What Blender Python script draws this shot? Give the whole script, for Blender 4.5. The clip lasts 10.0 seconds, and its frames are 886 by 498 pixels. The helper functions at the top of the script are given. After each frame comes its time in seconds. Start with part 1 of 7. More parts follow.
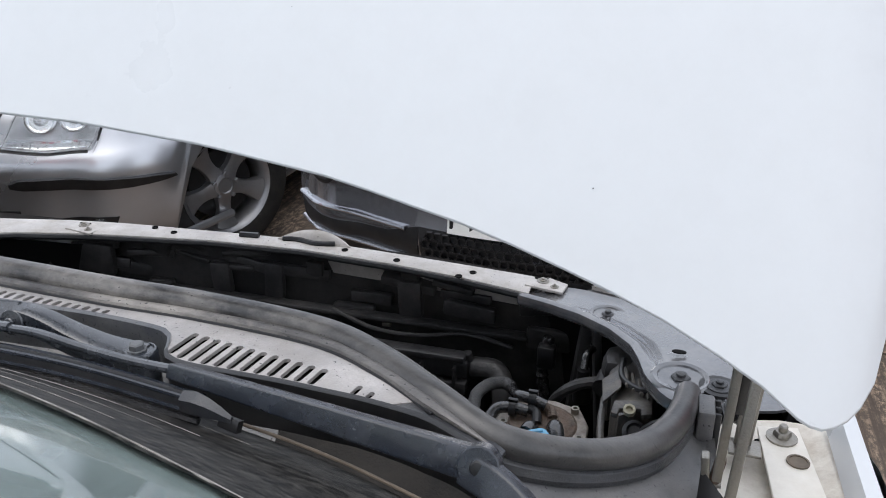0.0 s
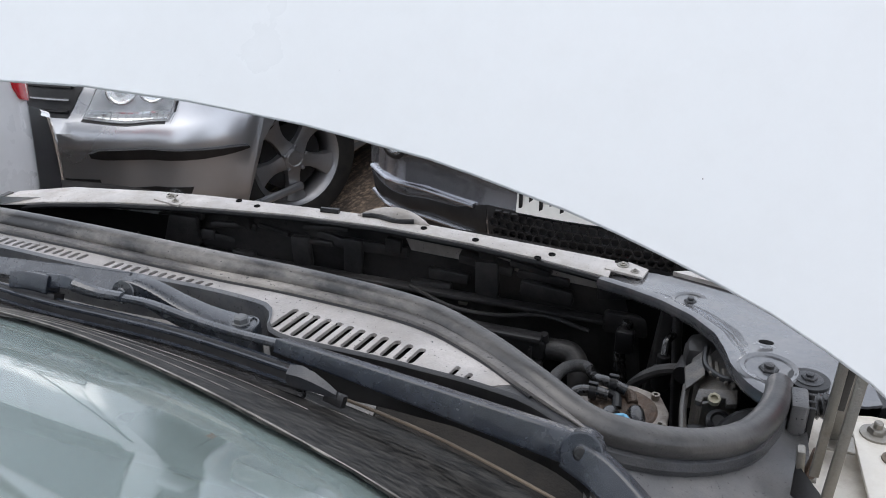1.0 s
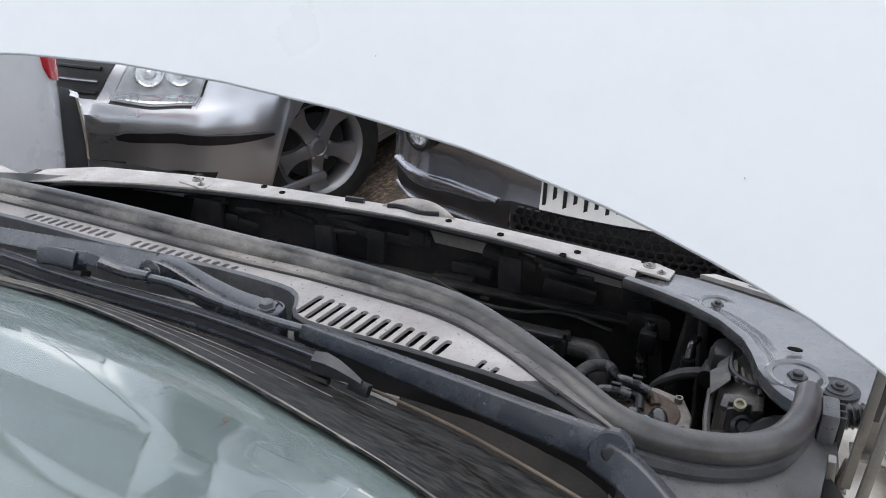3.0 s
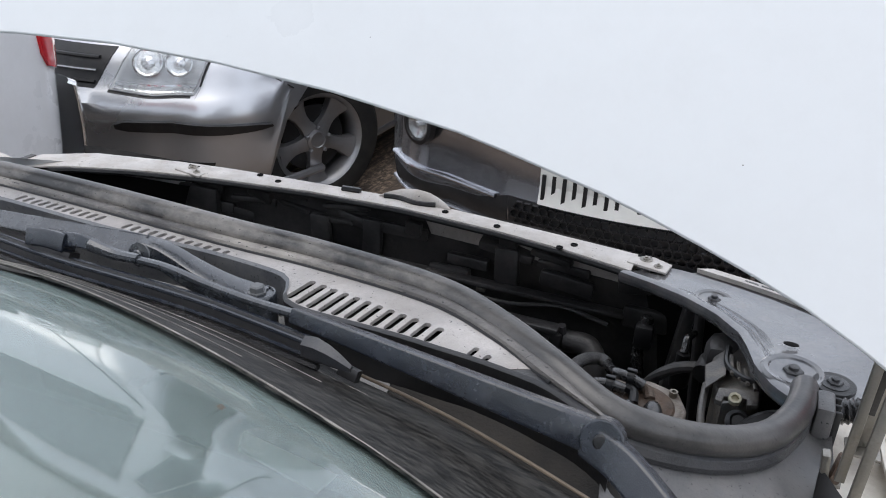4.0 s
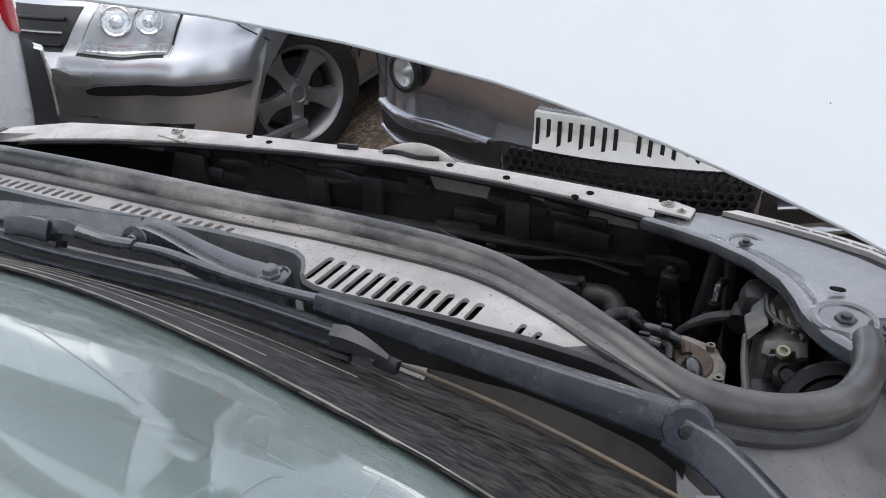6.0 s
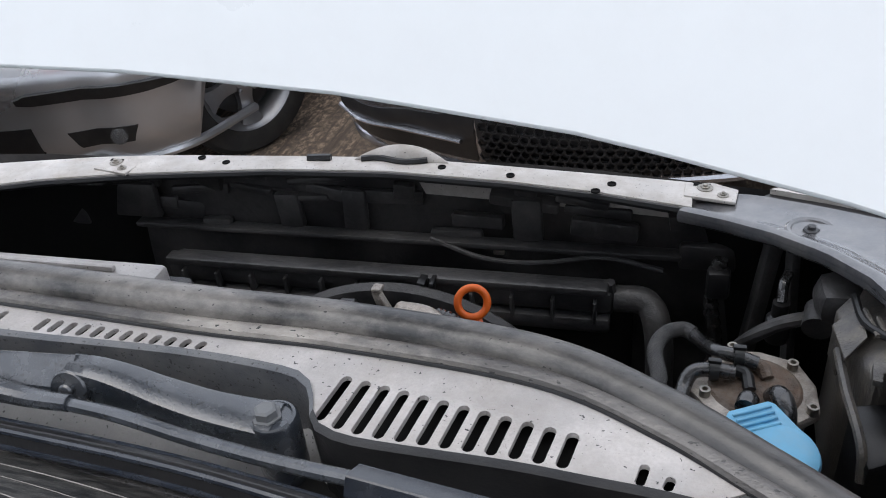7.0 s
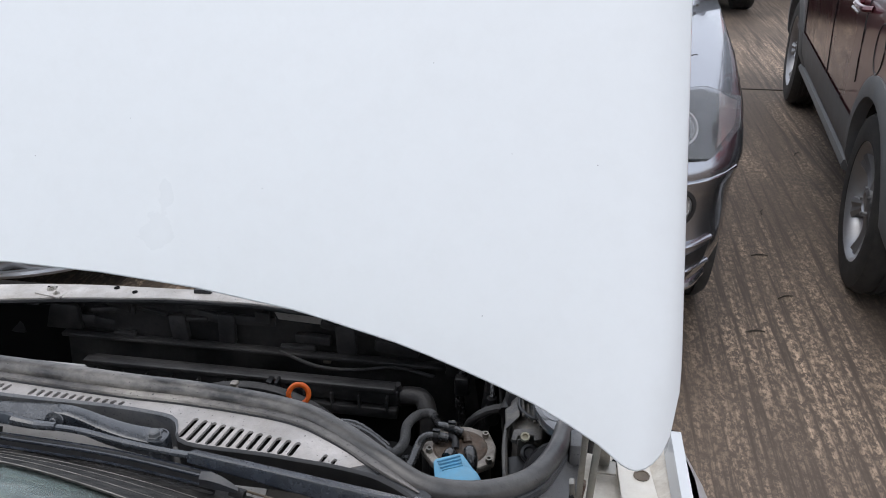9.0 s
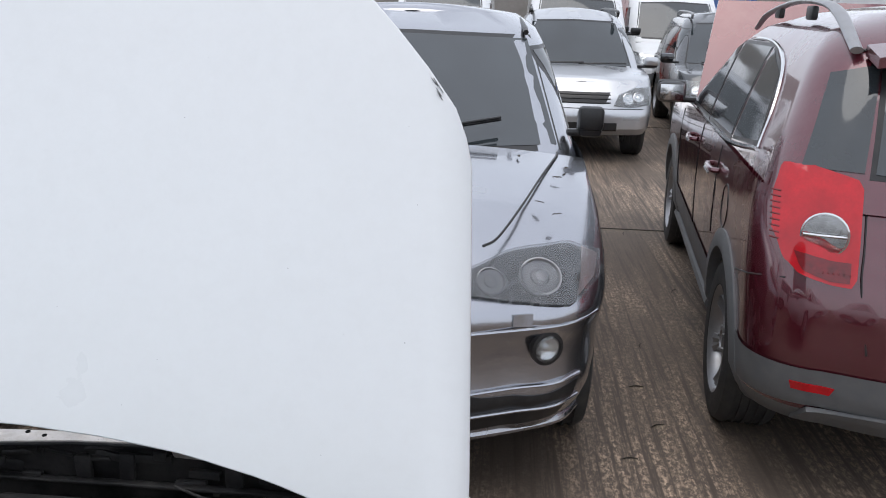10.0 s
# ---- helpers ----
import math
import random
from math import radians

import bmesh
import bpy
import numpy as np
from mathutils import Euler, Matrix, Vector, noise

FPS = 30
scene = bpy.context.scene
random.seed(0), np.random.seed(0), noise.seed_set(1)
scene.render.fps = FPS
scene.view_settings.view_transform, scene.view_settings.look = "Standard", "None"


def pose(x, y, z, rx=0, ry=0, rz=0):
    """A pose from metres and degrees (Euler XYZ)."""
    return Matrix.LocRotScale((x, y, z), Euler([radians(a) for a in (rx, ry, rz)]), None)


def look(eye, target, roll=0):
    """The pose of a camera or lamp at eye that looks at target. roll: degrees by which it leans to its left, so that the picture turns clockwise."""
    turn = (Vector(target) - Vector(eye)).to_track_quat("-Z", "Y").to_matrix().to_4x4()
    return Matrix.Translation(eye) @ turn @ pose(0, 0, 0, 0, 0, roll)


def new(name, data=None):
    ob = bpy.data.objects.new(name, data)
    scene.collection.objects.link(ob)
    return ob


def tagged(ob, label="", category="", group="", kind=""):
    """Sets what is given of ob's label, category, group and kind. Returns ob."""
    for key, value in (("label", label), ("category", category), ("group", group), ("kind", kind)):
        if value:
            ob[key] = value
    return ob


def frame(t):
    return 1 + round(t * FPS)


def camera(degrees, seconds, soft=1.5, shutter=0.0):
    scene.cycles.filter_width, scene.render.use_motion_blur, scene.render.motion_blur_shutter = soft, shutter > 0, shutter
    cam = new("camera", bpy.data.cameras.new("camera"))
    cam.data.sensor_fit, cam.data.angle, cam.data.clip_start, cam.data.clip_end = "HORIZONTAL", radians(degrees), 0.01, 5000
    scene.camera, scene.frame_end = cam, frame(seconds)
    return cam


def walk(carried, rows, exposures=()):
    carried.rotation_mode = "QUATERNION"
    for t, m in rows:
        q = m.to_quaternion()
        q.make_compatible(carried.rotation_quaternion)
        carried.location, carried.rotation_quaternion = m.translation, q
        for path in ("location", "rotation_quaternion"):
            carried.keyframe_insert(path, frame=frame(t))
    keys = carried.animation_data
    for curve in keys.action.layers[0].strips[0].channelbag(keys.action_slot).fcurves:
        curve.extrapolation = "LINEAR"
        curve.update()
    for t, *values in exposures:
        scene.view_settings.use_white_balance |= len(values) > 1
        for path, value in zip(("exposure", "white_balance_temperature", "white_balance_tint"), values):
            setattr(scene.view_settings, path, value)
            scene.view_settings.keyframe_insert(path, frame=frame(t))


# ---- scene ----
cam = camera(56.5, 10.0, soft=1.0)
PATH = [
    (0, (0.546, -0.019, 1.471), (0.039, 1.741, 0.669), 0.0),
    (0.5, (0.533, -0.02, 1.476), (-0.047, 1.702, 0.642), -0.3),
    (1, (0.519, -0.032, 1.479), (-0.114, 1.661, 0.624), -0.2),
    (1.5, (0.516, -0.031, 1.478), (-0.149, 1.644, 0.612), 0.0),
    (2, (0.513, -0.027, 1.474), (-0.164, 1.643, 0.607), 0.5),
    (2.5, (0.508, -0.031, 1.475), (-0.168, 1.641, 0.611), 1.0),
    (4, (0.511, -0.024, 1.463), (-0.156, 1.646, 0.588), 2.3),
    (4.5, (0.507, -0.026, 1.461), (-0.159, 1.64, 0.577), 2.7),
    (5, (0.505, -0.029, 1.461), (-0.164, 1.628, 0.561), 2.5),
    (6.3, (0.414, 0.082, 1.432), (-0.175, 1.7, 0.415), -1.9),
    (6.5, (0.381, 0.131, 1.424), (-0.203, 1.74, 0.391), -3.2),
    (7, (0.361, 0.176, 1.433), (-0.158, 1.772, 0.346), -6.2),
    (7.5, (0.386, 0.21, 1.444), (-0.059, 1.811, 0.331), -7.8),
    (8, (0.421, 0.214, 1.448), (0.042, 1.86, 0.375), -6.3),
    (8.5, (0.476, 0.051, 1.558), (0.131, 1.764, 0.586), -3.0),
    (9, (0.579, -0.174, 1.675), (0.267, 1.605, 0.817), -0.3),
    (9.5, (0.602, -0.219, 1.701), (0.33, 1.63, 0.99), 1.8),
    (10, (0.705, -0.406, 1.83), (0.569, 1.506, 1.26), 1.7),
]
walk(cam, [(t, look(eye, target, roll)) for t, eye, target, roll in PATH],
     exposures=((0, 0.15), (5, 0.15), (7, 0.26), (8, 0.22), (9, 0.07), (10, -0.04)))

# world and light: a bright overcast sky
world = bpy.data.worlds.new("overcast")
scene.world = world
world.use_nodes = True
wn, wl = world.node_tree.nodes, world.node_tree.links
sky = wn.new("ShaderNodeTexSky")
sky.sky_type, sky.sun_disc = "NISHITA", False
sky.sun_elevation, sky.sun_rotation, sky.dust_density = radians(74), radians(200), 4.0
cloud = wn.new("ShaderNodeMix")
cloud.data_type = "RGBA"
cloud.inputs[0].default_value = 0.75
cloud.inputs[7].default_value = (9.0, 9.5, 10.6, 1)
wl.new(sky.outputs[0], cloud.inputs[6])
wl.new(cloud.outputs[2], wn["Background"].inputs[0])
wn["Background"].inputs[1].default_value = 0.138
sun = new("sun", bpy.data.lights.new("sun", "SUN"))
sun.data.energy, sun.data.angle, sun.data.color = 0.9, radians(50), (1.0, 0.98, 0.95)
sun.matrix_world = look((-1.2, -2.2, 9), (0, 0, 0))


# ---- materials ----
def shader(name, color, rough=0.5, metal=0.0, vary=0.25, scale=8.0, fine=120.0, bump=0.0, coat=0.0, dust=0.0,
           dust_color=(0.30, 0.27, 0.23), dust_scale=14.0, stretch=(1, 1, 1), spec=0.5, glass=0.0, piece=0.0, specks=0.0, dust_to=None):
    """Principled surface with broad and fine variation, optional settled dust, bump and clear coat."""
    m = bpy.data.materials.new(name)
    m.use_nodes = True
    n, l = m.node_tree.nodes, m.node_tree.links
    b = n["Principled BSDF"]
    co = n.new("ShaderNodeTexCoord")
    mp = n.new("ShaderNodeMapping")
    mp.inputs["Scale"].default_value = stretch
    l.new(co.outputs["Object"], mp.inputs[0])

    def tex(s, detail=5.0, rough_=0.6):
        t = n.new("ShaderNodeTexNoise")
        t.inputs["Scale"].default_value, t.inputs["Detail"].default_value, t.inputs["Roughness"].default_value = s, detail, rough_
        l.new(mp.outputs[0], t.inputs["Vector"])
        return t

    def mix(fac, a, c):
        x = n.new("ShaderNodeMix")
        x.data_type = "RGBA"
        if isinstance(fac, float):
            x.inputs[0].default_value = fac
        else:
            l.new(fac, x.inputs[0])
        for i, v in ((6, a), (7, c)):
            if isinstance(v, tuple):
                x.inputs[i].default_value = (*v, 1)
            else:
                l.new(v, x.inputs[i])
        return x.outputs[2]

    def ramp(src, lo, hi):
        r = n.new("ShaderNodeMapRange")
        r.inputs[1].default_value, r.inputs[2].default_value = lo, hi
        l.new(src, r.inputs[0])
        return r.outputs[0]

    big, small = tex(scale), tex(fine, 3.0)
    dark = tuple(c * (1 - vary) for c in color)
    light = tuple(min(1, c * (1 + vary * 0.6)) for c in color)
    col = mix(ramp(big.outputs[0], 0.3, 0.7), dark, light)
    col = mix(ramp(small.outputs[0], 0.35, 0.75), col, mix(0.35, col, dark))
    rg = ramp(big.outputs[0], 0.25, 0.8)
    rr = n.new("ShaderNodeMapRange")
    rr.inputs[3].default_value, rr.inputs[4].default_value = max(0, rough - 0.08), min(1, rough + 0.1)
    l.new(rg, rr.inputs[0])
    rough_out = rr.outputs[0]
    if dust:
        d = tex(dust_scale, 8.0, 0.7)
        f = ramp(d.outputs[0], 0.42, 0.78)
        mu = n.new("ShaderNodeMath")
        mu.operation = "MULTIPLY"
        mu.inputs[1].default_value = dust
        l.new(f, mu.inputs[0])
        if dust_to:
            # dust thins out between two x positions
            sx, fade, mu2 = n.new("ShaderNodeSeparateXYZ"), n.new("ShaderNodeMapRange"), mu
            l.new(co.outputs["Object"], sx.inputs[0])
            l.new(sx.outputs[0], fade.inputs[0])
            fade.inputs[1].default_value, fade.inputs[2].default_value = dust_to
            fade.inputs[3].default_value, fade.inputs[4].default_value = 1.0, 0.25
            mu = n.new("ShaderNodeMath")
            mu.operation = "MULTIPLY"
            l.new(mu2.outputs[0], mu.inputs[0])
            l.new(fade.outputs[0], mu.inputs[1])
        col = mix(mu.outputs[0], col, dust_color)
        ad = n.new("ShaderNodeMath")
        ad.operation = "MULTIPLY_ADD"
        ad.inputs[1].default_value = 0.2
        l.new(mu.outputs[0], ad.inputs[0])
        l.new(rough_out, ad.inputs[2])
        rough_out = ad.outputs[0]
    if specks:
        vo = tex(420, 2.0, 0.5)
        f2 = ramp(vo.outputs[0], 0.70 - specks, 0.74 - specks)
        col = mix(f2, col, (0.012, 0.012, 0.012))
    if piece:
        oi = n.new("ShaderNodeObjectInfo")
        col = mix(ramp(oi.outputs["Random"], -1 / piece, 1 / piece + 1), col, dark)
    l.new(col, b.inputs["Base Color"])
    l.new(rough_out, b.inputs["Roughness"])
    b.inputs["Metallic"].default_value = metal
    b.inputs["Specular IOR Level"].default_value = spec
    if coat:
        b.inputs["Coat Weight"].default_value, b.inputs["Coat Roughness"].default_value = coat, 0.04
        b.inputs["Coat IOR"].default_value = 1.8 if metal else 1.5
    if glass:
        b.inputs["Transmission Weight"].default_value = glass
    if bump:
        bp = n.new("ShaderNodeBump")
        bp.inputs["Strength"].default_value, bp.inputs["Distance"].default_value = bump, 0.002
        l.new(small.outputs[0], bp.inputs["Height"])
        l.new(bp.outputs[0], b.inputs["Normal"])
    return m


WHITE = shader("white_paint", (0.69, 0.705, 0.715), 0.32, vary=0.03, scale=2.0, coat=0.5, dust=0.05, dust_scale=40)
CREAM = shader("primer_cream", (0.80, 0.75, 0.66), 0.42, vary=0.12, scale=14, dust=0.75, dust_color=(0.26, 0.17, 0.09), dust_scale=15, bump=0.15, fine=300)
CREAM2 = shader("primer_cream_clean", (0.84, 0.79, 0.70), 0.36, vary=0.08, scale=14, dust=0.28, dust_color=(0.36, 0.25, 0.13), dust_scale=22)
SLAM = shader("dusty_grey_paint", (0.57, 0.54, 0.51), 0.36, vary=0.25, scale=16, fine=400, bump=0.1, dust=0.75, dust_color=(0.29, 0.245, 0.195), dust_scale=26, specks=0.01)
SLAM2 = shader("dusty_flange", (0.10, 0.094, 0.09), 0.34, vary=0.5, scale=24, fine=500, bump=0.4, dust=1.0, dust_color=(0.60, 0.55, 0.49), dust_scale=16, specks=0.04, stretch=(0.5, 1, 1), spec=0.8, dust_to=(0.24, 0.38))
PLASTIC = shader("faded_black_plastic", (0.030, 0.032, 0.037), 0.34, vary=0.45, scale=22, fine=700, bump=0.3, dust=0.28, dust_color=(0.22, 0.205, 0.185), dust_scale=30, specks=0.05, spec=0.6, coat=0.1)
COWLP = shader("weathered_grey_plastic", (0.45, 0.425, 0.41), 0.38, vary=0.35, scale=24, fine=600, bump=0.3, dust=0.8, dust_color=(0.26, 0.23, 0.20), dust_scale=15, specks=0.018, spec=0.9)
BLACK = shader("black_plastic", (0.013, 0.013, 0.014), 0.34, spec=0.5, vary=0.3, scale=18, fine=500, bump=0.15, dust=0.16, dust_color=(0.10, 0.09, 0.08), dust_scale=26)
# near black: the shade inside bay, slots and holes is put into this colour
BAY = shader("shade_black", (0.008, 0.008, 0.008), 0.8, spec=0.12, vary=0.4, scale=10, fine=200, dust=0.15, dust_color=(0.03, 0.027, 0.022), dust_scale=9)
SEAL = shader("rubber_seal", (0.028, 0.027, 0.027), 0.34, vary=0.35, scale=30, fine=500, bump=0.12, dust=1.0, dust_color=(0.46, 0.425, 0.385), dust_scale=12, stretch=(0.6, 1, 1), spec=0.65, coat=0.1, specks=0.02, dust_to=(0.24, 0.38))
RUBBER = shader("hose_rubber", (0.015, 0.015, 0.016), 0.24, vary=0.4, scale=40, fine=700, bump=0.2, dust=0.16, dust_color=(0.28, 0.25, 0.22), dust_scale=36, spec=0.7, coat=0.5)
BRAID = shader("braided_hose", (0.045, 0.043, 0.042), 0.40, vary=0.6, scale=90, fine=1200, bump=1.0, dust=0.25, dust_color=(0.32, 0.29, 0.26), dust_scale=60, spec=0.8)
WIPER = shader("wiper_black_paint", (0.010, 0.014, 0.023), 0.24, vary=0.4, scale=40, fine=700, bump=0.08, dust=0.14, dust_color=(0.20, 0.21, 0.22), dust_scale=50, spec=0.7, coat=0.15)
FADED = shader("faded_wiper_paint", (0.024, 0.029, 0.037), 0.24, vary=0.45, scale=45, fine=700, bump=0.12, dust=0.22, dust_color=(0.26, 0.26, 0.26), dust_scale=38, spec=0.9, coat=0.4, specks=0.05)
WELL = shader("speckled_well_plastic", (0.062, 0.066, 0.073), 0.36, vary=0.3, scale=22, fine=700, bump=0.2, dust=0.4, dust_color=(0.26, 0.25, 0.23), dust_scale=30, specks=0.06, spec=0.8, coat=0.2)
SATIN = shader("satin_dark_panel", (0.100, 0.103, 0.113), 0.18, vary=0.3, scale=14, fine=500, dust=0.40, dust_color=(0.34, 0.315, 0.28), dust_scale=16, spec=1.0, coat=0.7)
ALU = shader("cast_aluminium", (0.50, 0.45, 0.40), 0.42, metal=0.5, vary=0.5, scale=50, fine=500, bump=0.7, dust=0.7, dust_color=(0.17, 0.12, 0.08), dust_scale=45)
RUSTY = shader("rusty_cast", (0.13, 0.082, 0.055), 0.6, metal=0.2, vary=0.65, scale=60, fine=400, bump=0.9, dust=0.85, dust_color=(0.26, 0.225, 0.19), dust_scale=50)
STEEL = shader("dull_steel", (0.40, 0.38, 0.34), 0.36, metal=0.85, vary=0.35, scale=40, fine=500, bump=0.3, dust=0.7, dust_color=(0.12, 0.09, 0.06), dust_scale=40)
BRASS = shader("yellowed_nylon", (0.50, 0.46, 0.33), 0.45, vary=0.25, scale=40, dust=0.3, dust_color=(0.2, 0.16, 0.1))
ORANGE = shader("orange_plastic", (0.80, 0.14, 0.015), 0.38, vary=0.15, scale=30, dust=0.15, dust_color=(0.2, 0.08, 0.03))
BLUE = shader("blue_plastic", (0.17, 0.50, 0.74), 0.42, vary=0.14, scale=25, dust=0.35, dust_color=(0.42, 0.50, 0.54), dust_scale=30, bump=0.1)
CHROME = shader("chrome", (0.72, 0.72, 0.72), 0.1, metal=1.0, vary=0.05)
FRIT = shader("dusty_black_band", (0.007, 0.007, 0.007), 0.44, vary=0.5, scale=160, fine=1100, bump=0.3, dust=0.27, dust_color=(0.34, 0.32, 0.29), dust_scale=260, spec=0.25, stretch=(0.22, 1, 1))
GREY_CAR = shader("dark_grey_metallic", (0.40, 0.41, 0.445), 0.24, metal=0.95, vary=0.06, scale=1.5, fine=900, coat=1.0, dust=0.05, dust_color=(0.2, 0.18, 0.15), dust_scale=9)
MAROON = shader("maroon_metallic", (0.105, 0.010, 0.020), 0.26, metal=0.5, vary=0.08, scale=1.5, fine=900, coat=1.0, dust=0.10, dust_color=(0.30, 0.20, 0.20), dust_scale=9)
SILVER = shader("silver_metallic", (0.56, 0.57, 0.59), 0.30, metal=0.85, vary=0.05, scale=1.5, fine=900, coat=0.7, dust=0.12, dust_scale=8)
DARK_CAR = shader("black_metallic", (0.02, 0.022, 0.025), 0.25, metal=0.4, vary=0.1, scale=1.5, coat=1.0)
CLAD = shader("grey_cladding", (0.13, 0.135, 0.14), 0.5, vary=0.15, scale=9, fine=600, bump=0.1, dust=0.25, dust_color=(0.25, 0.23, 0.2))
TYRE = shader("tyre_rubber", (0.022, 0.022, 0.022), 0.7, vary=0.3, scale=12, fine=200, bump=0.3, dust=0.35, dust_color=(0.10, 0.09, 0.075))
RIM = shader("alloy_rim", (0.40, 0.40, 0.41), 0.38, metal=0.8, vary=0.15, scale=14, dust=0.4, dust_color=(0.15, 0.13, 0.10))
# dark tint; its uneven tone paints soft reflection gradients into the windows
PANE = shader("tinted_reflection_pane", (0.030, 0.037, 0.041), 0.02, vary=0.5, scale=1.1, fine=6, spec=1.0)
LENS = shader("lamp_lens", (0.92, 0.94, 0.95), 0.03, vary=0.02, glass=0.93)
SMOKE = shader("lamp_smoked_lens", (0.55, 0.56, 0.58), 0.03, vary=0.05, glass=0.9)
REFLECT = shader("lamp_reflector", (0.75, 0.75, 0.75), 0.18, metal=1.0, vary=0.2, scale=60)
LAMPDARK = shader("smoked_lamp_housing", (0.10, 0.105, 0.11), 0.25, metal=0.6, vary=0.5, scale=25)
AMBER = shader("amber_lens", (0.85, 0.28, 0.04), 0.1, vary=0.05, glass=0.3)
RED = shader("red_lens", (0.52, 0.003, 0.010), 0.06, vary=0.3, scale=9, fine=90, spec=0.5, coat=0.4)
REDLIT = shader("red_lens_ribbed", (0.16, 0.002, 0.005), 0.1, vary=0.4, scale=40, coat=0.6)
PLATE = shader("number_plate_white", (0.78, 0.78, 0.74), 0.35, vary=0.05, scale=20, dust=0.2)
INK = shader("plate_ink", (0.015, 0.015, 0.016), 0.4)
VANW = shader("van_white", (0.75, 0.76, 0.77), 0.3, vary=0.06, scale=2, coat=0.6, dust=0.15, dust_scale=6)
TRIM = shader("interior_trim", (0.14, 0.145, 0.15), 0.6, vary=0.2, scale=20, fine=600, bump=0.2)
SEAT = shader("seat_cloth", (0.04, 0.04, 0.045), 0.9, vary=0.2, scale=30)
WALLM = shader("weathered_block_wall", (0.30, 0.29, 0.27), 0.85, vary=0.25, scale=1.2, fine=20, dust=0.4, dust_color=(0.16, 0.15, 0.13), dust_scale=2)
REDC = shader("red_container_steel", (0.42, 0.05, 0.03), 0.5, vary=0.2, scale=2, dust=0.3)
BLUEC = shader("blue_container_steel", (0.03, 0.10, 0.30), 0.5, vary=0.2, scale=2, dust=0.3)
WOOD = shader("dead_twig", (0.05, 0.04, 0.03), 0.9, vary=0.4, scale=60)

SOOT = shader("oily_soot", (0.036, 0.035, 0.036), 0.42, vary=0.6, scale=9, fine=160, bump=0.5, dust=0.6, dust_color=(0.13, 0.12, 0.11), dust_scale=12, spec=0.6)
LAMPBACK = shader("dirty_lamp_housing", (0.085, 0.078, 0.07), 0.40, vary=0.6, scale=30, fine=400, bump=0.5, dust=0.75, dust_color=(0.32, 0.27, 0.21), dust_scale=24, stretch=(1, 1, 0.3), spec=0.8)
GREYP = shader("mid_grey_plastic", (0.25, 0.247, 0.247), 0.40, vary=0.35, scale=20, fine=600, bump=0.25, dust=0.5, dust_color=(0.36, 0.33, 0.30), dust_scale=18, spec=0.7, specks=0.02)
LAMPLIGHT = shader("lamp_inner_reflector", (0.62, 0.63, 0.65), 0.35, metal=0.25, vary=0.35, scale=30)
ENDP = shader("cowl_end_plastic", (0.115, 0.115, 0.117), 0.38, vary=0.45, scale=16, fine=600, bump=0.25, dust=0.55, dust_color=(0.30, 0.275, 0.25), dust_scale=14, spec=0.7, specks=0.03)
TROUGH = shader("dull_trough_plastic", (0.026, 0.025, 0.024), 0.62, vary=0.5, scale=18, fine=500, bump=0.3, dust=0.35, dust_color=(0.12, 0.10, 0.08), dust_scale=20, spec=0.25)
PINK = shader("clear_pink_lens", (0.85, 0.66, 0.60), 0.12, vary=0.2, scale=30, coat=1.0)
DUSTL = shader("settled_dust", (0.30, 0.285, 0.26), 0.8, vary=0.7, scale=30, fine=300)
EDGE = shader("tan_edge_strip", (0.16, 0.125, 0.09), 0.6, vary=0.4, scale=50)

# clear windscreen glass, faintly green
GLASS = bpy.data.materials.new("windscreen_glass")
GLASS.use_nodes = True
gb = GLASS.node_tree.nodes["Principled BSDF"]
gb.inputs["Base Color"].default_value = (0.80, 0.90, 0.87, 1)
gb.inputs["Roughness"].default_value, gb.inputs["IOR"].default_value, gb.inputs["Transmission Weight"].default_value = 0.0, 1.9, 1.0
gn, glk = GLASS.node_tree.nodes, GLASS.node_tree.links
# teal diffuse layer: pale haze of the reflections put in as colour
veil, fmix, fnoise, frange = gn.new("ShaderNodeBsdfDiffuse"), gn.new("ShaderNodeMixShader"), gn.new("ShaderNodeTexNoise"), gn.new("ShaderNodeMapRange")
veil.inputs[0].default_value = (0.62, 0.75, 0.73, 1)
fnoise.inputs["Scale"].default_value, fnoise.inputs["Detail"].default_value = 7.0, 8.0
frange.inputs[1].default_value, frange.inputs[2].default_value, frange.inputs[3].default_value, frange.inputs[4].default_value = 0.3, 0.75, 0.13, 0.26
glk.new(fnoise.outputs[0], frange.inputs[0])
glk.new(frange.outputs[0], fmix.inputs[0])
glk.new(gb.outputs[0], fmix.inputs[1])
glk.new(veil.outputs[0], fmix.inputs[2])
glk.new(fmix.outputs[0], gn["Material Output"].inputs[0])


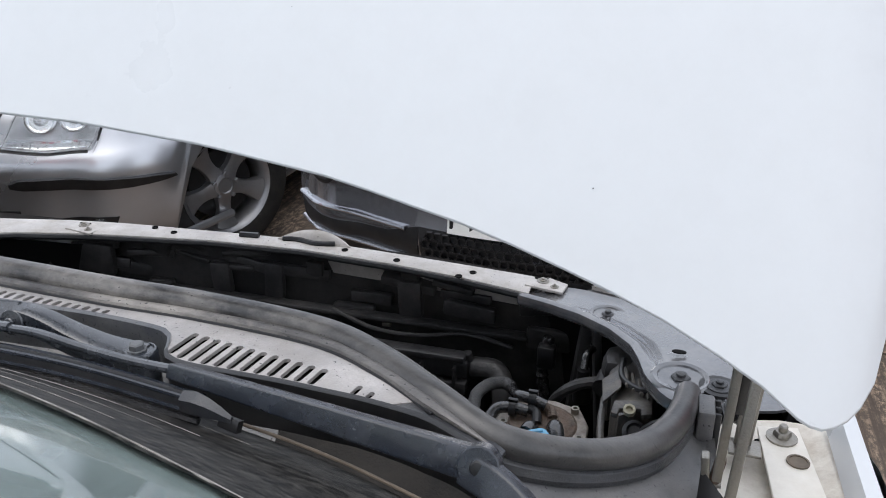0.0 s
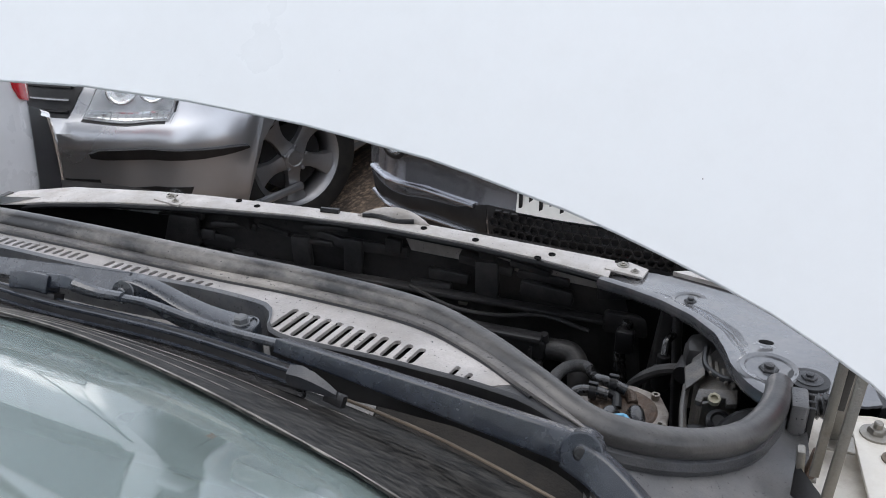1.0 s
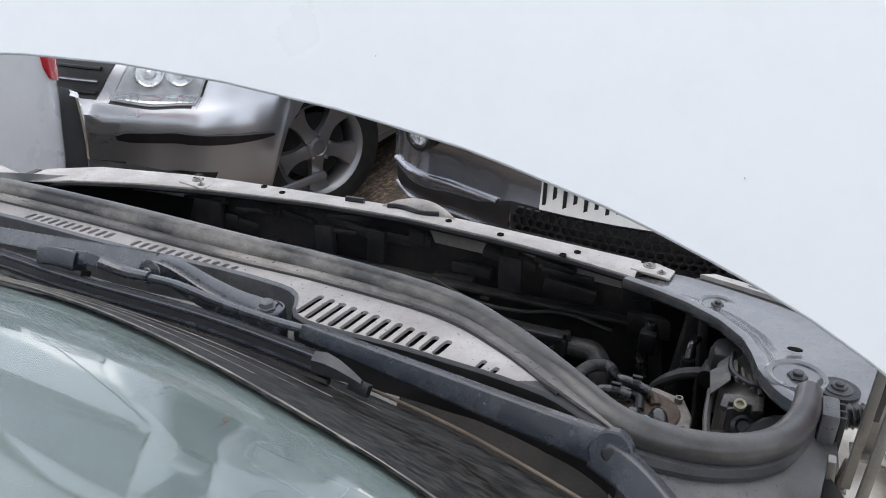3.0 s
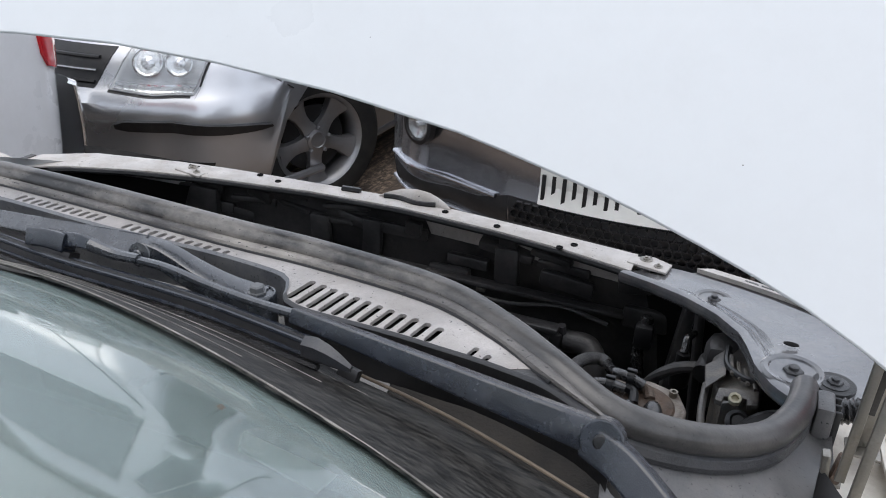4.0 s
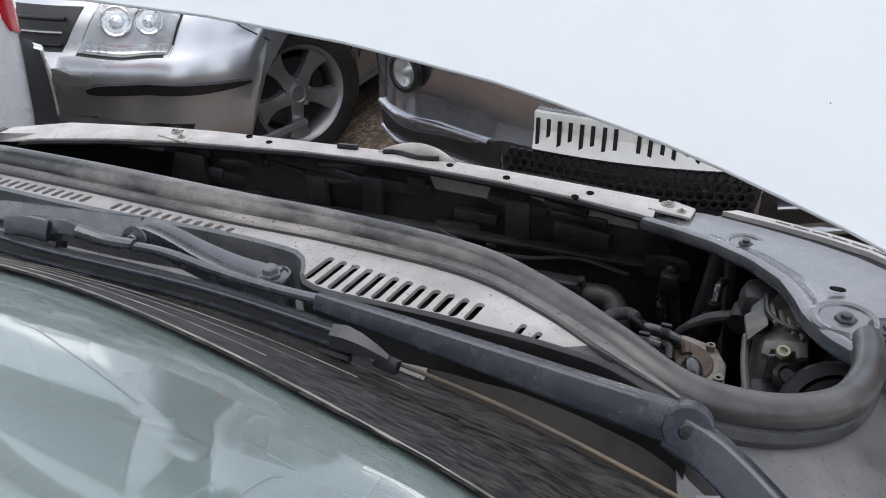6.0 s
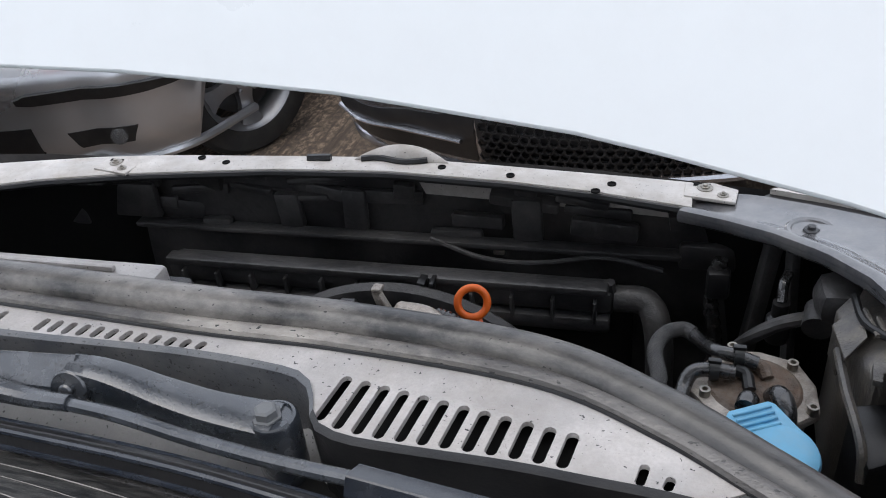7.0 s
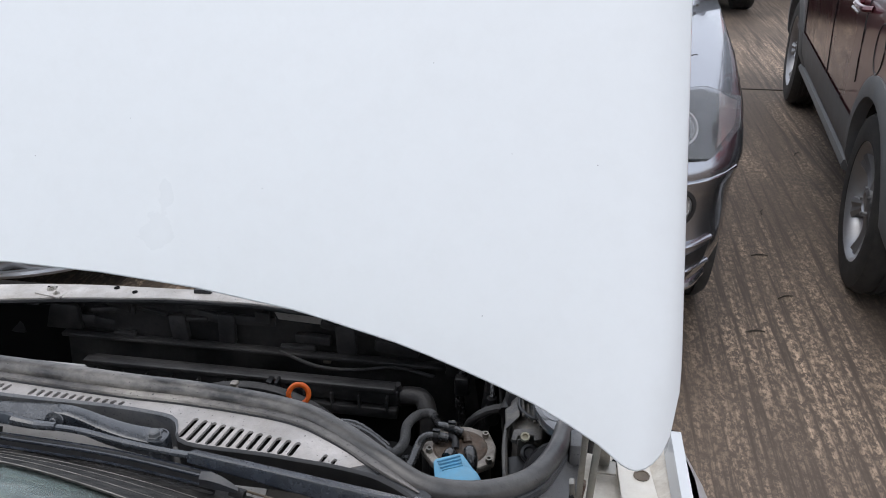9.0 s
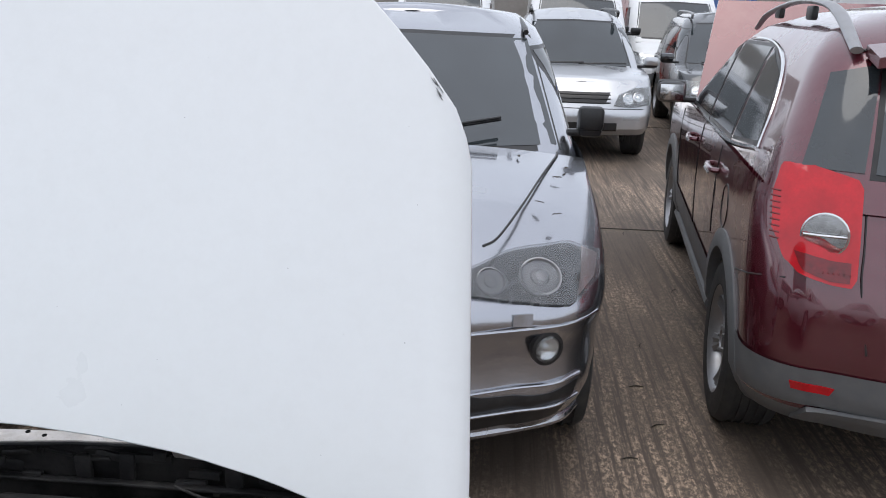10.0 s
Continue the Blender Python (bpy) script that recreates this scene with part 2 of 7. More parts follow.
def concrete():
    """Brushed yard concrete: ridges along the lane, brown dirt, worn pale aggregate."""
    m = bpy.data.materials.new("brushed_concrete")
    m.use_nodes = True
    n, l = m.node_tree.nodes, m.node_tree.links
    b = n["Principled BSDF"]
    co = n.new("ShaderNodeTexCoord")

    def tex(scale, stretch=(1, 1, 1), detail=6.0, rough=0.65, turn=0.0):
        mp = n.new("ShaderNodeMapping")
        mp.inputs["Scale"].default_value = stretch
        mp.inputs["Rotation"].default_value = (0, 0, turn)
        l.new(co.outputs["Object"], mp.inputs[0])
        t = n.new("ShaderNodeTexNoise")
        t.inputs["Scale"].default_value, t.inputs["Detail"].default_value, t.inputs["Roughness"].default_value = scale, detail, rough
        l.new(mp.outputs[0], t.inputs["Vector"])
        return t.outputs[0]

    def rng(src, a, c, lo=0.0, hi=1.0):
        r = n.new("ShaderNodeMapRange")
        for i, v in enumerate((a, c, lo, hi)):
            r.inputs[1 + i].default_value = v
        l.new(src, r.inputs[0])
        return r.outputs[0]

    def mul(a, c):
        x = n.new("ShaderNodeMath")
        x.operation = "MULTIPLY"
        l.new(a, x.inputs[0])
        l.new(c, x.inputs[1])
        return x.outputs[0]

    def mix(fac, a, c):
        x = n.new("ShaderNodeMix")
        x.data_type = "RGBA"
        l.new(fac, x.inputs[0])
        for i, v in ((6, a), (7, c)):
            if isinstance(v, tuple):
                x.inputs[i].default_value = (*v, 1)
            else:
                l.new(v, x.inputs[i])
        return x.outputs[2]

    turn = radians(4)
    lines = tex(1.0, (30, 0.9, 1), 5.0, 0.7, turn)
    grit = tex(60, (1, 1, 1), 4.0, 0.7)
    worn = tex(1.1, (1.4, 0.5, 1), 5.0, 0.6, turn)
    stain = tex(0.7, (1, 1, 1), 6.0, 0.65)
    crumbs = tex(38, (1.3, 0.7, 1), 5.0, 0.8, turn)
    base = mix(rng(stain, 0.35, 0.7), (0.098, 0.072, 0.053), (0.170, 0.128, 0.096))
    base = mix(rng(grit, 0.3, 0.75), base, (0.08, 0.062, 0.05))
    pale = mul(mul(rng(lines, 0.40, 0.66), rng(worn, 0.36, 0.60)), rng(crumbs, 0.46, 0.58))
    col = mix(pale, base, (0.62, 0.46, 0.33))
    col = mix(mul(rng(stain, 0.56, 0.72), rng(worn, 0.3, 0.6)), col, (0.05, 0.042, 0.036))
    col = mix(rng(lines, 0.36, 0.50, 0.6, 0.0), col, (0.06, 0.045, 0.035))
    l.new(col, b.inputs["Base Color"])
    b.inputs["Roughness"].default_value = 0.75
    bp = n.new("ShaderNodeBump")
    bp.inputs["Strength"].default_value, bp.inputs["Distance"].default_value = 0.45, 0.005
    l.new(lines, bp.inputs["Height"])
    l.new(bp.outputs[0], b.inputs["Normal"])
    return m


CONCRETE = concrete()


# ---- building helpers ----
def empty(name, m, label, category, group="", kind=""):
    ob = new(name)
    ob.empty_display_size = 0.1
    ob.matrix_world = m
    return tagged(ob, label, category, group, kind)


def part(name, bm, material, parent=None, label="", smooth=35.0, tags=None, turn=True):
    """Links a bmesh as one mesh object, under a thing or a part."""
    me = bpy.data.meshes.new(name)
    if turn:
        bmesh.ops.recalc_face_normals(bm, faces=bm.faces)
    bm.to_mesh(me)
    bm.free()
    if smooth:
        me.shade_smooth()
        me.set_sharp_from_angle(angle=radians(smooth))
    me.materials.append(material)
    ob = new(name, me)
    ob.parent = parent
    if label:
        tagged(ob, label)
    if tags:
        tagged(ob, **tags)
    return ob


def add_box(bm, centre, size, bevel=0.0, m=None, segs=2):
    made = bmesh.ops.create_cube(bm, size=1.0)["verts"]
    bmesh.ops.scale(bm, verts=made, vec=size)
    if bevel:
        edges = list({e for v in made for e in v.link_edges})
        out = bmesh.ops.bevel(bm, geom=edges, offset=bevel, segments=segs, affect="EDGES", profile=0.5)
        made = list({v for f in out["faces"] for v in f.verts} | {v for v in made if v.is_valid})
    t = Matrix.Translation(centre) @ (m or Matrix())
    bmesh.ops.transform(bm, matrix=t, verts=made)
    return bm


def box(centre, size, bevel=0.0, m=None):
    return add_box(bmesh.new(), centre, size, bevel, m)


def smooth_path(pts, n=8):
    """Catmull-Rom points through pts."""
    p = [Vector(q) for q in pts]
    p = [2 * p[0] - p[1], *p, 2 * p[-1] - p[-2]]
    out = []
    for i in range(1, len(p) - 2):
        for k in range(n):
            t = k / n
            a, b, c, d = p[i - 1:i + 3]
            out.append(0.5 * ((2 * b) + (c - a) * t + (2 * a - 5 * b + 4 * c - d) * t * t + (3 * b - a - 3 * c + d) * t ** 3))
    return out + [p[-2]]


def add_tube(bm, pts, radius, n=8, ring=12, flat=1.0, ribs=0, depth=0.15):
    """A round (or flattened) bar swept along a smooth path; ribs make it corrugated. radius: number or list at the points."""
    path = smooth_path(pts, n)
    count = len(path)
    rads = [radius] * count if not isinstance(radius, (list, tuple)) else list(np.interp(np.linspace(0, 1, count), np.linspace(0, 1, len(radius)), radius))
    up = Vector((0, 0, 1))
    rows = []
    for i, p in enumerate(path):
        d = (path[min(i + 1, count - 1)] - path[max(i - 1, 0)]).normalized()
        side = d.cross(up)
        if side.length < 1e-3:
            side = d.cross(Vector((0, 1, 0)))
        side.normalize()
        top = side.cross(d).normalized()
        r = rads[i] * (1 + (depth * (1 if i % 2 else -1) if ribs else 0))
        rows.append([bm.verts.new(p + side * math.cos(a) * r + top * math.sin(a) * r * flat) for a in np.linspace(0, 2 * math.pi, ring, endpoint=False)])
    for a, b in zip(rows, rows[1:]):
        for k in range(ring):
            bm.faces.new((a[k], a[(k + 1) % ring], b[(k + 1) % ring], b[k]))
    bm.faces.new(rows[0])
    bm.faces.new(rows[-1][::-1])
    return bm


def tube(pts, radius, **k):
    return add_tube(bmesh.new(), pts, radius, **k)


def add_lathe(bm, profile, m=None, ring=24, arc=None):
    """Spins (radius, height) round z, then places it by m."""
    m = m or Matrix()
    rows = []
    for r, z in profile:
        rows.append([bm.verts.new(m @ Vector((r * math.cos(a), r * math.sin(a), z))) for a in np.linspace(0, 2 * math.pi, ring, endpoint=False)])
    for a, b in zip(rows, rows[1:]):
        for k in range(ring):
            bm.faces.new((a[k], a[(k + 1) % ring], b[(k + 1) % ring], b[k]))
    if tuple(profile[0]) != tuple(profile[-1]):
        bm.faces.new(rows[0][::-1])
        bm.faces.new(rows[-1])
    return bm


def lathe(profile, m=None, ring=24):
    return add_lathe(bmesh.new(), profile, m, ring)


def add_grid(bm, rows, closed=False):
    vs = [[bm.verts.new(p) for p in row] for row in rows]
    for a, b in zip(vs, vs[1:]):
        m = len(a)
        for k in range(m if closed else m - 1):
            q = (a[k], a[(k + 1) % m], b[(k + 1) % m], b[k])
            if len({tuple(round(c, 6) for c in v.co) for v in q}) == 4:
                bm.faces.new(q)
    return bm


def slab(rows, thick, direction):
    """A grid of points with thickness along direction: top, underside and rim."""
    bm = bmesh.new()
    d = Vector(direction) * thick
    top = [[bm.verts.new(p) for p in row] for row in rows]
    low = [[bm.verts.new(Vector(p) + d) for p in row] for row in rows]
    nr, nc = len(rows), len(rows[0])
    for i in range(nr - 1):
        for k in range(nc - 1):
            bm.faces.new((top[i][k], top[i][k + 1], top[i + 1][k + 1], top[i + 1][k]))
            bm.faces.new((low[i][k], low[i + 1][k], low[i + 1][k + 1], low[i][k + 1]))
    rim = [(0, k) for k in range(nc)] + [(i, nc - 1) for i in range(1, nr)] + [(nr - 1, k) for k in range(nc - 2, -1, -1)] + [(i, 0) for i in range(nr - 2, 0, -1)]
    for (a, b), (c, e) in zip(rim, rim[1:] + rim[:1]):
        bm.faces.new((top[a][b], top[c][e], low[c][e], low[a][b]))
    return bm


def polyplate(pts, thick, direction=(0, 0, -1), bevel=0.0):
    """A flat-ish plate: outline pts, filled and thickened."""
    bm = bmesh.new()
    f = bm.faces.new([bm.verts.new(p) for p in pts])
    out = bmesh.ops.extrude_face_region(bm, geom=[f])
    bmesh.ops.translate(bm, verts=[v for v in out["geom"] if isinstance(v, bmesh.types.BMVert)], vec=Vector(direction) * thick)
    if bevel:
        bmesh.ops.bevel(bm, geom=list(bm.edges), offset=bevel, segments=2, affect="EDGES", profile=0.5)
    return bm


def along(pts, n):
    """n points evenly along a polyline (tuples of any size)."""
    a = np.array(pts, float)
    d = np.r_[0, np.cumsum(np.linalg.norm(np.diff(a, axis=0), axis=1))]
    s = np.linspace(0, d[-1], n)
    return np.stack([np.interp(s, d, a[:, i]) for i in range(a.shape[1])], 1)


def bolt(name, place, parent, r=0.009, h=0.006, material=None, axis=None, label=""):
    """A hex-headed bolt on a washer."""
    m = Matrix.Translation(place) @ (axis or Matrix())
    bm = add_lathe(bmesh.new(), [(r * 1.7, 0), (r * 1.7, h * 0.3), (r * 1.2, h * 0.45)], m, 20)
    add_lathe(bm, [(r, h * 0.4), (r, h), (r * 0.85, h * 1.25)], m, 6)
    add_lathe(bm, [(r * 0.5, h * 1.2), (r * 0.5, h * 2.0), (r * 0.38, h * 2.2)], m, 12)
    return part(name, bm, material or BLACK, parent, label)


# ---- parked vehicles: bodies from horizontal slices, details laid on the skin ----
class Skin:
    """Rounded plan slices stacked in z. rows: (z, front y, rear y, half width); nose points to +y."""

    def __init__(self, rows, bow_f, bow_r, rad_f, rad_r):
        self.rows = np.array(rows, float)
        self.shape = (bow_f, bow_r, rad_f, rad_r)

    def outline(self, z, nf=9, nc=8, ns=60, nr=7):
        """Right half, from the front centre round to the rear centre."""
        yf, yr, hw = [np.interp(z, self.rows[:, 0], self.rows[:, i]) for i in (1, 2, 3)]
        bf, br, rf, rr = self.shape
        pts = []
        fx = hw - rf
        for x in np.linspace(0, fx, nf):
            pts.append((x, yf - bf * (x / fx) ** 2 * 0.55))
        y1 = yf - bf * 0.55
        for a in np.linspace(0, math.pi / 2, nc + 1)[1:]:
            pts.append((fx + rf * math.sin(a), y1 - (rf + bf * 0.45) * (1 - math.cos(a))))
        ya = y1 - rf - bf * 0.45
        rx = hw - rr
        y2 = yr + br
        yb = y2 + rr
        for t in np.linspace(0, 1, ns + 1)[1:]:
            pts.append((hw, ya + (yb - ya) * t))
        for a in np.linspace(0, math.pi / 2, nc + 1)[1:]:
            pts.append((rx + rr * math.cos(a), yb - rr * math.sin(a)))
        for x in np.linspace(rx, 0, nr + 1)[1:]:
            pts.append((x, yr + br * (x / rx) ** 2))
        return np.array(pts)

    def front(self, x, z):
        o = self.outline(z)[:18]
        return Vector((x, float(np.interp(abs(x), o[:, 0], o[:, 1])), z))

    def rear(self, x, z):
        o = self.outline(z)[-16:][::-1]
        return Vector((x, float(np.interp(abs(x), o[:, 0], o[:, 1])), z))

    def side(self, y, z, sign):
        o = self.outline(z)
        i = np.argsort(o[:, 1], kind="stable")
        return Vector((sign * float(np.interp(y, o[i, 1], o[i, 0])), y, z))


def shell(skin, z_low, z_top, levels, crown=0.05, cap_to=None):
    """The skin between two height functions of y, with a crowned lid over the part in front of cap_to (None: all of it)."""
    bm = bmesh.new()
    base = skin.outline(float(np.median(skin.rows[:, 0])))
    cols = []
    for j in range(len(base)):
        y = base[j, 1]
        for _ in range(2):
            zt = z_top(y)
            y = skin.outline(zt)[j, 1]
        zl, zt = z_low(base[j, 1]), z_top(y)
        col = []
        for v in np.linspace(0, 1, levels):
            z = zl + (zt - zl) * v
            x, yy = skin.outline(z)[j]
            col.append((x, yy, z))
        cols.append(col)
    right = cols
    left = [[(-x, y, z) for x, y, z in c] for c in cols]
    add_grid(bm, right)
    add_grid(bm, left[::-1])
    lid = []
    for c in right:
        x, y, z = c[-1]
        if cap_to is not None and y < cap_to:
            break
        lid.append([(x * s, y, z + crown * (1 - s * s) * min(1, abs(x) / 0.5)) for s in np.linspace(-1, 1, 15)])
    if len(lid) > 1:
        add_grid(bm, lid)
    bmesh.ops.remove_doubles(bm, verts=bm.verts, dist=0.0008)
    return bm


def patch(where, low, top, off=0.004, thick=0.012, n=14, m=6, view=None):
    """A piece laid on a skin between two border lines of (across, z), standing off by off, with a rim of thick going inwards."""
    a, b = along(low, n), along(top, n)
    rows = []
    eps = 0.004
    for t in np.linspace(0, 1, m):
        row = []
        for p, q in zip(a, b):
            s, z = p * (1 - t) + q * t
            c = where(s, z)
            d1, d2 = where(s + eps, z) - where(s - eps, z), where(s, z + eps) - where(s, z - eps)
            nrm = d1.cross(d2).normalized()
            if nrm.dot(Vector((c.x, c.y, 0))) < 0:
                nrm = -nrm
            row.append((c, nrm))
        rows.append(row)
    bm = bmesh.new()
    top_v = [[bm.verts.new(c + k * off) for c, k in r] for r in rows]
    low_v = [[bm.verts.new(c + k * (off - thick)) for c, k in r] for r in rows]
    for i in range(m - 1):
        for k in range(n - 1):
            bm.faces.new((top_v[i][k], top_v[i][k + 1], top_v[i + 1][k + 1], top_v[i + 1][k]))
            bm.faces.new((low_v[i][k], low_v[i + 1][k], low_v[i + 1][k + 1], low_v[i][k + 1]))
    rim = [(0, k) for k in range(n)] + [(i, n - 1) for i in range(1, m)] + [(m - 1, k) for k in range(n - 2, -1, -1)] + [(i, 0) for i in range(m - 2, 0, -1)]
    for (i, k), (p, q) in zip(rim, rim[1:] + rim[:1]):
        bm.faces.new((top_v[i][k], top_v[p][q], low_v[p][q], low_v[i][k]))
    return bm


def seam(where, line, r=0.0025, off=0.001, n=6):
    """A dark gap line laid on a skin along (across, z) points."""
    pts = []
    for s, z in along(line, max(4, len(line) * 2)):
        pts.append(where(s, z))
    return tube(pts, r, n=2, ring=6)


def make_wheel(parent, place, radius, rim_r, width, spokes, turn=0.0, steer=0.0, sign=1, twin=False, fat=1.0):
    """Tyre and alloy rim; the outer face looks to sign * x."""
    hub = new("wheel")
    hub.empty_display_size = 0.05
    hub.parent = parent
    hub.matrix_local = pose(*place, 0, 0, steer) @ pose(0, 0, 0, 0, 90 * sign, 0) @ pose(0, 0, 0, 0, 0, turn)
    w = width / 2
    k = (radius - rim_r)
    prof = [(rim_r, -w), (rim_r + k * 0.4, -w * 1.05), (radius - 0.02, -w * 0.95), (radius, -w * 0.7)]
    for g in (-0.45, -0.15, 0.15, 0.45):
        prof += [(radius, w * (g - 0.11)), (radius - 0.008, w * (g - 0.09)), (radius - 0.008, w * (g + 0.09)), (radius, w * (g + 0.11))]
    prof += [(radius, w * 0.7), (radius - 0.02, w * 0.95), (rim_r + k * 0.45, w * 1.05), (rim_r + 0.006, w * 1.0), (rim_r, w * 0.9), (rim_r, -w)]
    part("tyre", lathe(prof, ring=48), TYRE, hub)
    bm = lathe([(rim_r * 0.97, -w), (rim_r * 0.9, -w * 0.3), (rim_r * 0.88, w * 0.55), (rim_r * 0.95, w * 0.86), (rim_r + 0.004, w * 0.98), (rim_r + 0.004, w * 0.86), (rim_r, 0), (rim_r * 0.97, -w)], ring=40)
    add_lathe(bm, [(0.001, w * 0.45), (rim_r * 0.24, w * 0.45), (rim_r * 0.24, w * 0.74), (rim_r * 0.17, w * 0.8), (rim_r * 0.15, w * 0.74), (0.001, w * 0.76)], ring=24)
    for i in range(spokes):
        a = 2 * math.pi * i / spokes
        for da in ((-0.085, 0.085) if twin else (0,)):
            rows = []
            for t in np.linspace(0, 1, 7):
                rr = rim_r * (0.18 + 0.74 * t)
                half = rim_r * fat * ((0.115 if not twin else 0.055) * (1 - 0.35 * math.sin(t * math.pi)) + 0.05 * t * t)
                aa = a + da * (0.4 + t * 0.8)
                ux, uy = math.cos(aa), math.sin(aa)
                zz = w * (0.74 + 0.1 * t - 0.14 * math.sin(t * math.pi))
                rows.append([(rr * ux - s * half * uy, rr * uy + s * half * ux, zz - 0.010 * s * s - (0.03 if abs(s) > 1 else 0)) for s in (-1.05, -0.9, 0, 0.9, 1.05)])
            add_grid(bm, rows)
    for i in range(5):
        a = 2 * math.pi * (i + 0.5) / 5
        add_lathe(bm, [(0.009, 0), (0.009, 0.012), (0.006, 0.014)], Matrix.Translation((0.055 * math.cos(a), 0.055 * math.sin(a), w * 0.72)), 6)
    part("rim", bm, RIM, hub)
    part("brake_disc", lathe([(0.01, 0), (rim_r * 0.72, 0), (rim_r * 0.72, 0.02), (0.01, 0.02)], Matrix.Translation((0, 0, w * 0.1)), ring=24), BLACK, hub)
    return hub


def vehicle(name, m, label, category, paint, rows, cabin, wheels, hood_z, belt, cowl, bow=(0.2, 0.08), rad=(0.34, 0.16), sill=0.28,
            clad=None, clad_top=0.0, arch=0.0, spokes=5, twin=False, steer=0.0, cabin_bow=(0.16, 0.06), cabin_rad=(0.2, 0.14), group="parked cars", lid=True, fat=1.0):
    """Empty with body, cabin, underbody, wheels and seats. wheels: (front y, rear y, radius, rim radius, half track, width)."""
    car = empty(name, m, label, category, group)
    skin = Skin(rows, *bow, *rad)
    wf, wr, rad_w, rim_r, track, width = wheels
    ra = rad_w + 0.055

    def low(y):
        z = sill
        for yw in (wf, wr):
            if abs(y - yw) < ra:
                z = max(z, rad_w + math.sqrt(ra * ra - (y - yw) ** 2))
        return z

    hz = np.array(hood_z, float)[::-1]

    def top(y):
        return float(np.interp(y, hz[:, 0], hz[:, 1])) if y > cowl - 0.02 else belt
    body = part("body", shell(skin, low, top, 16, 0.05, cowl if lid else 9), paint, car)
    if clad:
        bm = shell(Skin([(z, f + 0.006, r - 0.006, h + 0.006) for z, f, r, h in rows], *bow, *rad), low, lambda y: max(low(y) + 0.02, clad_top), 5, 0, 9)
        part("lower_cladding", bm, clad, car)
    if arch:
        for yw in (wf, wr):
            for s in (-1, 1):
                r2 = []
                for a in np.linspace(-0.12, math.pi + 0.12, 25):
                    y, z = yw + math.cos(a), rad_w + math.sin(a)
                    row = []
                    for rr, o in ((ra - 0.01, -0.03), (ra - 0.006, 0.02), (ra + arch * 0.5, 0.022), (ra + arch, 0.008), (ra + arch, -0.01)):
                        zz = max(0.2, rad_w + rr * math.sin(a))
                        c = skin.side(yw + rr * math.cos(a), zz, s)
                        row.append((c.x + s * o, c.y, zz))
                    r2.append(row)
                part("arch_trim", add_grid(bmesh.new(), r2), clad or paint, car)
    dark = bmesh.new()
    length = rows[2][1] - rows[2][2]
    yc = (rows[2][1] + rows[2][2]) / 2
    hw = rows[2][3]
    add_box(dark, (0, yc, sill + 0.16), (hw * 2 - 0.5, length - 0.5, 0.3), 0.03)
    add_box(dark, (0, yc - 0.2, belt - 0.2), (hw * 2 - 0.16, length * 0.55, 0.16), 0.03)
    part("underbody", dark, BAY, car)
    if cabin:
        cs = Skin(cabin, *cabin_bow, *cabin_rad)
        z0, z1 = cabin[0][0], cabin[-1][0]
        part("cabin", shell(cs, lambda y: z0, lambda y: z1, 10, 0.05), paint, car)
    else:
        cs = None
    for yw, st in ((wf, steer), (wr, 0)):
        for s in (-1, 1):
            make_wheel(car, (s * (track - width / 2), yw, rad_w), radius=rad_w, rim_r=rim_r, width=width, spokes=spokes, turn=random.uniform(0, 72), steer=st, sign=s, twin=twin, fat=fat)
    return car, skin, cs


def lamp(car, where, low, top, name="headlight", lens=LENS, bowls=((0.5, 0.5, 0.06),), housing=BLACK, off=0.004, amber=None, bowl_mat=REFLECT):
    """A lamp: dark housing, bright bowls set in it, a clear lens over."""
    h = part(name, patch(where, low, top, off=0.006, thick=0.035), housing, car)
    a, b = along(low, 21), along(top, 21)
    for u, v, r in bowls:
        i = min(20, int(u * 20))
        s, z = a[i] * (1 - v) + b[i] * v
        c = where(s, z)
        e = 0.01
        nrm = (where(s + e, z) - where(s - e, z)).cross(where(s, z + e) - where(s, z - e)).normalized()
        if nrm.dot(Vector((c.x, c.y, 0))) < 0:
            nrm = -nrm
        mt = Matrix.Translation(c + nrm * 0.007) @ nrm.to_track_quat("Z", "Y").to_matrix().to_4x4()
        bm = lathe([(r, 0.0), (r, 0.008), (r * 0.92, 0.010), (r * 0.86, 0.002), (r * 0.5, -0.004), (r * 0.42, 0.006), (r * 0.2, 0.011), (0.001, 0.012)], mt, 28)
        part("bowl", bm, bowl_mat, h)
    if amber:
        part("indicator", patch(where, *amber, off=0.010, thick=0.006, n=8, m=4), PINK, h)
    part("lens", patch(where, low, top, off=0.022, thick=0.003), lens, h)
    return h


def pane(car, where, low, top, name="window", off=0.004, grow=0.018, rubber=True):
    """A window: black surround, glass just proud of it."""
    if rubber:
        lo, hi = np.array(low, float), np.array(top, float)
        c = np.r_[lo, hi].mean(0)
        g = lambda p: [tuple(q + grow * np.sign(q - c) * np.minimum(1, np.abs(q - c) * 30)) for q in p]
        w = part(name, patch(where, g(low), g(top), off=0.002, thick=0.012), BLACK, car)
    else:
        w = new(name)
        w.parent = car
    part("pane", patch(where, low, top, off=off, thick=0.003), PANE, w)
    return w


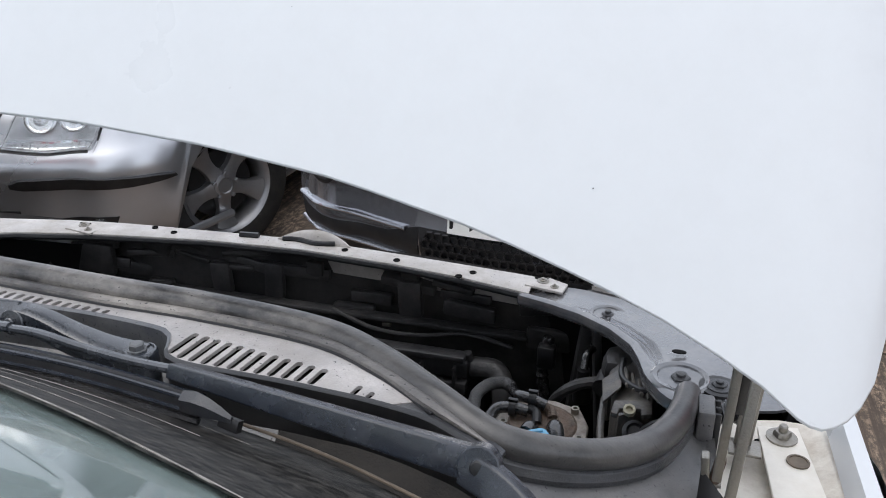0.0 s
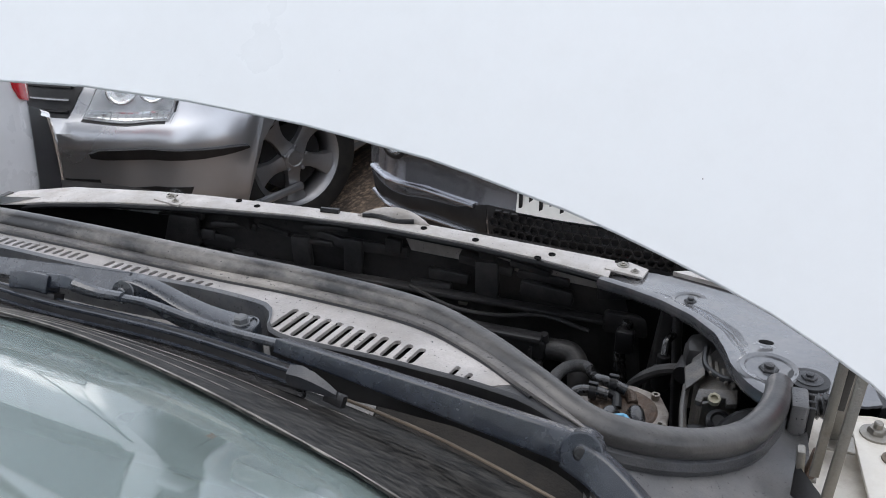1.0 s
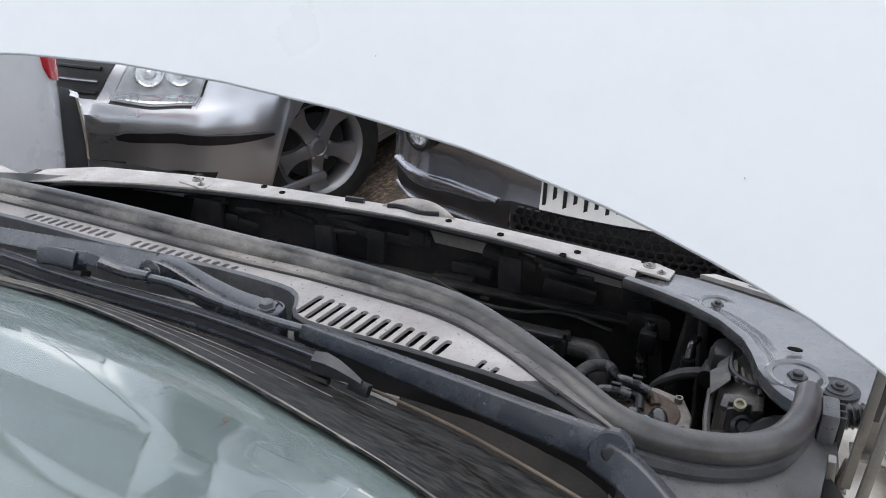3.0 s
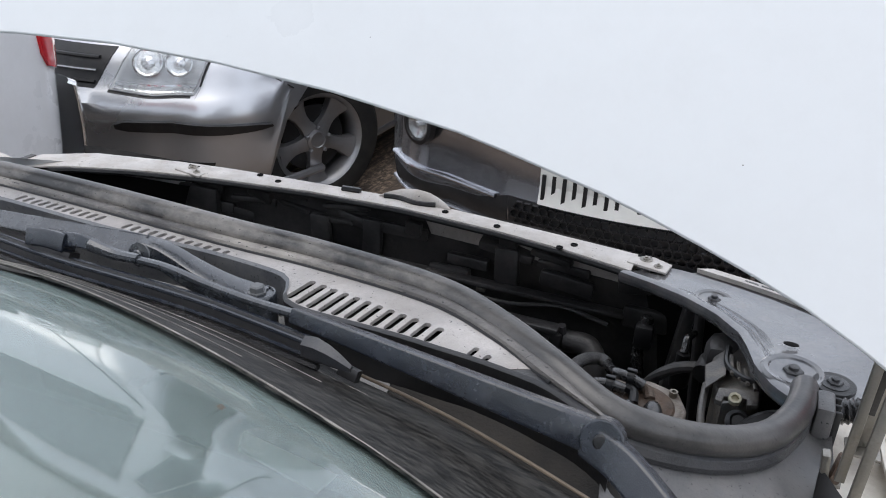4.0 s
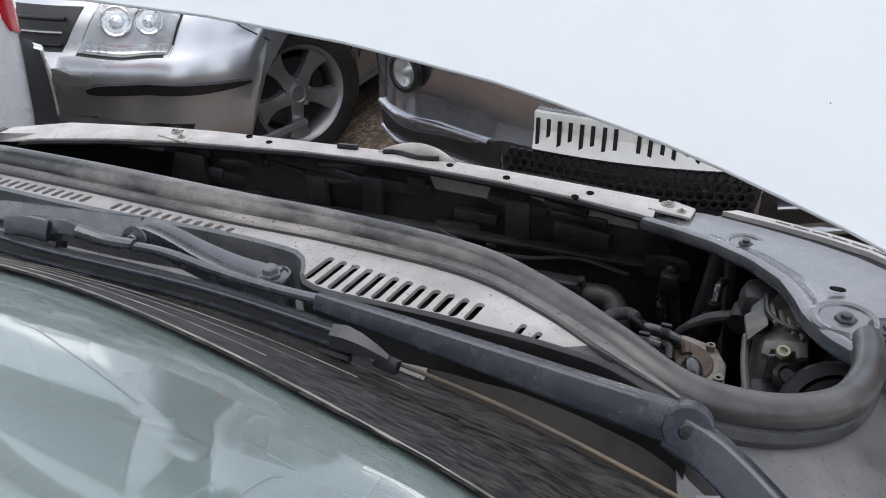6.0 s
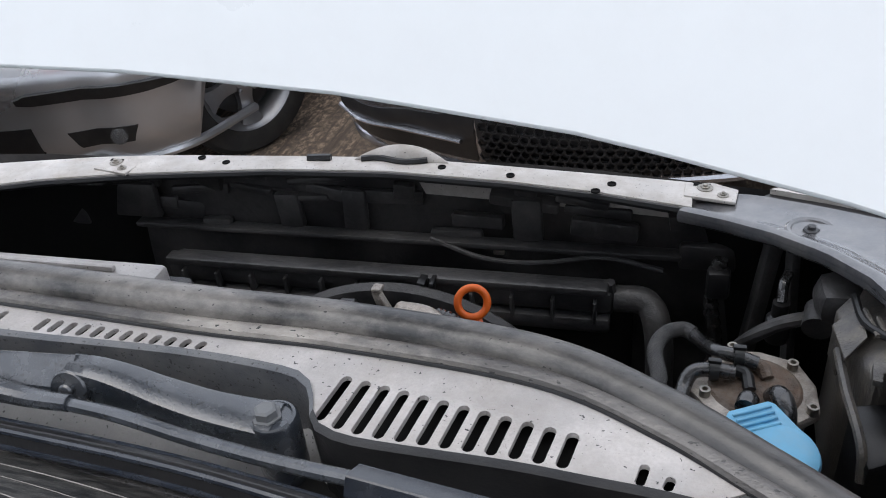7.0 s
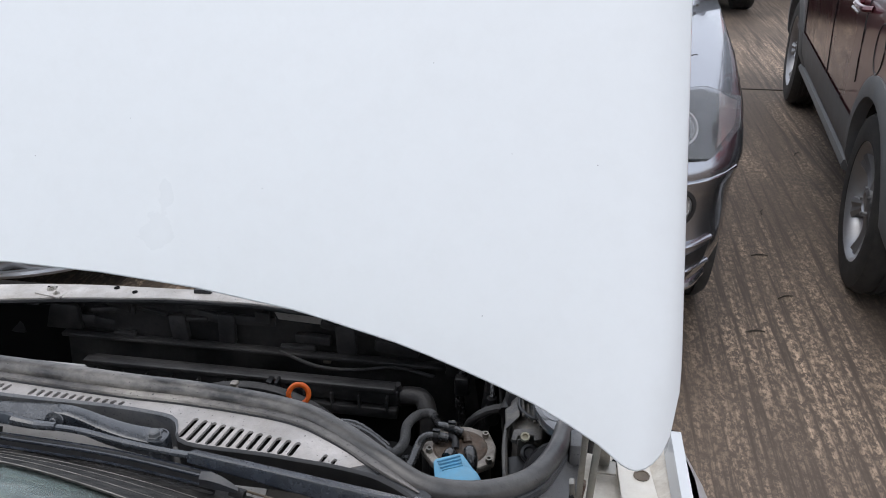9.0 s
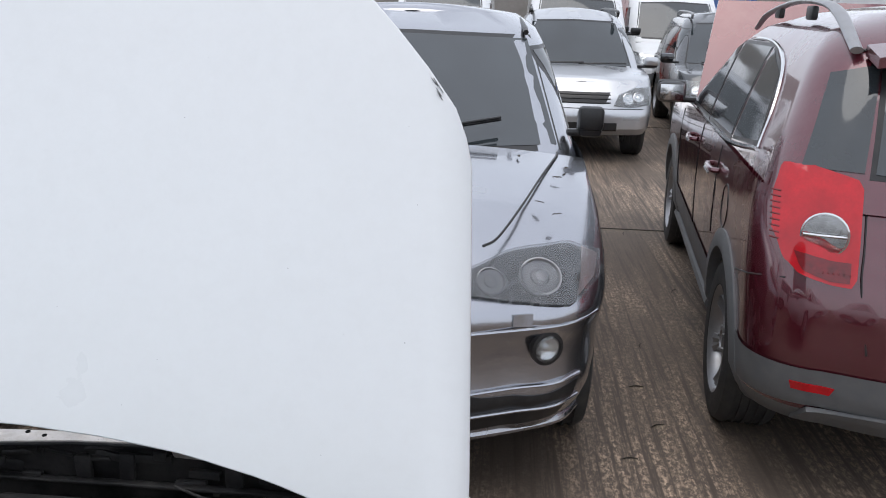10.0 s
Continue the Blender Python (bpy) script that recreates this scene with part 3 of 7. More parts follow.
def mirror(car, place, s, paint, dark=BLACK, k=1.0):
    h = part("wing_mirror", box(place, (0.19 * k, 0.11, 0.14), 0.045 * k), dark, car)
    part("mirror_shell", box((place[0], place[1] + 0.035, place[2] + 0.022), (0.196 * k, 0.07, 0.115), 0.034 * k), paint, h)
    part("mirror_arm", box((place[0] - s * 0.12 * k, place[1] + 0.01, place[2] - 0.05), (0.12 * k, 0.05, 0.035), 0.012), dark, h)
    part("mirror_glass", box((place[0], place[1] - 0.056, place[2]), (0.155 * k, 0.004, 0.105), 0.0015), CHROME, h)


# dark grey off-roader facing the open bonnet
X5 = pose(0.13, 4.50, 0, 0, 0, 181.8)
suv, sk, cs = vehicle(
    "grey_suv", X5, "dark grey metallic off-road car with leaves on its bonnet", "car", GREY_CAR,
    [(0.27, 2.22, -2.30, 0.83), (0.36, 2.36, -2.38, 0.875), (0.48, 2.40, -2.42, 0.905), (0.62, 2.37, -2.43, 0.915), (0.71, 2.385, -2.43, 0.92), (0.77, 2.42, -2.43, 0.93), (0.83, 2.41, -2.43, 0.932),
     (0.93, 2.31, -2.42, 0.93), (1.03, 2.12, -2.40, 0.925), (1.12, 1.87, -2.38, 0.91), (1.22, 1.70, -2.36, 0.89)],
    [(1.14, 1.26, -2.30, 0.90), (1.28, 0.98, -2.25, 0.865), (1.47, 0.62, -2.12, 0.82), (1.65, 0.30, -1.98, 0.765), (1.73, 0.12, -1.9, 0.72), (1.785, -0.12, -1.75, 0.63)],
    (1.42, -1.5, 0.37, 0.25, 0.93, 0.255), [(2.42, 0.95), (2.25, 1.005), (2.05, 1.055), (1.6, 1.125), (1.15, 1.175), (0.9, 1.20)], 1.20, 1.15,
    bow=(0.24, 0.08), rad=(0.33, 0.16), sill=0.29, spokes=7)
for s in (-1, 1):
    # lamps with two bowls and the amber outer corner
    lamp(suv, sk.front, [(s * 0.38, 0.885), (s * 0.56, 0.855), (s * 0.77, 0.835), (s * 0.86, 0.89)], [(s * 0.38, 0.94), (s * 0.54, 0.985), (s * 0.75, 1.0), (s * 0.875, 0.955)],
         lens=SMOKE, bowls=((0.24, 0.5, 0.052), (0.57, 0.52, 0.076)), housing=LAMPDARK, bowl_mat=RIM,
         amber=([(s * 0.785, 0.86), (s * 0.85, 0.90)], [(s * 0.81, 0.98), (s * 0.87, 0.95)]))
    part("washer_cover", patch(sk.front, [(s * 0.56, 0.785), (s * 0.63, 0.78)], [(s * 0.56, 0.825), (s * 0.63, 0.825)], off=0.008, thick=0.012, n=6, m=4), GREY_CAR, suv)
    part("bumper_ridge", tube([sk.front(s * x, 0.755 + 0.03 * x) for x in (0.3, 0.5, 0.7, 0.80, 0.875)], 0.006, ring=8), GREY_CAR, suv)
    fog = part("fog_lamp", lathe([(0.062, -0.01), (0.062, 0.012), (0.05, 0.014), (0.046, 0.004), (0.02, 0.0), (0.001, 0.0)],
                                 Matrix.Translation(sk.front(s * 0.685, 0.69) + Vector((0, 0.018, 0))) @ pose(0, 0, 0, -90, 0, -s * 26), 28), BLACK, suv)
    part("bowl", lathe([(0.044, 0.002), (0.04, 0.009), (0.012, 0.002), (0.01, 0.01), (0.001, 0.011)], Matrix.Translation(sk.front(s * 0.685, 0.69) + Vector((0, 0.018, 0))) @ pose(0, 0, 0, -90, 0, -s * 26), 24), REFLECT, fog)
    part("lens", lathe([(0.047, 0.011), (0.03, 0.016), (0.001, 0.018)], Matrix.Translation(sk.front(s * 0.685, 0.69) + Vector((0, 0.018, 0))) @ pose(0, 0, 0, -90, 0, -s * 26), 24), LENS, fog)
    v = part("bumper_vent", patch(sk.front, [(s * 0.36, 0.375), (s * 0.55, 0.38), (s * 0.74, 0.395), (s * 0.79, 0.45)], [(s * 0.36, 0.545), (s * 0.46, 0.515), (s * 0.70, 0.505), (s * 0.82, 0.525)], off=0.003, thick=0.03), BLACK, suv)
    for z in (0.445, 0.535):
        part("vent_blade", tube([sk.front(s * x, z + 0.03 * (x - 0.4)) + Vector((0, 0.008, 0)) for x in (0.40, 0.58, 0.72, 0.82)], 0.012, ring=10, flat=0.7), GREY_CAR, v)
    part("chin_lip", tube([sk.front(s * x, 0.325 + 0.06 * max(0, x - 0.5)) for x in (0.0, 0.3, 0.55, 0.75, 0.83)], 0.022, ring=10), GREY_CAR, suv)
    part("bonnet_gap", tube([(s * x, y, z) for x, y, z in ((0.45, 2.24, 1.048), (0.50, 2.175, 1.062), (0.585, 1.915, 1.106), (0.693, 1.514, 1.159), (0.775, 1.20, 1.186), (0.78, 1.14, 1.190))], 0.005, ring=6), BLACK, suv)
    mirror(suv, (s * 0.955, 0.88, 1.30), s, BLACK, k=0.62)
    part("roof_rail", tube([(s * 0.66, 0.15, 1.69), (s * 0.655, 0.02, 1.715), (s * 0.63, -0.5, 1.765), (s * 0.62, -1.3, 1.765), (s * 0.63, -1.7, 1.70)], 0.015, ring=8), BLACK, suv)
    pane(suv, lambda y, z, s=s: cs.side(y, z, s), [(0.72, 1.22), (-0.25, 1.22)], [(0.25, 1.60), (-0.25, 1.63)])
    pane(suv, lambda y, z, s=s: cs.side(y, z, s), [(-0.33, 1.22), (-1.25, 1.22)], [(-0.33, 1.63), (-1.2, 1.62)])
    pane(suv, lambda y, z, s=s: cs.side(y, z, s), [(-1.33, 1.23), (-1.95, 1.27)], [(-1.3, 1.62), (-1.75, 1.59)])
pane(suv, cs.front, [(-0.79, 1.205), (0, 1.19), (0.79, 1.205)], [(-0.665, 1.655), (0, 1.67), (0.665, 1.655)], name="windscreen", grow=0.02)
for pts in (((0.10, 1.22, 1.21), (-0.12, 1.17, 1.26), (-0.52, 1.0, 1.315)), ((0.55, 1.10, 1.23), (0.25, 1.17, 1.26), (-0.05, 1.15, 1.295))):
    part("wiper", tube(pts, 0.009, ring=8), BLACK, suv)
    part("wiper", tube([(p[0], p[1] + 0.02, p[2] + 0.012) for p in pts], 0.006, ring=6), BLACK, suv)
gr = part("lower_grille", patch(sk.front, [(-0.34, 0.37), (0.34, 0.37)], [(-0.36, 0.545), (0.36, 0.545)], off=0.002, thick=0.03), BLACK, suv)
hexbm = bmesh.new()
for i in range(26):
    for k in range(7):
        x, z = -0.33 + i * 0.026 + (0.013 if k % 2 else 0), 0.385 + k * 0.0235
        if abs(x) < 0.34:
            c = sk.front(x, z)
            add_lathe(hexbm, [(0.0165, 0.0), (0.0165, 0.012), (0.0125, 0.012), (0.0125, 0.0), (0.0165, 0.0)], Matrix.Translation((c.x, c.y + 0.002, c.z)) @ pose(0, 0, 0, -90, 0, 0), 6)
part("grille_mesh", hexbm, BLACK, gr, "black honeycomb grille mesh", tags={"kind": "stuff"})
for s in (-1, 1):
    kid = part("kidney_grille", patch(sk.front, [(s * 0.03, 0.74), (s * 0.24, 0.76)], [(s * 0.03, 0.93), (s * 0.27, 0.92)], off=0.006, thick=0.03), CHROME, suv)
    for i in range(8):
        x = 0.045 + 0.026 * i
        part("slat", tube([sk.front(s * x, 0.765) + Vector((0, 0.012, 0)), sk.front(s * x, 0.91) + Vector((0, 0.012, 0))], 0.006, n=3, ring=6), BLACK, kid)
# number plate: plain bars stand for its characters
pl = part("number_plate", patch(sk.front, [(-0.26, 0.545), (0.26, 0.545)], [(-0.26, 0.657), (0.26, 0.657)], off=0.016, thick=0.014, n=8, m=3), PLATE, suv, "white number plate with dark characters", smooth=0)
for i in range(7):
    q = 0.235 - 0.062 * i - (0.03 if i > 3 else 0)
    c = sk.front(q, 0.601)
    for dq in (-0.015, 0.015):
        part("plate_bar", box((c.x + dq, c.y + 0.0185, c.z), (0.011, 0.006, 0.076)), INK, pl, smooth=0)
# leaves on the bonnet
for i, (x, y) in enumerate(((-0.75, 1.55), (-0.80, 1.40), (-0.66, 1.85), (-0.72, 1.95), (-0.60, 1.3), (0.3, 1.6))):
    zz = float(np.interp(y, [1.15, 1.6, 2.05], [1.175, 1.125, 1.055])) + 0.05 * (1 - (x / 0.93) ** 2) + 0.006
    q = X5 @ Vector((x, y, zz))
    lf = bmesh.new()
    add_grid(lf, [[(-0.02 + 0.01 * k, (0.008 - abs(k - 2) * 0.003) * j, 0.003 * abs(j) + 0.002 * (k % 2)) for j in (-1, 0, 1)] for k in range(5)])
    ob = part("fallen_leaf", lf, WOOD, None)
    ob.matrix_world = Matrix.Translation(q) @ pose(0, 0, 0, 12, 0, 70 * i)
    tagged(ob, "dry curled brown leaf lying on the grey car's bonnet", "leaf", "leaves on the bonnet")

# maroon car seen from behind, its own bonnet raised
CAP = pose(2.85, 4.70, 0, 0, 0, -6.3) @ Matrix.Scale(1.047, 4)
cap, sk, cs = vehicle(
    "maroon_suv", CAP, "maroon off-road car with grey cladding and raised bonnet", "car", MAROON,
    [(0.30, 2.22, -2.20, 0.84), (0.42, 2.32, -2.34, 0.90), (0.58, 2.34, -2.38, 0.915), (0.80, 2.32, -2.37, 0.925), (1.0, 2.25, -2.31, 0.925), (1.17, 2.05, -2.25, 0.905), (1.25, 1.9, -2.22, 0.885)],
    [(1.12, 1.05, -2.28, 0.90), (1.24, 0.85, -2.24, 0.872), (1.39, 0.55, -2.18, 0.825), (1.56, 0.22, -2.10, 0.765), (1.66, -0.02, -2.02, 0.715), (1.725, -0.25, -1.90, 0.63), (1.755, -0.4, -1.78, 0.52)],
    (1.42, -1.50, 0.36, 0.235, 0.915, 0.24), [(2.35, 0.85), (2.2, 0.95), (1.8, 1.05), (1.0, 1.13)], 1.16, 1.0,
    bow=(0.2, 0.10), rad=(0.3, 0.24), cabin_bow=(0.16, 0.09), cabin_rad=(0.2, 0.22), sill=0.30, clad=CLAD, clad_top=0.58, arch=0.075, spokes=6, twin=True, lid=False)
for s in (-1, 1):
    side_c = lambda y, z, s=s: cs.side(y, z, s)
    side_b = lambda y, z, s=s: sk.side(y, z, s)
    tl = part("tail_light", patch(sk.rear, [(s * 0.615, 0.905), (s * 0.63, 0.875), (s * 0.70, 0.878), (s * 0.78, 0.90), (s * 0.825, 0.945), (s * 0.858, 1.03)], [(s * 0.612, 1.185), (s * 0.625, 1.212), (s * 0.70, 1.232), (s * 0.79, 1.255), (s * 0.835, 1.24), (s * 0.858, 1.15)], off=0.034, thick=0.07, n=22, m=12), RED, cap, "glossy red wrap-round tail light cluster", smooth=70)
    for i in range(9):
        z = 1.01 + 0.019 * i
        part("rib", tube([sk.rear(s * x, z) + Vector((s * 0.025, -0.024, 0)) for x in (0.835, 0.85, 0.862)], 0.0035, n=3, ring=6), REDLIT, tl)
    for k in range(6):
        part("rib", box(sk.rear(s * (0.64 + 0.016 * k), 0.915) + Vector((s * 0.006, -0.034, 0)), (0.007, 0.004, 0.03), 0.0015), REDLIT, tl)
    part("reflex_panel", patch(sk.rear, [(s * 0.635, 0.89), (s * 0.70, 0.888), (s * 0.775, 0.915)], [(s * 0.635, 0.955), (s * 0.70, 0.955), (s * 0.80, 0.975)], off=0.037, thick=0.004, n=12, m=4), REDLIT, tl, "dark red reflex cells")
    c = sk.rear(s * 0.715, 1.045)
    mt = Matrix.Translation(c + Vector((s * 0.012, -0.032, 0))) @ pose(0, 0, 0, 90, 0, s * 20)
    part("reversing_lens", lathe([(0.070, -0.012), (0.070, 0.004), (0.066, 0.005), (0.03, 0.007), (0.001, 0.008)], mt, 32), REFLECT, tl, "clear round lens")
    part("lens_cover", lathe([(0.074, -0.01), (0.074, 0.008), (0.058, 0.016), (0.001, 0.019)], mt, 32), LENS, tl)
    part("lens_ring", lathe([(0.072, 0.006), (0.077, 0.006), (0.077, 0.010), (0.072, 0.012), (0.072, 0.006)], mt, 36), CHROME, tl)
    part("lens_bar", tube([mt @ Vector((0.066 * k, 0.003 * k, 0.020 - 0.005 * k * k)) for k in (-1, 0, 1)], 0.005, n=3, ring=6), CHROME, tl)
    part("reflector", patch(sk.rear, [(s * 0.64, 0.49), (s * 0.76, 0.495)], [(s * 0.63, 0.52), (s * 0.77, 0.525)], off=0.012, thick=0.02, n=8, m=3), RED, cap)
    part("bumper_step", patch(sk.rear, [(s * 0.40, 0.33), (s * 0.72, 0.34)], [(s * 0.45, 0.43), (s * 0.70, 0.42)], off=0.02, thick=0.02), CLAD, cap)
    w = pane(cap, side_c, [(0.62, 1.19), (-0.18, 1.19)], [(0.30, 1.43), (-0.18, 1.585)])
    w = pane(cap, side_c, [(-0.25, 1.19), (-1.02, 1.20)], [(-0.25, 1.59), (-0.98, 1.60)])
    w = pane(cap, side_c, [(-1.09, 1.205), (-1.62, 1.26)], [(-1.05, 1.595), (-1.42, 1.51)])
    part("window_strip", tube([side_c(y, z) + Vector((s * 0.004, 0, 0)) for y, z in ((0.75, 1.165), (0, 1.165), (-1.0, 1.17), (-1.66, 1.235))], 0.011, ring=6), CHROME, cap)
    part("window_arch", tube([side_c(y, z) + Vector((s * 0.004, 0, 0)) for y, z in ((0.70, 1.18), (0.32, 1.46), (0, 1.575), (-0.5, 1.625), (-1.0, 1.62), (-1.40, 1.55), (-1.60, 1.40), (-1.67, 1.24))], 0.008, ring=6), CHROME, cap)
    part("roof_rail", tube([(s * 0.655, 0.05, 1.665), (s * 0.645, -0.2, 1.745), (s * 0.635, -0.75, 1.80), (s * 0.635, -1.25, 1.80), (s * 0.64, -1.60, 1.76), (s * 0.65, -1.95, 1.635)], [0.014, 0.019, 0.020, 0.021, 0.026, 0.022], ring=12, flat=0.62), RIM, cap)
    for ry, rz in ((-0.45, 1.755), (-1.15, 1.755)):
        part("rail_foot", box((s * 0.635, ry, rz), (0.03, 0.11, 0.06), 0.01), BLACK, cap)
    for y0 in (0.05, -0.95):
        h = part("door_handle", tube([side_b(y0 + d, 1.03) + Vector((s * o, 0, 0)) for d, o in ((0.11, 0), (0.08, 0.035), (-0.08, 0.035), (-0.11, 0))], 0.014, ring=8), MAROON, cap)
        part("handle_strip", tube([side_b(y0 + d, 1.013) + Vector((s * 0.045, 0, 0)) for d in (0.08, -0.08)], 0.006, n=3, ring=6), CHROME, h)
    for line in ([(0.92, 1.10), (0.92, 0.55), (0.88, 0.35)], [(-0.2, 1.14), (-0.2, 0.6), (-0.2, 0.36)], [(-0.98, 1.14), (-1.0, 0.9), (-1.0, 0.72)]):
        part("door_gap", seam(side_b, line, 0.004), BLACK, cap)
    part("bumper_gap", seam(side_b, [(-1.80, 0.78), (-2.05, 0.84), (-2.2, 0.88)], 0.0035), BLACK, cap)
    part("sill_strip", tube([side_b(y, 0.33) + Vector((s * 0.015, 0, 0)) for y in (1.05, 0, -0.95)], 0.03, n=4, ring=8), CLAD, cap)
    mirror(cap, (s * 1.03, 0.80, 1.22), s, BLACK)
fl = [(-1.36 + 0.085 * math.cos(a), 0.93 + 0.095 * math.sin(a)) for a in np.linspace(0, 2 * math.pi, 16)]
part("fuel_lid", tube([sk.side(y, z, -1) for y, z in fl], 0.0035, n=2, ring=6), BLACK, cap)
pane(cap, cs.rear, [(-0.585, 1.245), (0, 1.235), (0.585, 1.245)], [(-0.55, 1.59), (0, 1.61), (0.55, 1.59)], name="rear_window")
for s in (-1, 1):
    part("rear_quarter_glass", patch(cs.rear, [(s * 0.618, 1.245), (s * 0.80, 1.25)], [(s * 0.575, 1.59), (s * 0.715, 1.555)], off=0.006, thick=0.01), PANE, cap, "smoked corner glass")
    part("tailgate_gap", tube([sk.rear(s * x, z) for x, z in ((0.60, 1.24), (0.60, 1.02), (0.60, 0.88), (0.56, 0.66))], 0.004, ring=6), BLACK, cap)
part("tailgate_line", tube([cs.rear(q * 0.01, 1.635) for q in range(-64, 65, 8)], 0.006, n=2, ring=6), BLACK, cap)
part("spoiler", slab([[(x, -1.95 - 0.16 * t, 1.705 - 0.035 * t - 0.05 * (x / 0.62) ** 2) for x in np.linspace(-0.62, 0.62, 13)] for t in np.linspace(0, 1, 4)], 0.035, (0, 0, -1)), MAROON, cap)
part("plate_strip", patch(sk.rear, [(-0.4, 0.94), (0.4, 0.94)], [(-0.4, 0.98), (0.4, 0.98)], off=0.02, thick=0.02), CHROME, cap)
rows_ = [[(x * (0.84 - 0.12 * t), 0.92 + 0.42 * t + 0.05 * (x ** 2), 1.17 + 0.74 * t - 0.08 * t * t) for x in np.linspace(-1, 1, 13)] for t in np.linspace(0, 1, 8)]
part("raised_bonnet", slab(rows_, 0.03, (0, 0.9, -0.3)), MAROON, cap, "maroon bonnet propped open")
part("engine_cover", box((0, 1.55, 0.80), (1.2, 0.9, 0.2), 0.05), BLACK, cap)

# silver car with turned front wheels
SIL = pose(-1.985, 4.33, 0, 0, 0, 178)
sil, sk, cs = vehicle(
    "silver_car", SIL, "silver family car with dark bumper strip and turned five-spoke front wheels", "car", SILVER,
    [(0.17, 2.02, -2.1, 0.76), (0.28, 2.065, -2.2, 0.82), (0.40, 2.08, -2.24, 0.838), (0.455, 2.085, -2.24, 0.841), (0.50, 2.10, -2.24, 0.845), (0.555, 2.095, -2.24, 0.845), (0.61, 2.04, -2.23, 0.842), (0.70, 2.00, -2.22, 0.84), (0.82, 1.90, -2.2, 0.835), (0.95, 1.72, -2.15, 0.82), (1.0, 1.6, -2.1, 0.81)],
    [(0.93, 1.20, -2.1, 0.80), (1.1, 0.88, -2.0, 0.76), (1.3, 0.45, -1.8, 0.70), (1.42, 0.15, -1.6, 0.64), (1.5, -0.15, -1.4, 0.55)],
    (1.35, -1.3, 0.31, 0.205, 0.80, 0.19), [(2.1, 0.72), (1.95, 0.78), (1.7, 0.85), (1.3, 0.92), (1.0, 0.95)], 0.95, 1.05,
    bow=(0.26, 0.08), rad=(0.34, 0.16), sill=0.2, spokes=5, steer=-28, fat=1.75)
for s in (-1, 1):
    part("lamp_gap", patch(sk.front, [(s * 0.255, 0.592), (s * 0.42, 0.578), (s * 0.575, 0.588)], [(s * 0.305, 0.765), (s * 0.46, 0.775), (s * 0.605, 0.765)], off=0.0008, thick=0.02), BLACK, sil)
    hl_ = lamp(sil, sk.front, [(s * 0.262, 0.60), (s * 0.42, 0.586), (s * 0.567, 0.596)], [(s * 0.312, 0.757), (s * 0.46, 0.767), (s * 0.596, 0.757)], bowls=((0.32, 0.62, 0.058), (0.68, 0.62, 0.052)), housing=LAMPLIGHT)
    for k in range(11):
        part("lens_rib", tube([sk.front(s * (0.285 + 0.026 * k), z) + Vector((0, 0.0135, 0)) for z in (0.606, 0.628)], 0.003, n=2, ring=6), LENS, hl_)
    part("indicator", patch(sk.front, [(s * 0.272, 0.606), (s * 0.42, 0.593), (s * 0.562, 0.602)], [(s * 0.285, 0.632), (s * 0.43, 0.622), (s * 0.568, 0.63)], off=0.008, thick=0.008), CHROME, hl_)
    part("bumper_strip", patch(sk.front, [(s * 0.30, 0.470), (s * 0.34, 0.462), (s * 0.55, 0.462), (s * 0.68, 0.464), (s * 0.76, 0.470), (s * 0.79, 0.478)], [(s * 0.30, 0.488), (s * 0.34, 0.500), (s * 0.55, 0.502), (s * 0.68, 0.500), (s * 0.76, 0.496), (s * 0.79, 0.488)], off=0.016, thick=0.024, n=26), BLACK, sil)
    part("fog_recess", patch(sk.front, [(s * 0.42, 0.27), (s * 0.60, 0.278)], [(s * 0.40, 0.335), (s * 0.63, 0.34)], off=0.003, thick=0.03), BLACK, sil)
    fg = sk.front(s * 0.56, 0.305)
    part("fog_lamp", lathe([(0.03, -0.005), (0.03, 0.010), (0.02, 0.013), (0.001, 0.014)], Matrix.Translation(fg) @ pose(0, 0, 0, -90, 0, -s * 25), 20), LENS, sil)
    part("wing_gap", seam(lambda y, z, s=s: sk.side(y, z, s), [(1.62, 0.60), (1.70, 0.66), (1.75, 0.72)], 0.003), BLACK, sil)
    part("sill_lip", tube([sk.side(y, 0.215, s) for y in (0.95, 0, -0.9)], 0.02, n=4, ring=8), SILVER, sil)
    part("bumper_lip", tube([sk.front(s * x, 0.185) for x in (0, 0.3, 0.55, 0.7, 0.78)], 0.018, ring=8), SILVER, sil)
    part("side_strip", patch(lambda y, z, s=s: sk.side(y, z, s), [(0.95, 0.53), (-0.9, 0.53)], [(0.95, 0.57), (-0.9, 0.57)], off=0.012, thick=0.02), BLACK, sil)
    for y0 in (0.95, 0.0, -0.9):
        part("door_gap", seam(lambda y, z, s=s: sk.side(y, z, s), [(y0, 0.92), (y0, 0.6), (y0, 0.24)], 0.0035), BLACK, sil)
    part("side_indicator", patch(lambda y, z, s=s: sk.side(y, z, s), [(1.02, 0.67), (0.95, 0.67)], [(1.02, 0.70), (0.95, 0.70)], off=0.008, thick=0.01, n=5, m=3), AMBER, sil)
    mirror(sil, (s * 0.92, 0.80, 1.0), s, SILVER)
    pane(sil, lambda y, z, s=s: cs.side(y, z, s), [(0.62, 0.98), (-0.2, 0.98)], [(0.2, 1.32), (-0.2, 1.36)])
    pane(sil, lambda y, z, s=s: cs.side(y, z, s), [(-0.28, 0.98), (-1.3, 0.98)], [(-0.28, 1.36), (-1.15, 1.34)])
    part("bonnet_gap", tube([(s * 0.5, 1.98, 0.795), (s * 0.62, 1.7, 0.875), (s * 0.72, 1.2, 0.945)], 0.004, ring=6), BLACK, sil)
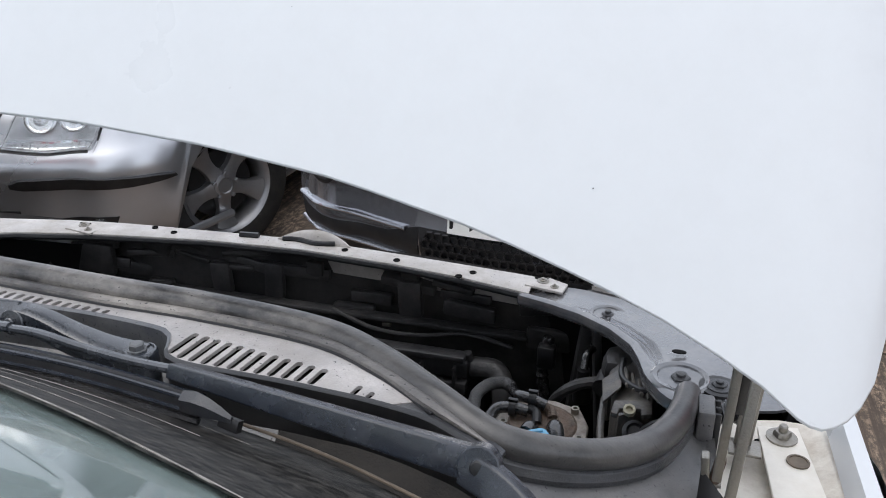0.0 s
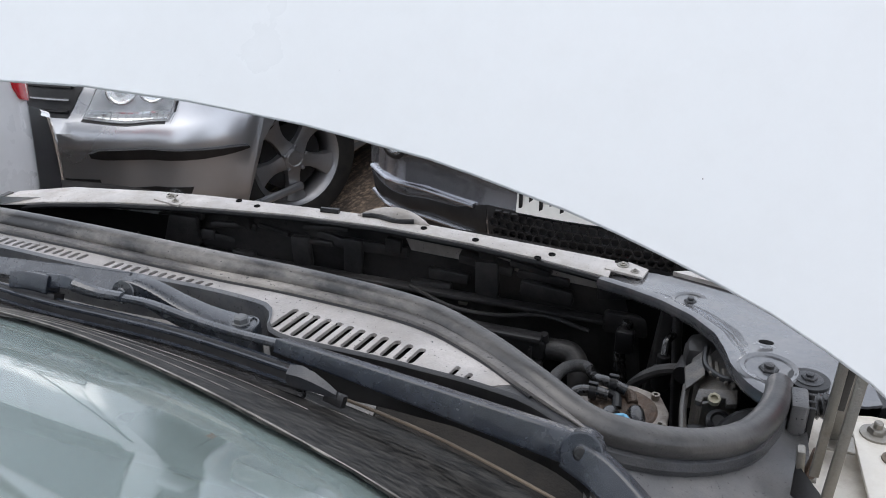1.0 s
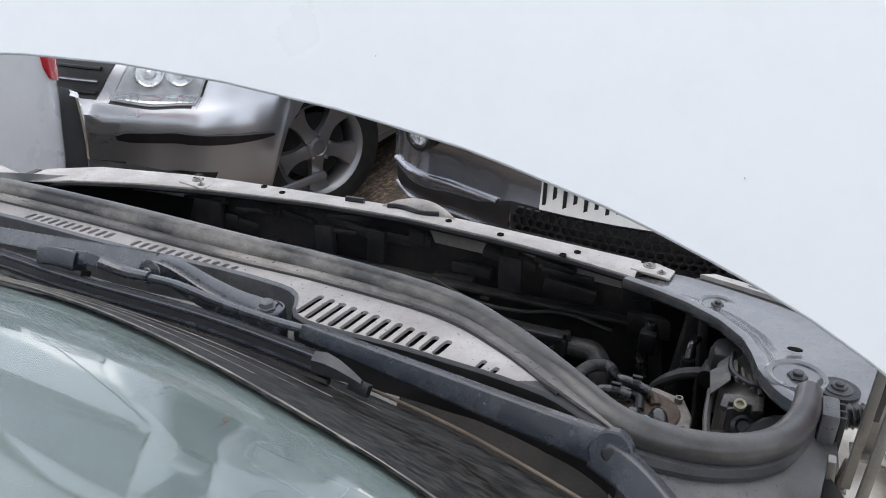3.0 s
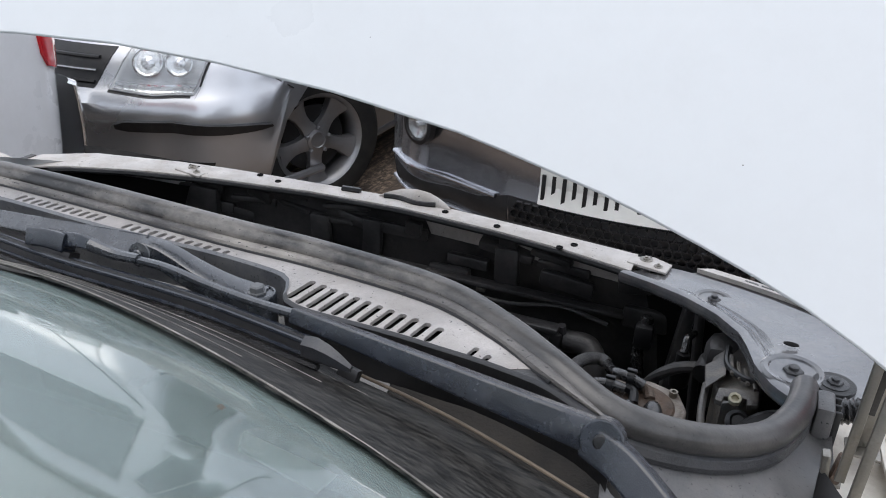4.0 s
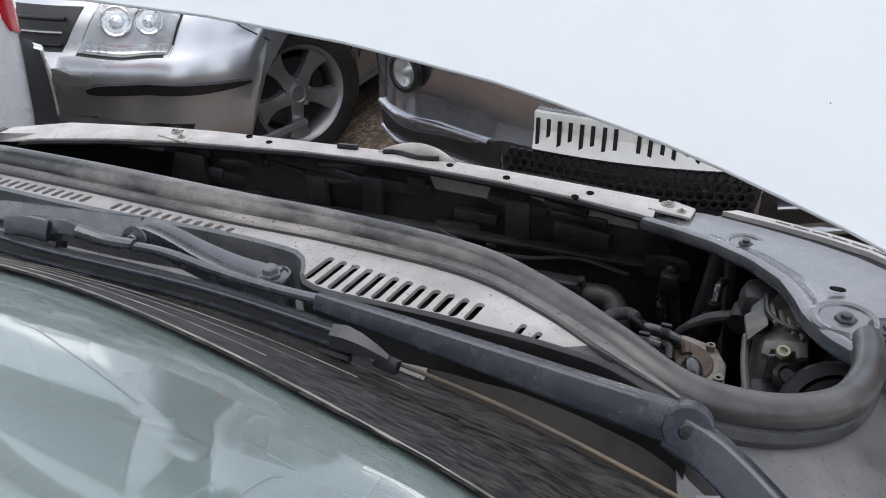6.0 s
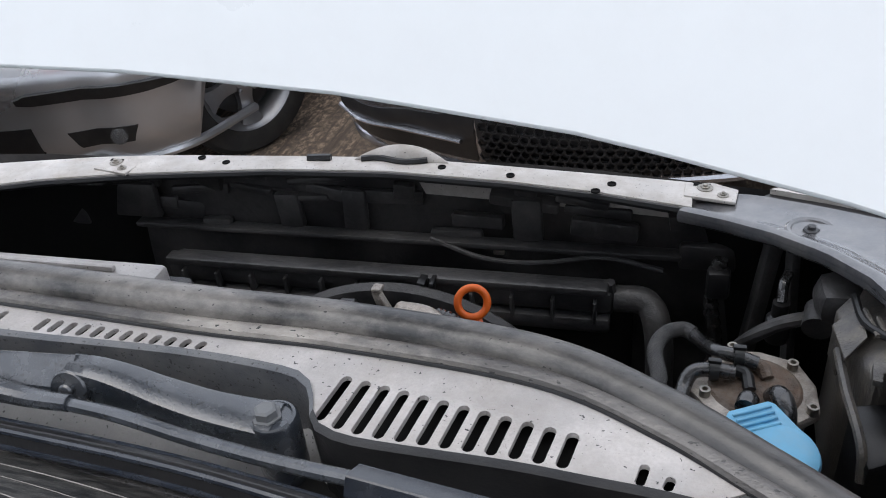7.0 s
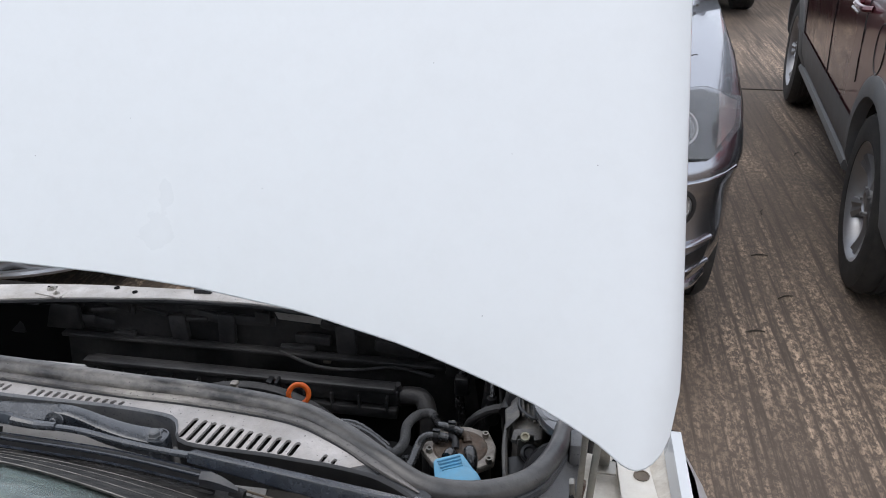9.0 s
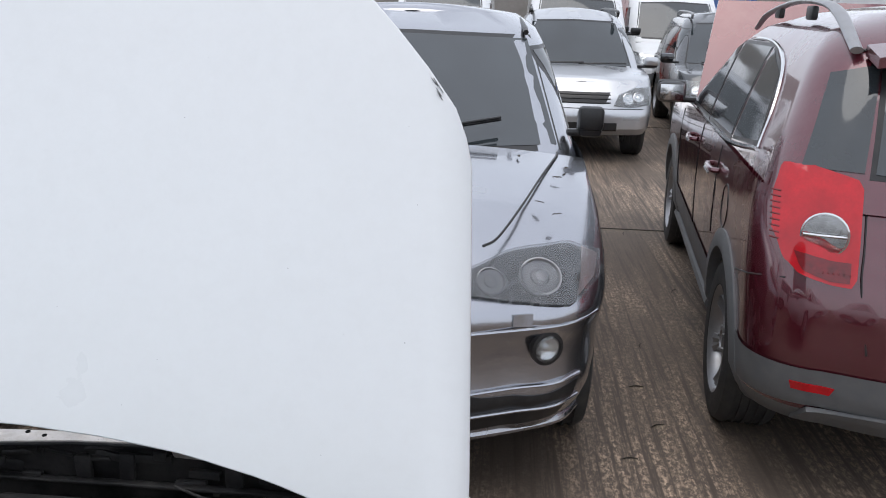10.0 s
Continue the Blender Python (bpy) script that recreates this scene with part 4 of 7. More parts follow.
g = part("grille", patch(sk.front, [(-0.20, 0.60), (0.20, 0.60)], [(-0.25, 0.745), (0.25, 0.745)], off=0.003, thick=0.03), BLACK, sil)
for z in (0.625, 0.665, 0.71):
    part("grille_bar", tube([sk.front(x, z) + Vector((0, 0.008, 0)) for x in np.linspace(-0.20, 0.20, 7)], 0.009, n=3, ring=8, flat=0.7), CHROME if z == 0.665 else BLACK, g)
part("lower_intake", patch(sk.front, [(-0.30, 0.25), (0.30, 0.25)], [(-0.30, 0.37), (0.30, 0.37)], off=0.003, thick=0.03), BLACK, sil)
pane(sil, cs.front, [(-0.66, 0.985), (0, 0.97), (0.66, 0.985)], [(-0.54, 1.38), (0, 1.39), (0.54, 1.38)], name="windscreen")

# white car alongside, its rear corner next to the silver car's nose
WH = pose(-2.36, -0.10, 0, 0, 0, 180)
wh, sk, cs = vehicle(
    "white_hatchback", WH, "white car with chrome rear bumper, parked alongside", "car", VANW,
    [(0.2, 2.0, -1.98, 0.78), (0.35, 2.1, -2.06, 0.84), (0.55, 2.12, -2.085, 0.852), (0.75, 2.05, -2.10, 0.855), (0.95, 1.8, -2.12, 0.845), (1.0, 1.7, -2.12, 0.835)],
    [(0.93, 1.1, -2.06, 0.81), (1.1, 0.8, -2.0, 0.77), (1.3, 0.4, -1.9, 0.71), (1.42, 0.1, -1.8, 0.66), (1.48, -0.15, -1.65, 0.58)],
    (1.3, -1.25, 0.31, 0.2, 0.81, 0.19), [(2.1, 0.72), (1.9, 0.82), (1.0, 0.95)], 0.95, 1.0, sill=0.22, rad=(0.3, 0.20))
for s in (-1, 1):
    part("tail_light", patch(lambda y, z, s=s: sk.side(y, z, s), [(-1.88, 0.87), (-1.90, 0.832), (-1.945, 0.812), (-2.0, 0.82), (-2.03, 0.85)], [(-1.875, 0.93), (-1.90, 0.945), (-1.945, 0.95), (-2.0, 0.95), (-2.03, 0.93)], off=0.010, thick=0.03, n=18), RED, wh, "red tail light")
    pane(wh, lambda y, z, s=s: cs.side(y, z, s), [(0.6, 0.99), (-0.2, 0.99)], [(0.2, 1.32), (-0.2, 1.36)])
    pane(wh, lambda y, z, s=s: cs.side(y, z, s), [(-0.28, 0.99), (-1.4, 0.99)], [(-0.28, 1.36), (-1.3, 1.34)])
    part("door_gap", seam(lambda y, z, s=s: sk.side(y, z, s), [(-0.25, 0.92), (-0.25, 0.6), (-0.25, 0.25)], 0.0035), BLACK, wh)
    mirror(wh, (s * 0.93, 0.75, 1.0), s, VANW)
bmp = Skin([(0.30, 2.0, -2.06, 0.84), (0.42, 2.0, -2.14, 0.859), (0.62, 2.0, -2.15, 0.861), (0.745, 2.0, -2.14, 0.858)], 0.2, 0.06, 0.3, 0.17)
rows_ = [[(p[0], p[1], z) for p in bmp.outline(z)[-13:]] + [(-p[0], p[1], z) for p in bmp.outline(z)[-13:][::-1][1:]] for z in (0.30, 0.38, 0.48, 0.58, 0.66, 0.72, 0.745)]
rows_.append([(0.985 * x, 0.99 * y, 0.757) for x, y, z in rows_[-1]])
part("rear_bumper", add_grid(bmesh.new(), rows_), CHROME, wh, "chromed wrap-round rear bumper")
pane(wh, cs.front, [(-0.66, 0.985), (0, 0.97), (0.66, 0.985)], [(-0.54, 1.36), (0, 1.37), (0.54, 1.36)], name="windscreen")
pane(wh, cs.rear, [(-0.6, 1.0), (0.6, 1.0)], [(-0.52, 1.36), (0.52, 1.36)], name="rear_window")


def plain_suv(name, m, label, paint, lamp_paint=LENS, dark=BLACK):
    """A squarish off-road car for the rows behind: lamps, grille, bumper, windows, mirrors, rails."""
    car, sk, cs = vehicle(
        name, m, label, "car", paint,
        [(0.30, 2.15, -2.2, 0.83), (0.42, 2.28, -2.3, 0.88), (0.60, 2.28, -2.32, 0.90), (0.80, 2.18, -2.3, 0.91), (0.98, 2.0, -2.28, 0.90), (1.08, 1.8, -2.25, 0.885)],
        [(1.04, 1.15, -2.24, 0.87), (1.2, 0.92, -2.2, 0.84), (1.45, 0.55, -2.1, 0.77), (1.62, 0.28, -2.0, 0.70), (1.72, 0.1, -1.95, 0.64), (1.78, -0.2, -1.8, 0.52)],
        (1.42, -1.4, 0.37, 0.22, 0.88, 0.24), [(2.28, 0.88), (2.05, 0.96), (1.6, 1.02), (1.0, 1.08)], 1.08, 1.05,
        bow=(0.16, 0.06), rad=(0.26, 0.14), sill=0.34)
    for s in (-1, 1):
        lamp(car, sk.front, [(s * 0.40, 0.70), (s * 0.62, 0.68), (s * 0.85, 0.71)], [(s * 0.46, 0.82), (s * 0.66, 0.90), (s * 0.85, 0.91)], bowls=((0.35, 0.5, 0.07), (0.68, 0.5, 0.065)), housing=CLAD)
        part("fog_lamp", patch(sk.front, [(s * 0.52, 0.53), (s * 0.72, 0.53)], [(s * 0.52, 0.58), (s * 0.72, 0.585)], off=0.008, thick=0.02), LENS, car)
        mirror(car, (s * 1.0, 0.95, 1.15), s, paint)
        part("roof_rail", tube([(s * 0.6, 0.2, 1.72), (s * 0.6, 0.1, 1.80), (s * 0.58, -1.6, 1.82), (s * 0.58, -1.8, 1.74)], 0.02, ring=8), dark, car)
        pane(car, lambda y, z, s=s: cs.side(y, z, s), [(0.66, 1.1), (-0.2, 1.1)], [(0.3, 1.55), (-0.2, 1.58)])
        pane(car, lambda y, z, s=s: cs.side(y, z, s), [(-0.28, 1.1), (-1.2, 1.1)], [(-0.28, 1.58), (-1.15, 1.58)])
        pane(car, lambda y, z, s=s: cs.side(y, z, s), [(-1.28, 1.1), (-1.9, 1.12)], [(-1.25, 1.58), (-1.8, 1.56)])
        part("door_gap", seam(lambda y, z, s=s: sk.side(y, z, s), [(-0.22, 1.05), (-0.22, 0.6), (-0.22, 0.4)], 0.004), BLACK, car)
    pane(car, cs.front, [(-0.72, 1.10), (0, 1.085), (0.72, 1.10)], [(-0.58, 1.63), (0, 1.65), (0.58, 1.63)], name="windscreen", grow=0.025)
    for x in (0.1, -0.45):
        part("wiper", tube([(x + 0.42, 1.10, 1.12), (x + 0.1, 1.13, 1.135), (x - 0.2, 1.11, 1.14)], 0.012, ring=6), BLACK, car)
    g = part("grille", patch(sk.front, [(-0.30, 0.72), (0.30, 0.72)], [(-0.36, 0.85), (0.36, 0.85)], off=0.004, thick=0.03), BLACK, car)
    for z in (0.735, 0.78, 0.825):
        part("grille_bar", tube([sk.front(x, z) + Vector((0, 0.008, 0)) for x in np.linspace(-0.36, 0.36, 5)], 0.008, n=3, ring=6), dark, g)
    part("lower_intake", patch(sk.front, [(-0.45, 0.40), (0.45, 0.40)], [(-0.45, 0.50), (0.45, 0.50)], off=0.004, thick=0.03), BLACK, car)
    part("bumper_gap", tube([sk.front(x, 0.665) for x in np.linspace(-0.88, 0.88, 15)], 0.006, n=3, ring=6), BLACK, car)
    return car


plain_suv("silver_suv", pose(1.60, 12.0, 0, 0, 0, 180), "silver off-road car with clear headlights, in the next row", SILVER)
plain_suv("black_suv", pose(4.1, 13.2, 0, 0, 0, 176), "black off-road car with silver roof rails, next row", DARK_CAR, dark=RIM)


def van(name, m, label, paint=VANW, height=2.35):
    car, sk, cs = vehicle(
        name, m, label, "van", paint,
        [(0.3, 2.5, -2.6, 0.9), (0.45, 2.6, -2.65, 0.95), (0.7, 2.58, -2.65, 0.97), (0.95, 2.45, -2.65, 0.97), (1.15, 2.2, -2.65, 0.97), (1.25, 2.0, -2.65, 0.96)],
        [(1.2, 1.95, -2.65, 0.96), (1.5, 1.65, -2.65, 0.94), (1.85, 1.3, -2.64, 0.91), (2.1, 1.0, -2.62, 0.88), (height - 0.08, 0.7, -2.6, 0.84), (height, 0.4, -2.5, 0.74)],
        (1.75, -1.5, 0.34, 0.2, 0.94, 0.22), [(2.6, 1.0), (2.3, 1.1), (1.9, 1.22)], 1.25, 1.9, bow=(0.2, 0.03), rad=(0.28, 0.1), cabin_rad=(0.24, 0.1), sill=0.32)
    for s in (-1, 1):
        lamp(car, sk.front, [(s * 0.5, 0.78), (s * 0.88, 0.8)], [(s * 0.55, 0.95), (s * 0.9, 1.02)], bowls=((0.5, 0.5, 0.07),), housing=REFLECT)
        pane(car, lambda y, z, s=s: cs.side(y, z, s), [(1.45, 1.3), (0.55, 1.3)], [(1.0, 1.85), (0.55, 1.85)])
        mirror(car, (s * 1.08, 1.75, 1.42), s, BLACK)
    pane(car, cs.front, [(-0.8, 1.30), (0, 1.28), (0.8, 1.30)], [(-0.7, 1.95), (0, 1.98), (0.7, 1.95)], name="windscreen", grow=0.03)
    part("grille", patch(sk.front, [(-0.42, 0.78), (0.42, 0.78)], [(-0.45, 0.95), (0.45, 0.95)], off=0.004, thick=0.03), BLACK, car)
    part("front_bumper", patch(sk.front, [(-0.9, 0.36), (0.9, 0.36)], [(-0.92, 0.62), (0.92, 0.62)], off=0.012, thick=0.03, n=24), CLAD, car)
    return car


van("white_van", pose(-0.6, 17.2, 0, 0, 0, 180), "white panel van facing the camera, behind the cars")
van("white_van", pose(2.0, 17.8, 0, 0, 0, 180), "white panel van behind the silver car")
van("white_van", pose(4.1, 19.0, 0, 0, 0, 180), "white panel van at the end of the lane")
van("white_van", pose(6.6, 13.0, 0, 0, 0, -8), "white panel van beside the maroon car's row")


# ---- ground and distance ----
def ground_sheet():
    bm = bmesh.new()
    xs = [-400, -60, -12, -4, 0, 4, 12, 60, 400]
    add_grid(bm, [[(x, y, 0) for x in xs] for y in xs])
    return bm


tagged(part("ground", ground_sheet(), CONCRETE, None, smooth=0), "brown worn brushed-concrete yard", "ground", kind="structure")
for y, w in ((6.6, 0.02), (13.2, 0.02), (-6.6, 0.02)):
    tagged(part("expansion_joint", box((2, y, 0.002), (60, w, 0.008), 0.002), WOOD, None, smooth=0), "dark dirt-filled joint in the concrete", "joint", kind="structure")


def block_wall():
    bm = bmesh.new()
    add_box(bm, (-6, 30, 2.0), (40, 0.3, 4.0))
    for i in range(10):
        add_box(bm, (-25 + 4 * i, 29.8, 2.0), (0.4, 0.3, 4.05), 0.02)
    return bm


tagged(part("boundary_wall", block_wall(), WALLM, None, smooth=0), "grey weathered boundary wall behind the vans", "wall", kind="structure")


def container(name, m, material, label):
    top = empty(name, m, label, "container", "shipping containers")
    bm = bmesh.new()
    add_box(bm, (0, 0, 1.25), (2.3, 5.9, 2.5))
    part("shell", bm, material, top)
    for sx in (-1, 1):
        ribs = bmesh.new()
        for i in range(22):
            add_box(ribs, (sx * 1.16, -2.75 + i * 0.262, 1.3), (0.05, 0.13, 2.3), 0.01)
        part("corrugation", ribs, material, top, tags={"kind": "stuff"})
    for sx in (-1, 1):
        part("door", box((sx * 0.57, -2.97, 1.3), (1.1, 0.06, 2.3), 0.015), material, top)
        for k in (0.25, 0.85):
            part("lock_bar", tube([(sx * k, -3.02, 0.25), (sx * k, -3.02, 2.4)], 0.02, n=2, ring=8), STEEL, top)
    return top


container("red_container", pose(3.3, 25.5, 0, 0, 0, 0), REDC, "red corrugated steel shipping container")
container("blue_container", pose(5.9, 25.5, 0, 0, 0, 0), BLUEC, "blue corrugated steel shipping container")

rng = random.Random(11)
for x, y, a in ((1.53, 4.0, 80), (1.47, 3.06, 30), (1.43, 3.46, 10), (1.75, 6.45, 85), (1.9, 5.0, 60), (1.30, 2.75, 15)):
    ob = part("twig", tube([(-0.04, 0, 0.004), (0, 0.006, 0.006), (0.035, -0.004, 0.004)], [0.002, 0.0035, 0.002], ring=6), WOOD)
    ob.matrix_world = pose(x, y, 0, 0, 0, a)
    tagged(ob, "short dark twig lying on the concrete", "twig", "litter on the yard")

# ---- the white car with the open bonnet ----
CX = 0.035
car = empty("white_car", Matrix(), "white car with its bonnet raised and engine bay open", "car")

# body tub with an open front
wskin = Skin([(0.2, 0.95, -2.9, 0.70), (0.35, 1.13, -2.98, 0.75), (0.55, 1.17, -3.0, 0.77), (0.75, 1.15, -3.0, 0.775), (0.92, 1.15, -2.98, 0.755), (1.02, 1.12, -2.95, 0.715), (1.08, 1.06, -2.93, 0.69)], 0.26, 0.06, 0.34, 0.16)
WRAD, WARCH = 0.31, 0.36


def wlow(y):
    z = 0.22
    for yw in (0.35, -2.2):
        if abs(y - yw) < WARCH:
            z = max(z, WRAD + math.sqrt(WARCH ** 2 - (y - yw) ** 2))
    return z


def wtop(y):
    return float(np.interp(y, [-3.2, -0.2, 0.35, 0.62, 0.8, 1.0, 1.2], [1.08, 1.075, 1.075, 1.055, 1.015, 0.955, 0.90]))


bm = shell(wskin, wlow, wtop, 14, 0, 9)
bmesh.ops.translate(bm, verts=bm.verts, vec=(CX, 0, 0))
part("body", bm, WHITE, car, "white painted wings and sides")
# lining added inside the white shell so that the bay reads dark
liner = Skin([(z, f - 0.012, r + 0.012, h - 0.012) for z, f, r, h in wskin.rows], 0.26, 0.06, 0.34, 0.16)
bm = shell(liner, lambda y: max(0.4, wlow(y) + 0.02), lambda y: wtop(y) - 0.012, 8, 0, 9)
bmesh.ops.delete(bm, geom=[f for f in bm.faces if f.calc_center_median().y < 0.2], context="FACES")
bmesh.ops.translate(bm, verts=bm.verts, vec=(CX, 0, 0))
part("bay_liner", bm, BAY, car, "near-black lining added to darken the bay")
for yw in (0.35, -2.2):
    for s in (-1, 1):
        make_wheel(car, (CX + s * 0.64, yw, WRAD), WRAD, 0.2, 0.19, 5, sign=s)


# raised bonnet: convex skin leaning forward
def bonnet_edge(dx):
    """Height of the rear edge at a distance from the centre line."""
    return float(np.interp(abs(dx), [0, 0.10, 0.2, 0.3, 0.4, 0.475, 0.53, 0.578, 0.598, 0.610, 0.624, 0.636, 0.643, 0.648], [1.319, 1.316, 1.308, 1.294, 1.271, 1.247, 1.226, 1.201, 1.187, 1.181, 1.183, 1.193, 1.207, 1.238]))


def bonnet_y(dx, z):
    ze = bonnet_edge(dx)
    foot = 0.42 + 0.6 * (ze - 1.183) + 0.10 * (dx * dx - 0.367)
    return foot + 0.43 * (z - ze) + 5.0 * max(0.0, abs(dx) - 0.595) ** 2


def bonnet_top(dx):
    return float(np.interp(abs(dx), [0, 0.3, 0.44, 0.497, 0.547, 0.592, 0.626, 0.640, 0.648], [1.98, 1.94, 1.89, 1.85, 1.80, 1.75, 1.705, 1.67, 1.63]))


cols = np.r_[np.linspace(-0.648, -0.57, 12), np.linspace(-0.55, 0.55, 35), np.linspace(0.57, 0.648, 12)]
rows_ = []
for t in np.linspace(0, 1, 26):
    row = []
    for dx in cols:
        z0, z1 = bonnet_edge(dx), bonnet_top(dx)
        z = z0 + (z1 - z0) * t
        row.append((CX + dx * (1 - 0.075 * max(0, z - 1.26)), bonnet_y(dx, z), z))
    rows_.append(row)
bonnet = part("bonnet", slab(rows_, 0.007, (0, 0.97, -0.2)), WHITE, car, "white painted bonnet, standing open, with small chips")
bv = bonnet.modifiers.new("edge", "BEVEL")
bv.width, bv.segments, bv.limit_method = 0.002, 2, "ANGLE"
# stiffening frame under the bonnet
inner = bmesh.new()
for line in ([(-0.5, 1.34), (0, 1.42), (0.5, 1.34)], [(-0.5, 1.36), (-0.35, 1.75)], [(0.5, 1.36), (0.35, 1.75)], [(-0.4, 1.78), (0, 1.84), (0.4, 1.78)]):
    add_tube(inner, [(CX + x, bonnet_y(x, z) + 0.035, z) for x, z in line], 0.03, ring=8, flat=0.6)
part("bonnet_frame", inner, WHITE, bonnet)
# chips and specks in the paint
spk = bmesh.new()
rng = random.Random(5)
marks = [(0.467, 1.302, 0.0004), (0.56, 1.43, 0.0003)] + [(rng.uniform(-0.3, 0.6), rng.uniform(1.34, 1.8), rng.uniform(0.0001, 0.0003)) for _ in range(22)]
for dx, z, r in marks:
    add_box(spk, (CX + dx, bonnet_y(dx, z) - 0.0008, z), (r * rng.uniform(1.2, 2.6), 0.001, r * rng.uniform(1.5, 3)), 0, pose(0, 0, 0, 0, rng.uniform(-60, 60), 0))
part("paint_chips", spk, INK, bonnet, "dark stone chips", smooth=0, tags={"kind": "stuff"})
# scuffs along the top corner
scf = bmesh.new()
for k in range(7):
    dx, z = 0.585 + 0.006 * rng.random() - 0.012 * k / 7, 1.73 - 0.02 * rng.random() + 0.004 * k
    add_box(scf, (CX + dx, bonnet_y(dx, z) - 0.001, z), (0.0008, 0.001, 0.012 * rng.random() + 0.003), 0, pose(0, 0, 0, 0, -35, 0))
part("paint_scuffs", scf, CLAD, bonnet, smooth=0)


# slam panel: pale dusty cross member with a shallow arch
def slam_inner(x):
    return float(np.interp(x - CX, [-0.66, -0.56, -0.45, -0.34, -0.15, 0, 0.15, 0.25, 0.365], [0.845, 0.905, 0.94, 0.962, 0.99, 0.997, 0.985, 0.97, 0.944]))


def slam_outer(x):
    return float(np.interp(x - CX, [-0.66, -0.56, -0.41, -0.3, -0.1, 0, 0.11, 0.25, 0.365, 0.43], [0.92, 0.98, 1.008, 1.02, 1.032, 1.036, 1.028, 1.015, 1.003, 0.99]))


bm_rows = []
for x in np.linspace(-0.60, 0.385, 40):
    a, b = slam_inner(x), slam_outer(x)
    zc = 0.982 - 0.012 * max(0, abs(x - CX) - 0.33)
    bm_rows.append([(x, a, zc - 0.003), (x, a + 0.0006, zc - 0.001), (x, a + 0.003, zc), (x, a + 0.4 * (b - a), zc + 0.001), (x, b - 0.004, zc - 0.001), (x, b, zc - 0.006), (x, b + 0.003, zc - 0.05)])
slam = part("slam_panel", slab(bm_rows, 0.003, (0, 0, -1)), SLAM, car, "pale dusty front cross panel")
part("slam_lip", tube([(x, slam_inner(x) + 0.002, 0.9745 - 0.012 * max(0, abs(x - CX) - 0.33)) for x in np.linspace(-0.58, 0.385, 30)], 0.0055, n=3, ring=8), BLACK, slam)
for x, y in ((0.284, 0.968), (0.30, 0.985), (0.185, 0.995), (-0.22, 1.008), (-0.18, 0.998), (0.10, 1.008)):
    part("punched_hole", lathe([(0.001, 0), (0.005, 0), (0.005, 0.0016), (0.0035, 0.0016), (0.0035, 0.0006), (0.001, 0.0006)], Matrix.Translation((x, y, 0.9825)), 14), BAY, slam)
latch = part("latch_hump", slab([[(CX + 0.01 + 0.06 * u, 1.020 + 0.026 * v * (1 - u * u), 0.983 + 0.016 * math.sin(v * math.pi) * (1 - u * u)) for u in np.linspace(-1, 1, 13)] for v in np.linspace(0, 1, 7)], 0.004, (0, 0, -1)), SLAM, slam)
part("latch_slot", tube([(CX - 0.04 + 0.012 * k, 1.018 + 0.004 * math.sin(k), 0.985) for k in range(8)], 0.004, n=3, ring=6), BLACK, slam)
part("latch_slot", tube([(-0.075, 1.015, 0.985), (-0.045, 1.018, 0.985)], 0.005, n=3, ring=6), BLACK, slam)
for x0, s in ((0.40, 1), (-0.33, -1)):
    br = part("joint_bracket", polyplate([(x0 - 0.024, 0.966, 0.9845), (x0 + 0.028, 0.957, 0.9835), (x0 + 0.032, 0.985, 0.983), (x0 + 0.006, 0.998, 0.983), (x0 - 0.022, 0.995, 0.9835)], 0.004, bevel=0.001), SLAM, slam)
    bolt("bolt", (x0 - 0.002, 0.984, 0.984), br, 0.005, 0.0022, STEEL)
    bolt("bolt", (x0 + 0.016, 0.970, 0.984), br, 0.0035, 0.002, STEEL)
    part("oval_slot", tube([(x0 - 0.014, 0.9915, 0.9838), (x0 + 0.004, 0.9905, 0.9838)], 0.0032, n=3, ring=8, flat=0.3), BAY, br)
# left wing top
part("wing_flange", slab([[(-0.585 - 0.02 * t, 0.88 - 0.42 * u, 0.982 + 0.05 * u + 0.004 * t) for t in (0, 1, 2, 3, 4, 5)] for u in np.linspace(0, 1, 12)], 0.004, (0, 0, -1)), SLAM, car)

# right wing top: dark satin panel that widens towards the screen
inn = [(0.376, 0.948, 0.976), (0.42, 0.925, 0.981), (0.462, 0.893, 0.989), (0.502, 0.845, 1.001), (0.530, 0.795, 1.011), (0.541, 0.755, 1.018), (0.549, 0.715, 1.024), (0.566, 0.678, 1.029), (0.590, 0.655, 1.031)]
out = [(0.400, 0.990, 0.976), (0.45, 0.977, 0.982), (0.505, 0.945, 0.991), (0.555, 0.905, 1.003), (0.600, 0.865, 1.013), (0.630, 0.828, 1.020), (0.652, 0.785, 1.026), (0.668, 0.735, 1.030), (0.676, 0.68, 1.032)]
ia, oa = along(inn, 30), along(out, 30)
wr_rows = []
for p, q in zip(ia, oa):
    p, q = Vector(p), Vector(q)
    d = q - p
    row = [p + Vector((-0.001, -0.001, -0.012)), p + Vector((-0.0045, -0.0035, -0.008)), p + Vector((-0.0055, -0.004, -0.003)), p + Vector((-0.004, -0.003, 0.0018)), p + Vector((0, 0, 0.004)), p + d * 0.06 + Vector((0, 0, 0.0038)), p + d * 0.11 + Vector((0, 0, 0.001)), p + d * 0.16 + Vector((0, 0, -0.0015))]
    row += [p + d * t + Vector((0, 0, -0.002)) for t in (0.3, 0.5, 0.7, 0.88)] + [q, q + Vector((0.003, 0.003, -0.02))]
    wr_rows.append(row)
wing = part("wing_top_panel", slab(wr_rows, 0.003, (0, 0, -1)), SATIN, car, "dark satin wing top panel")
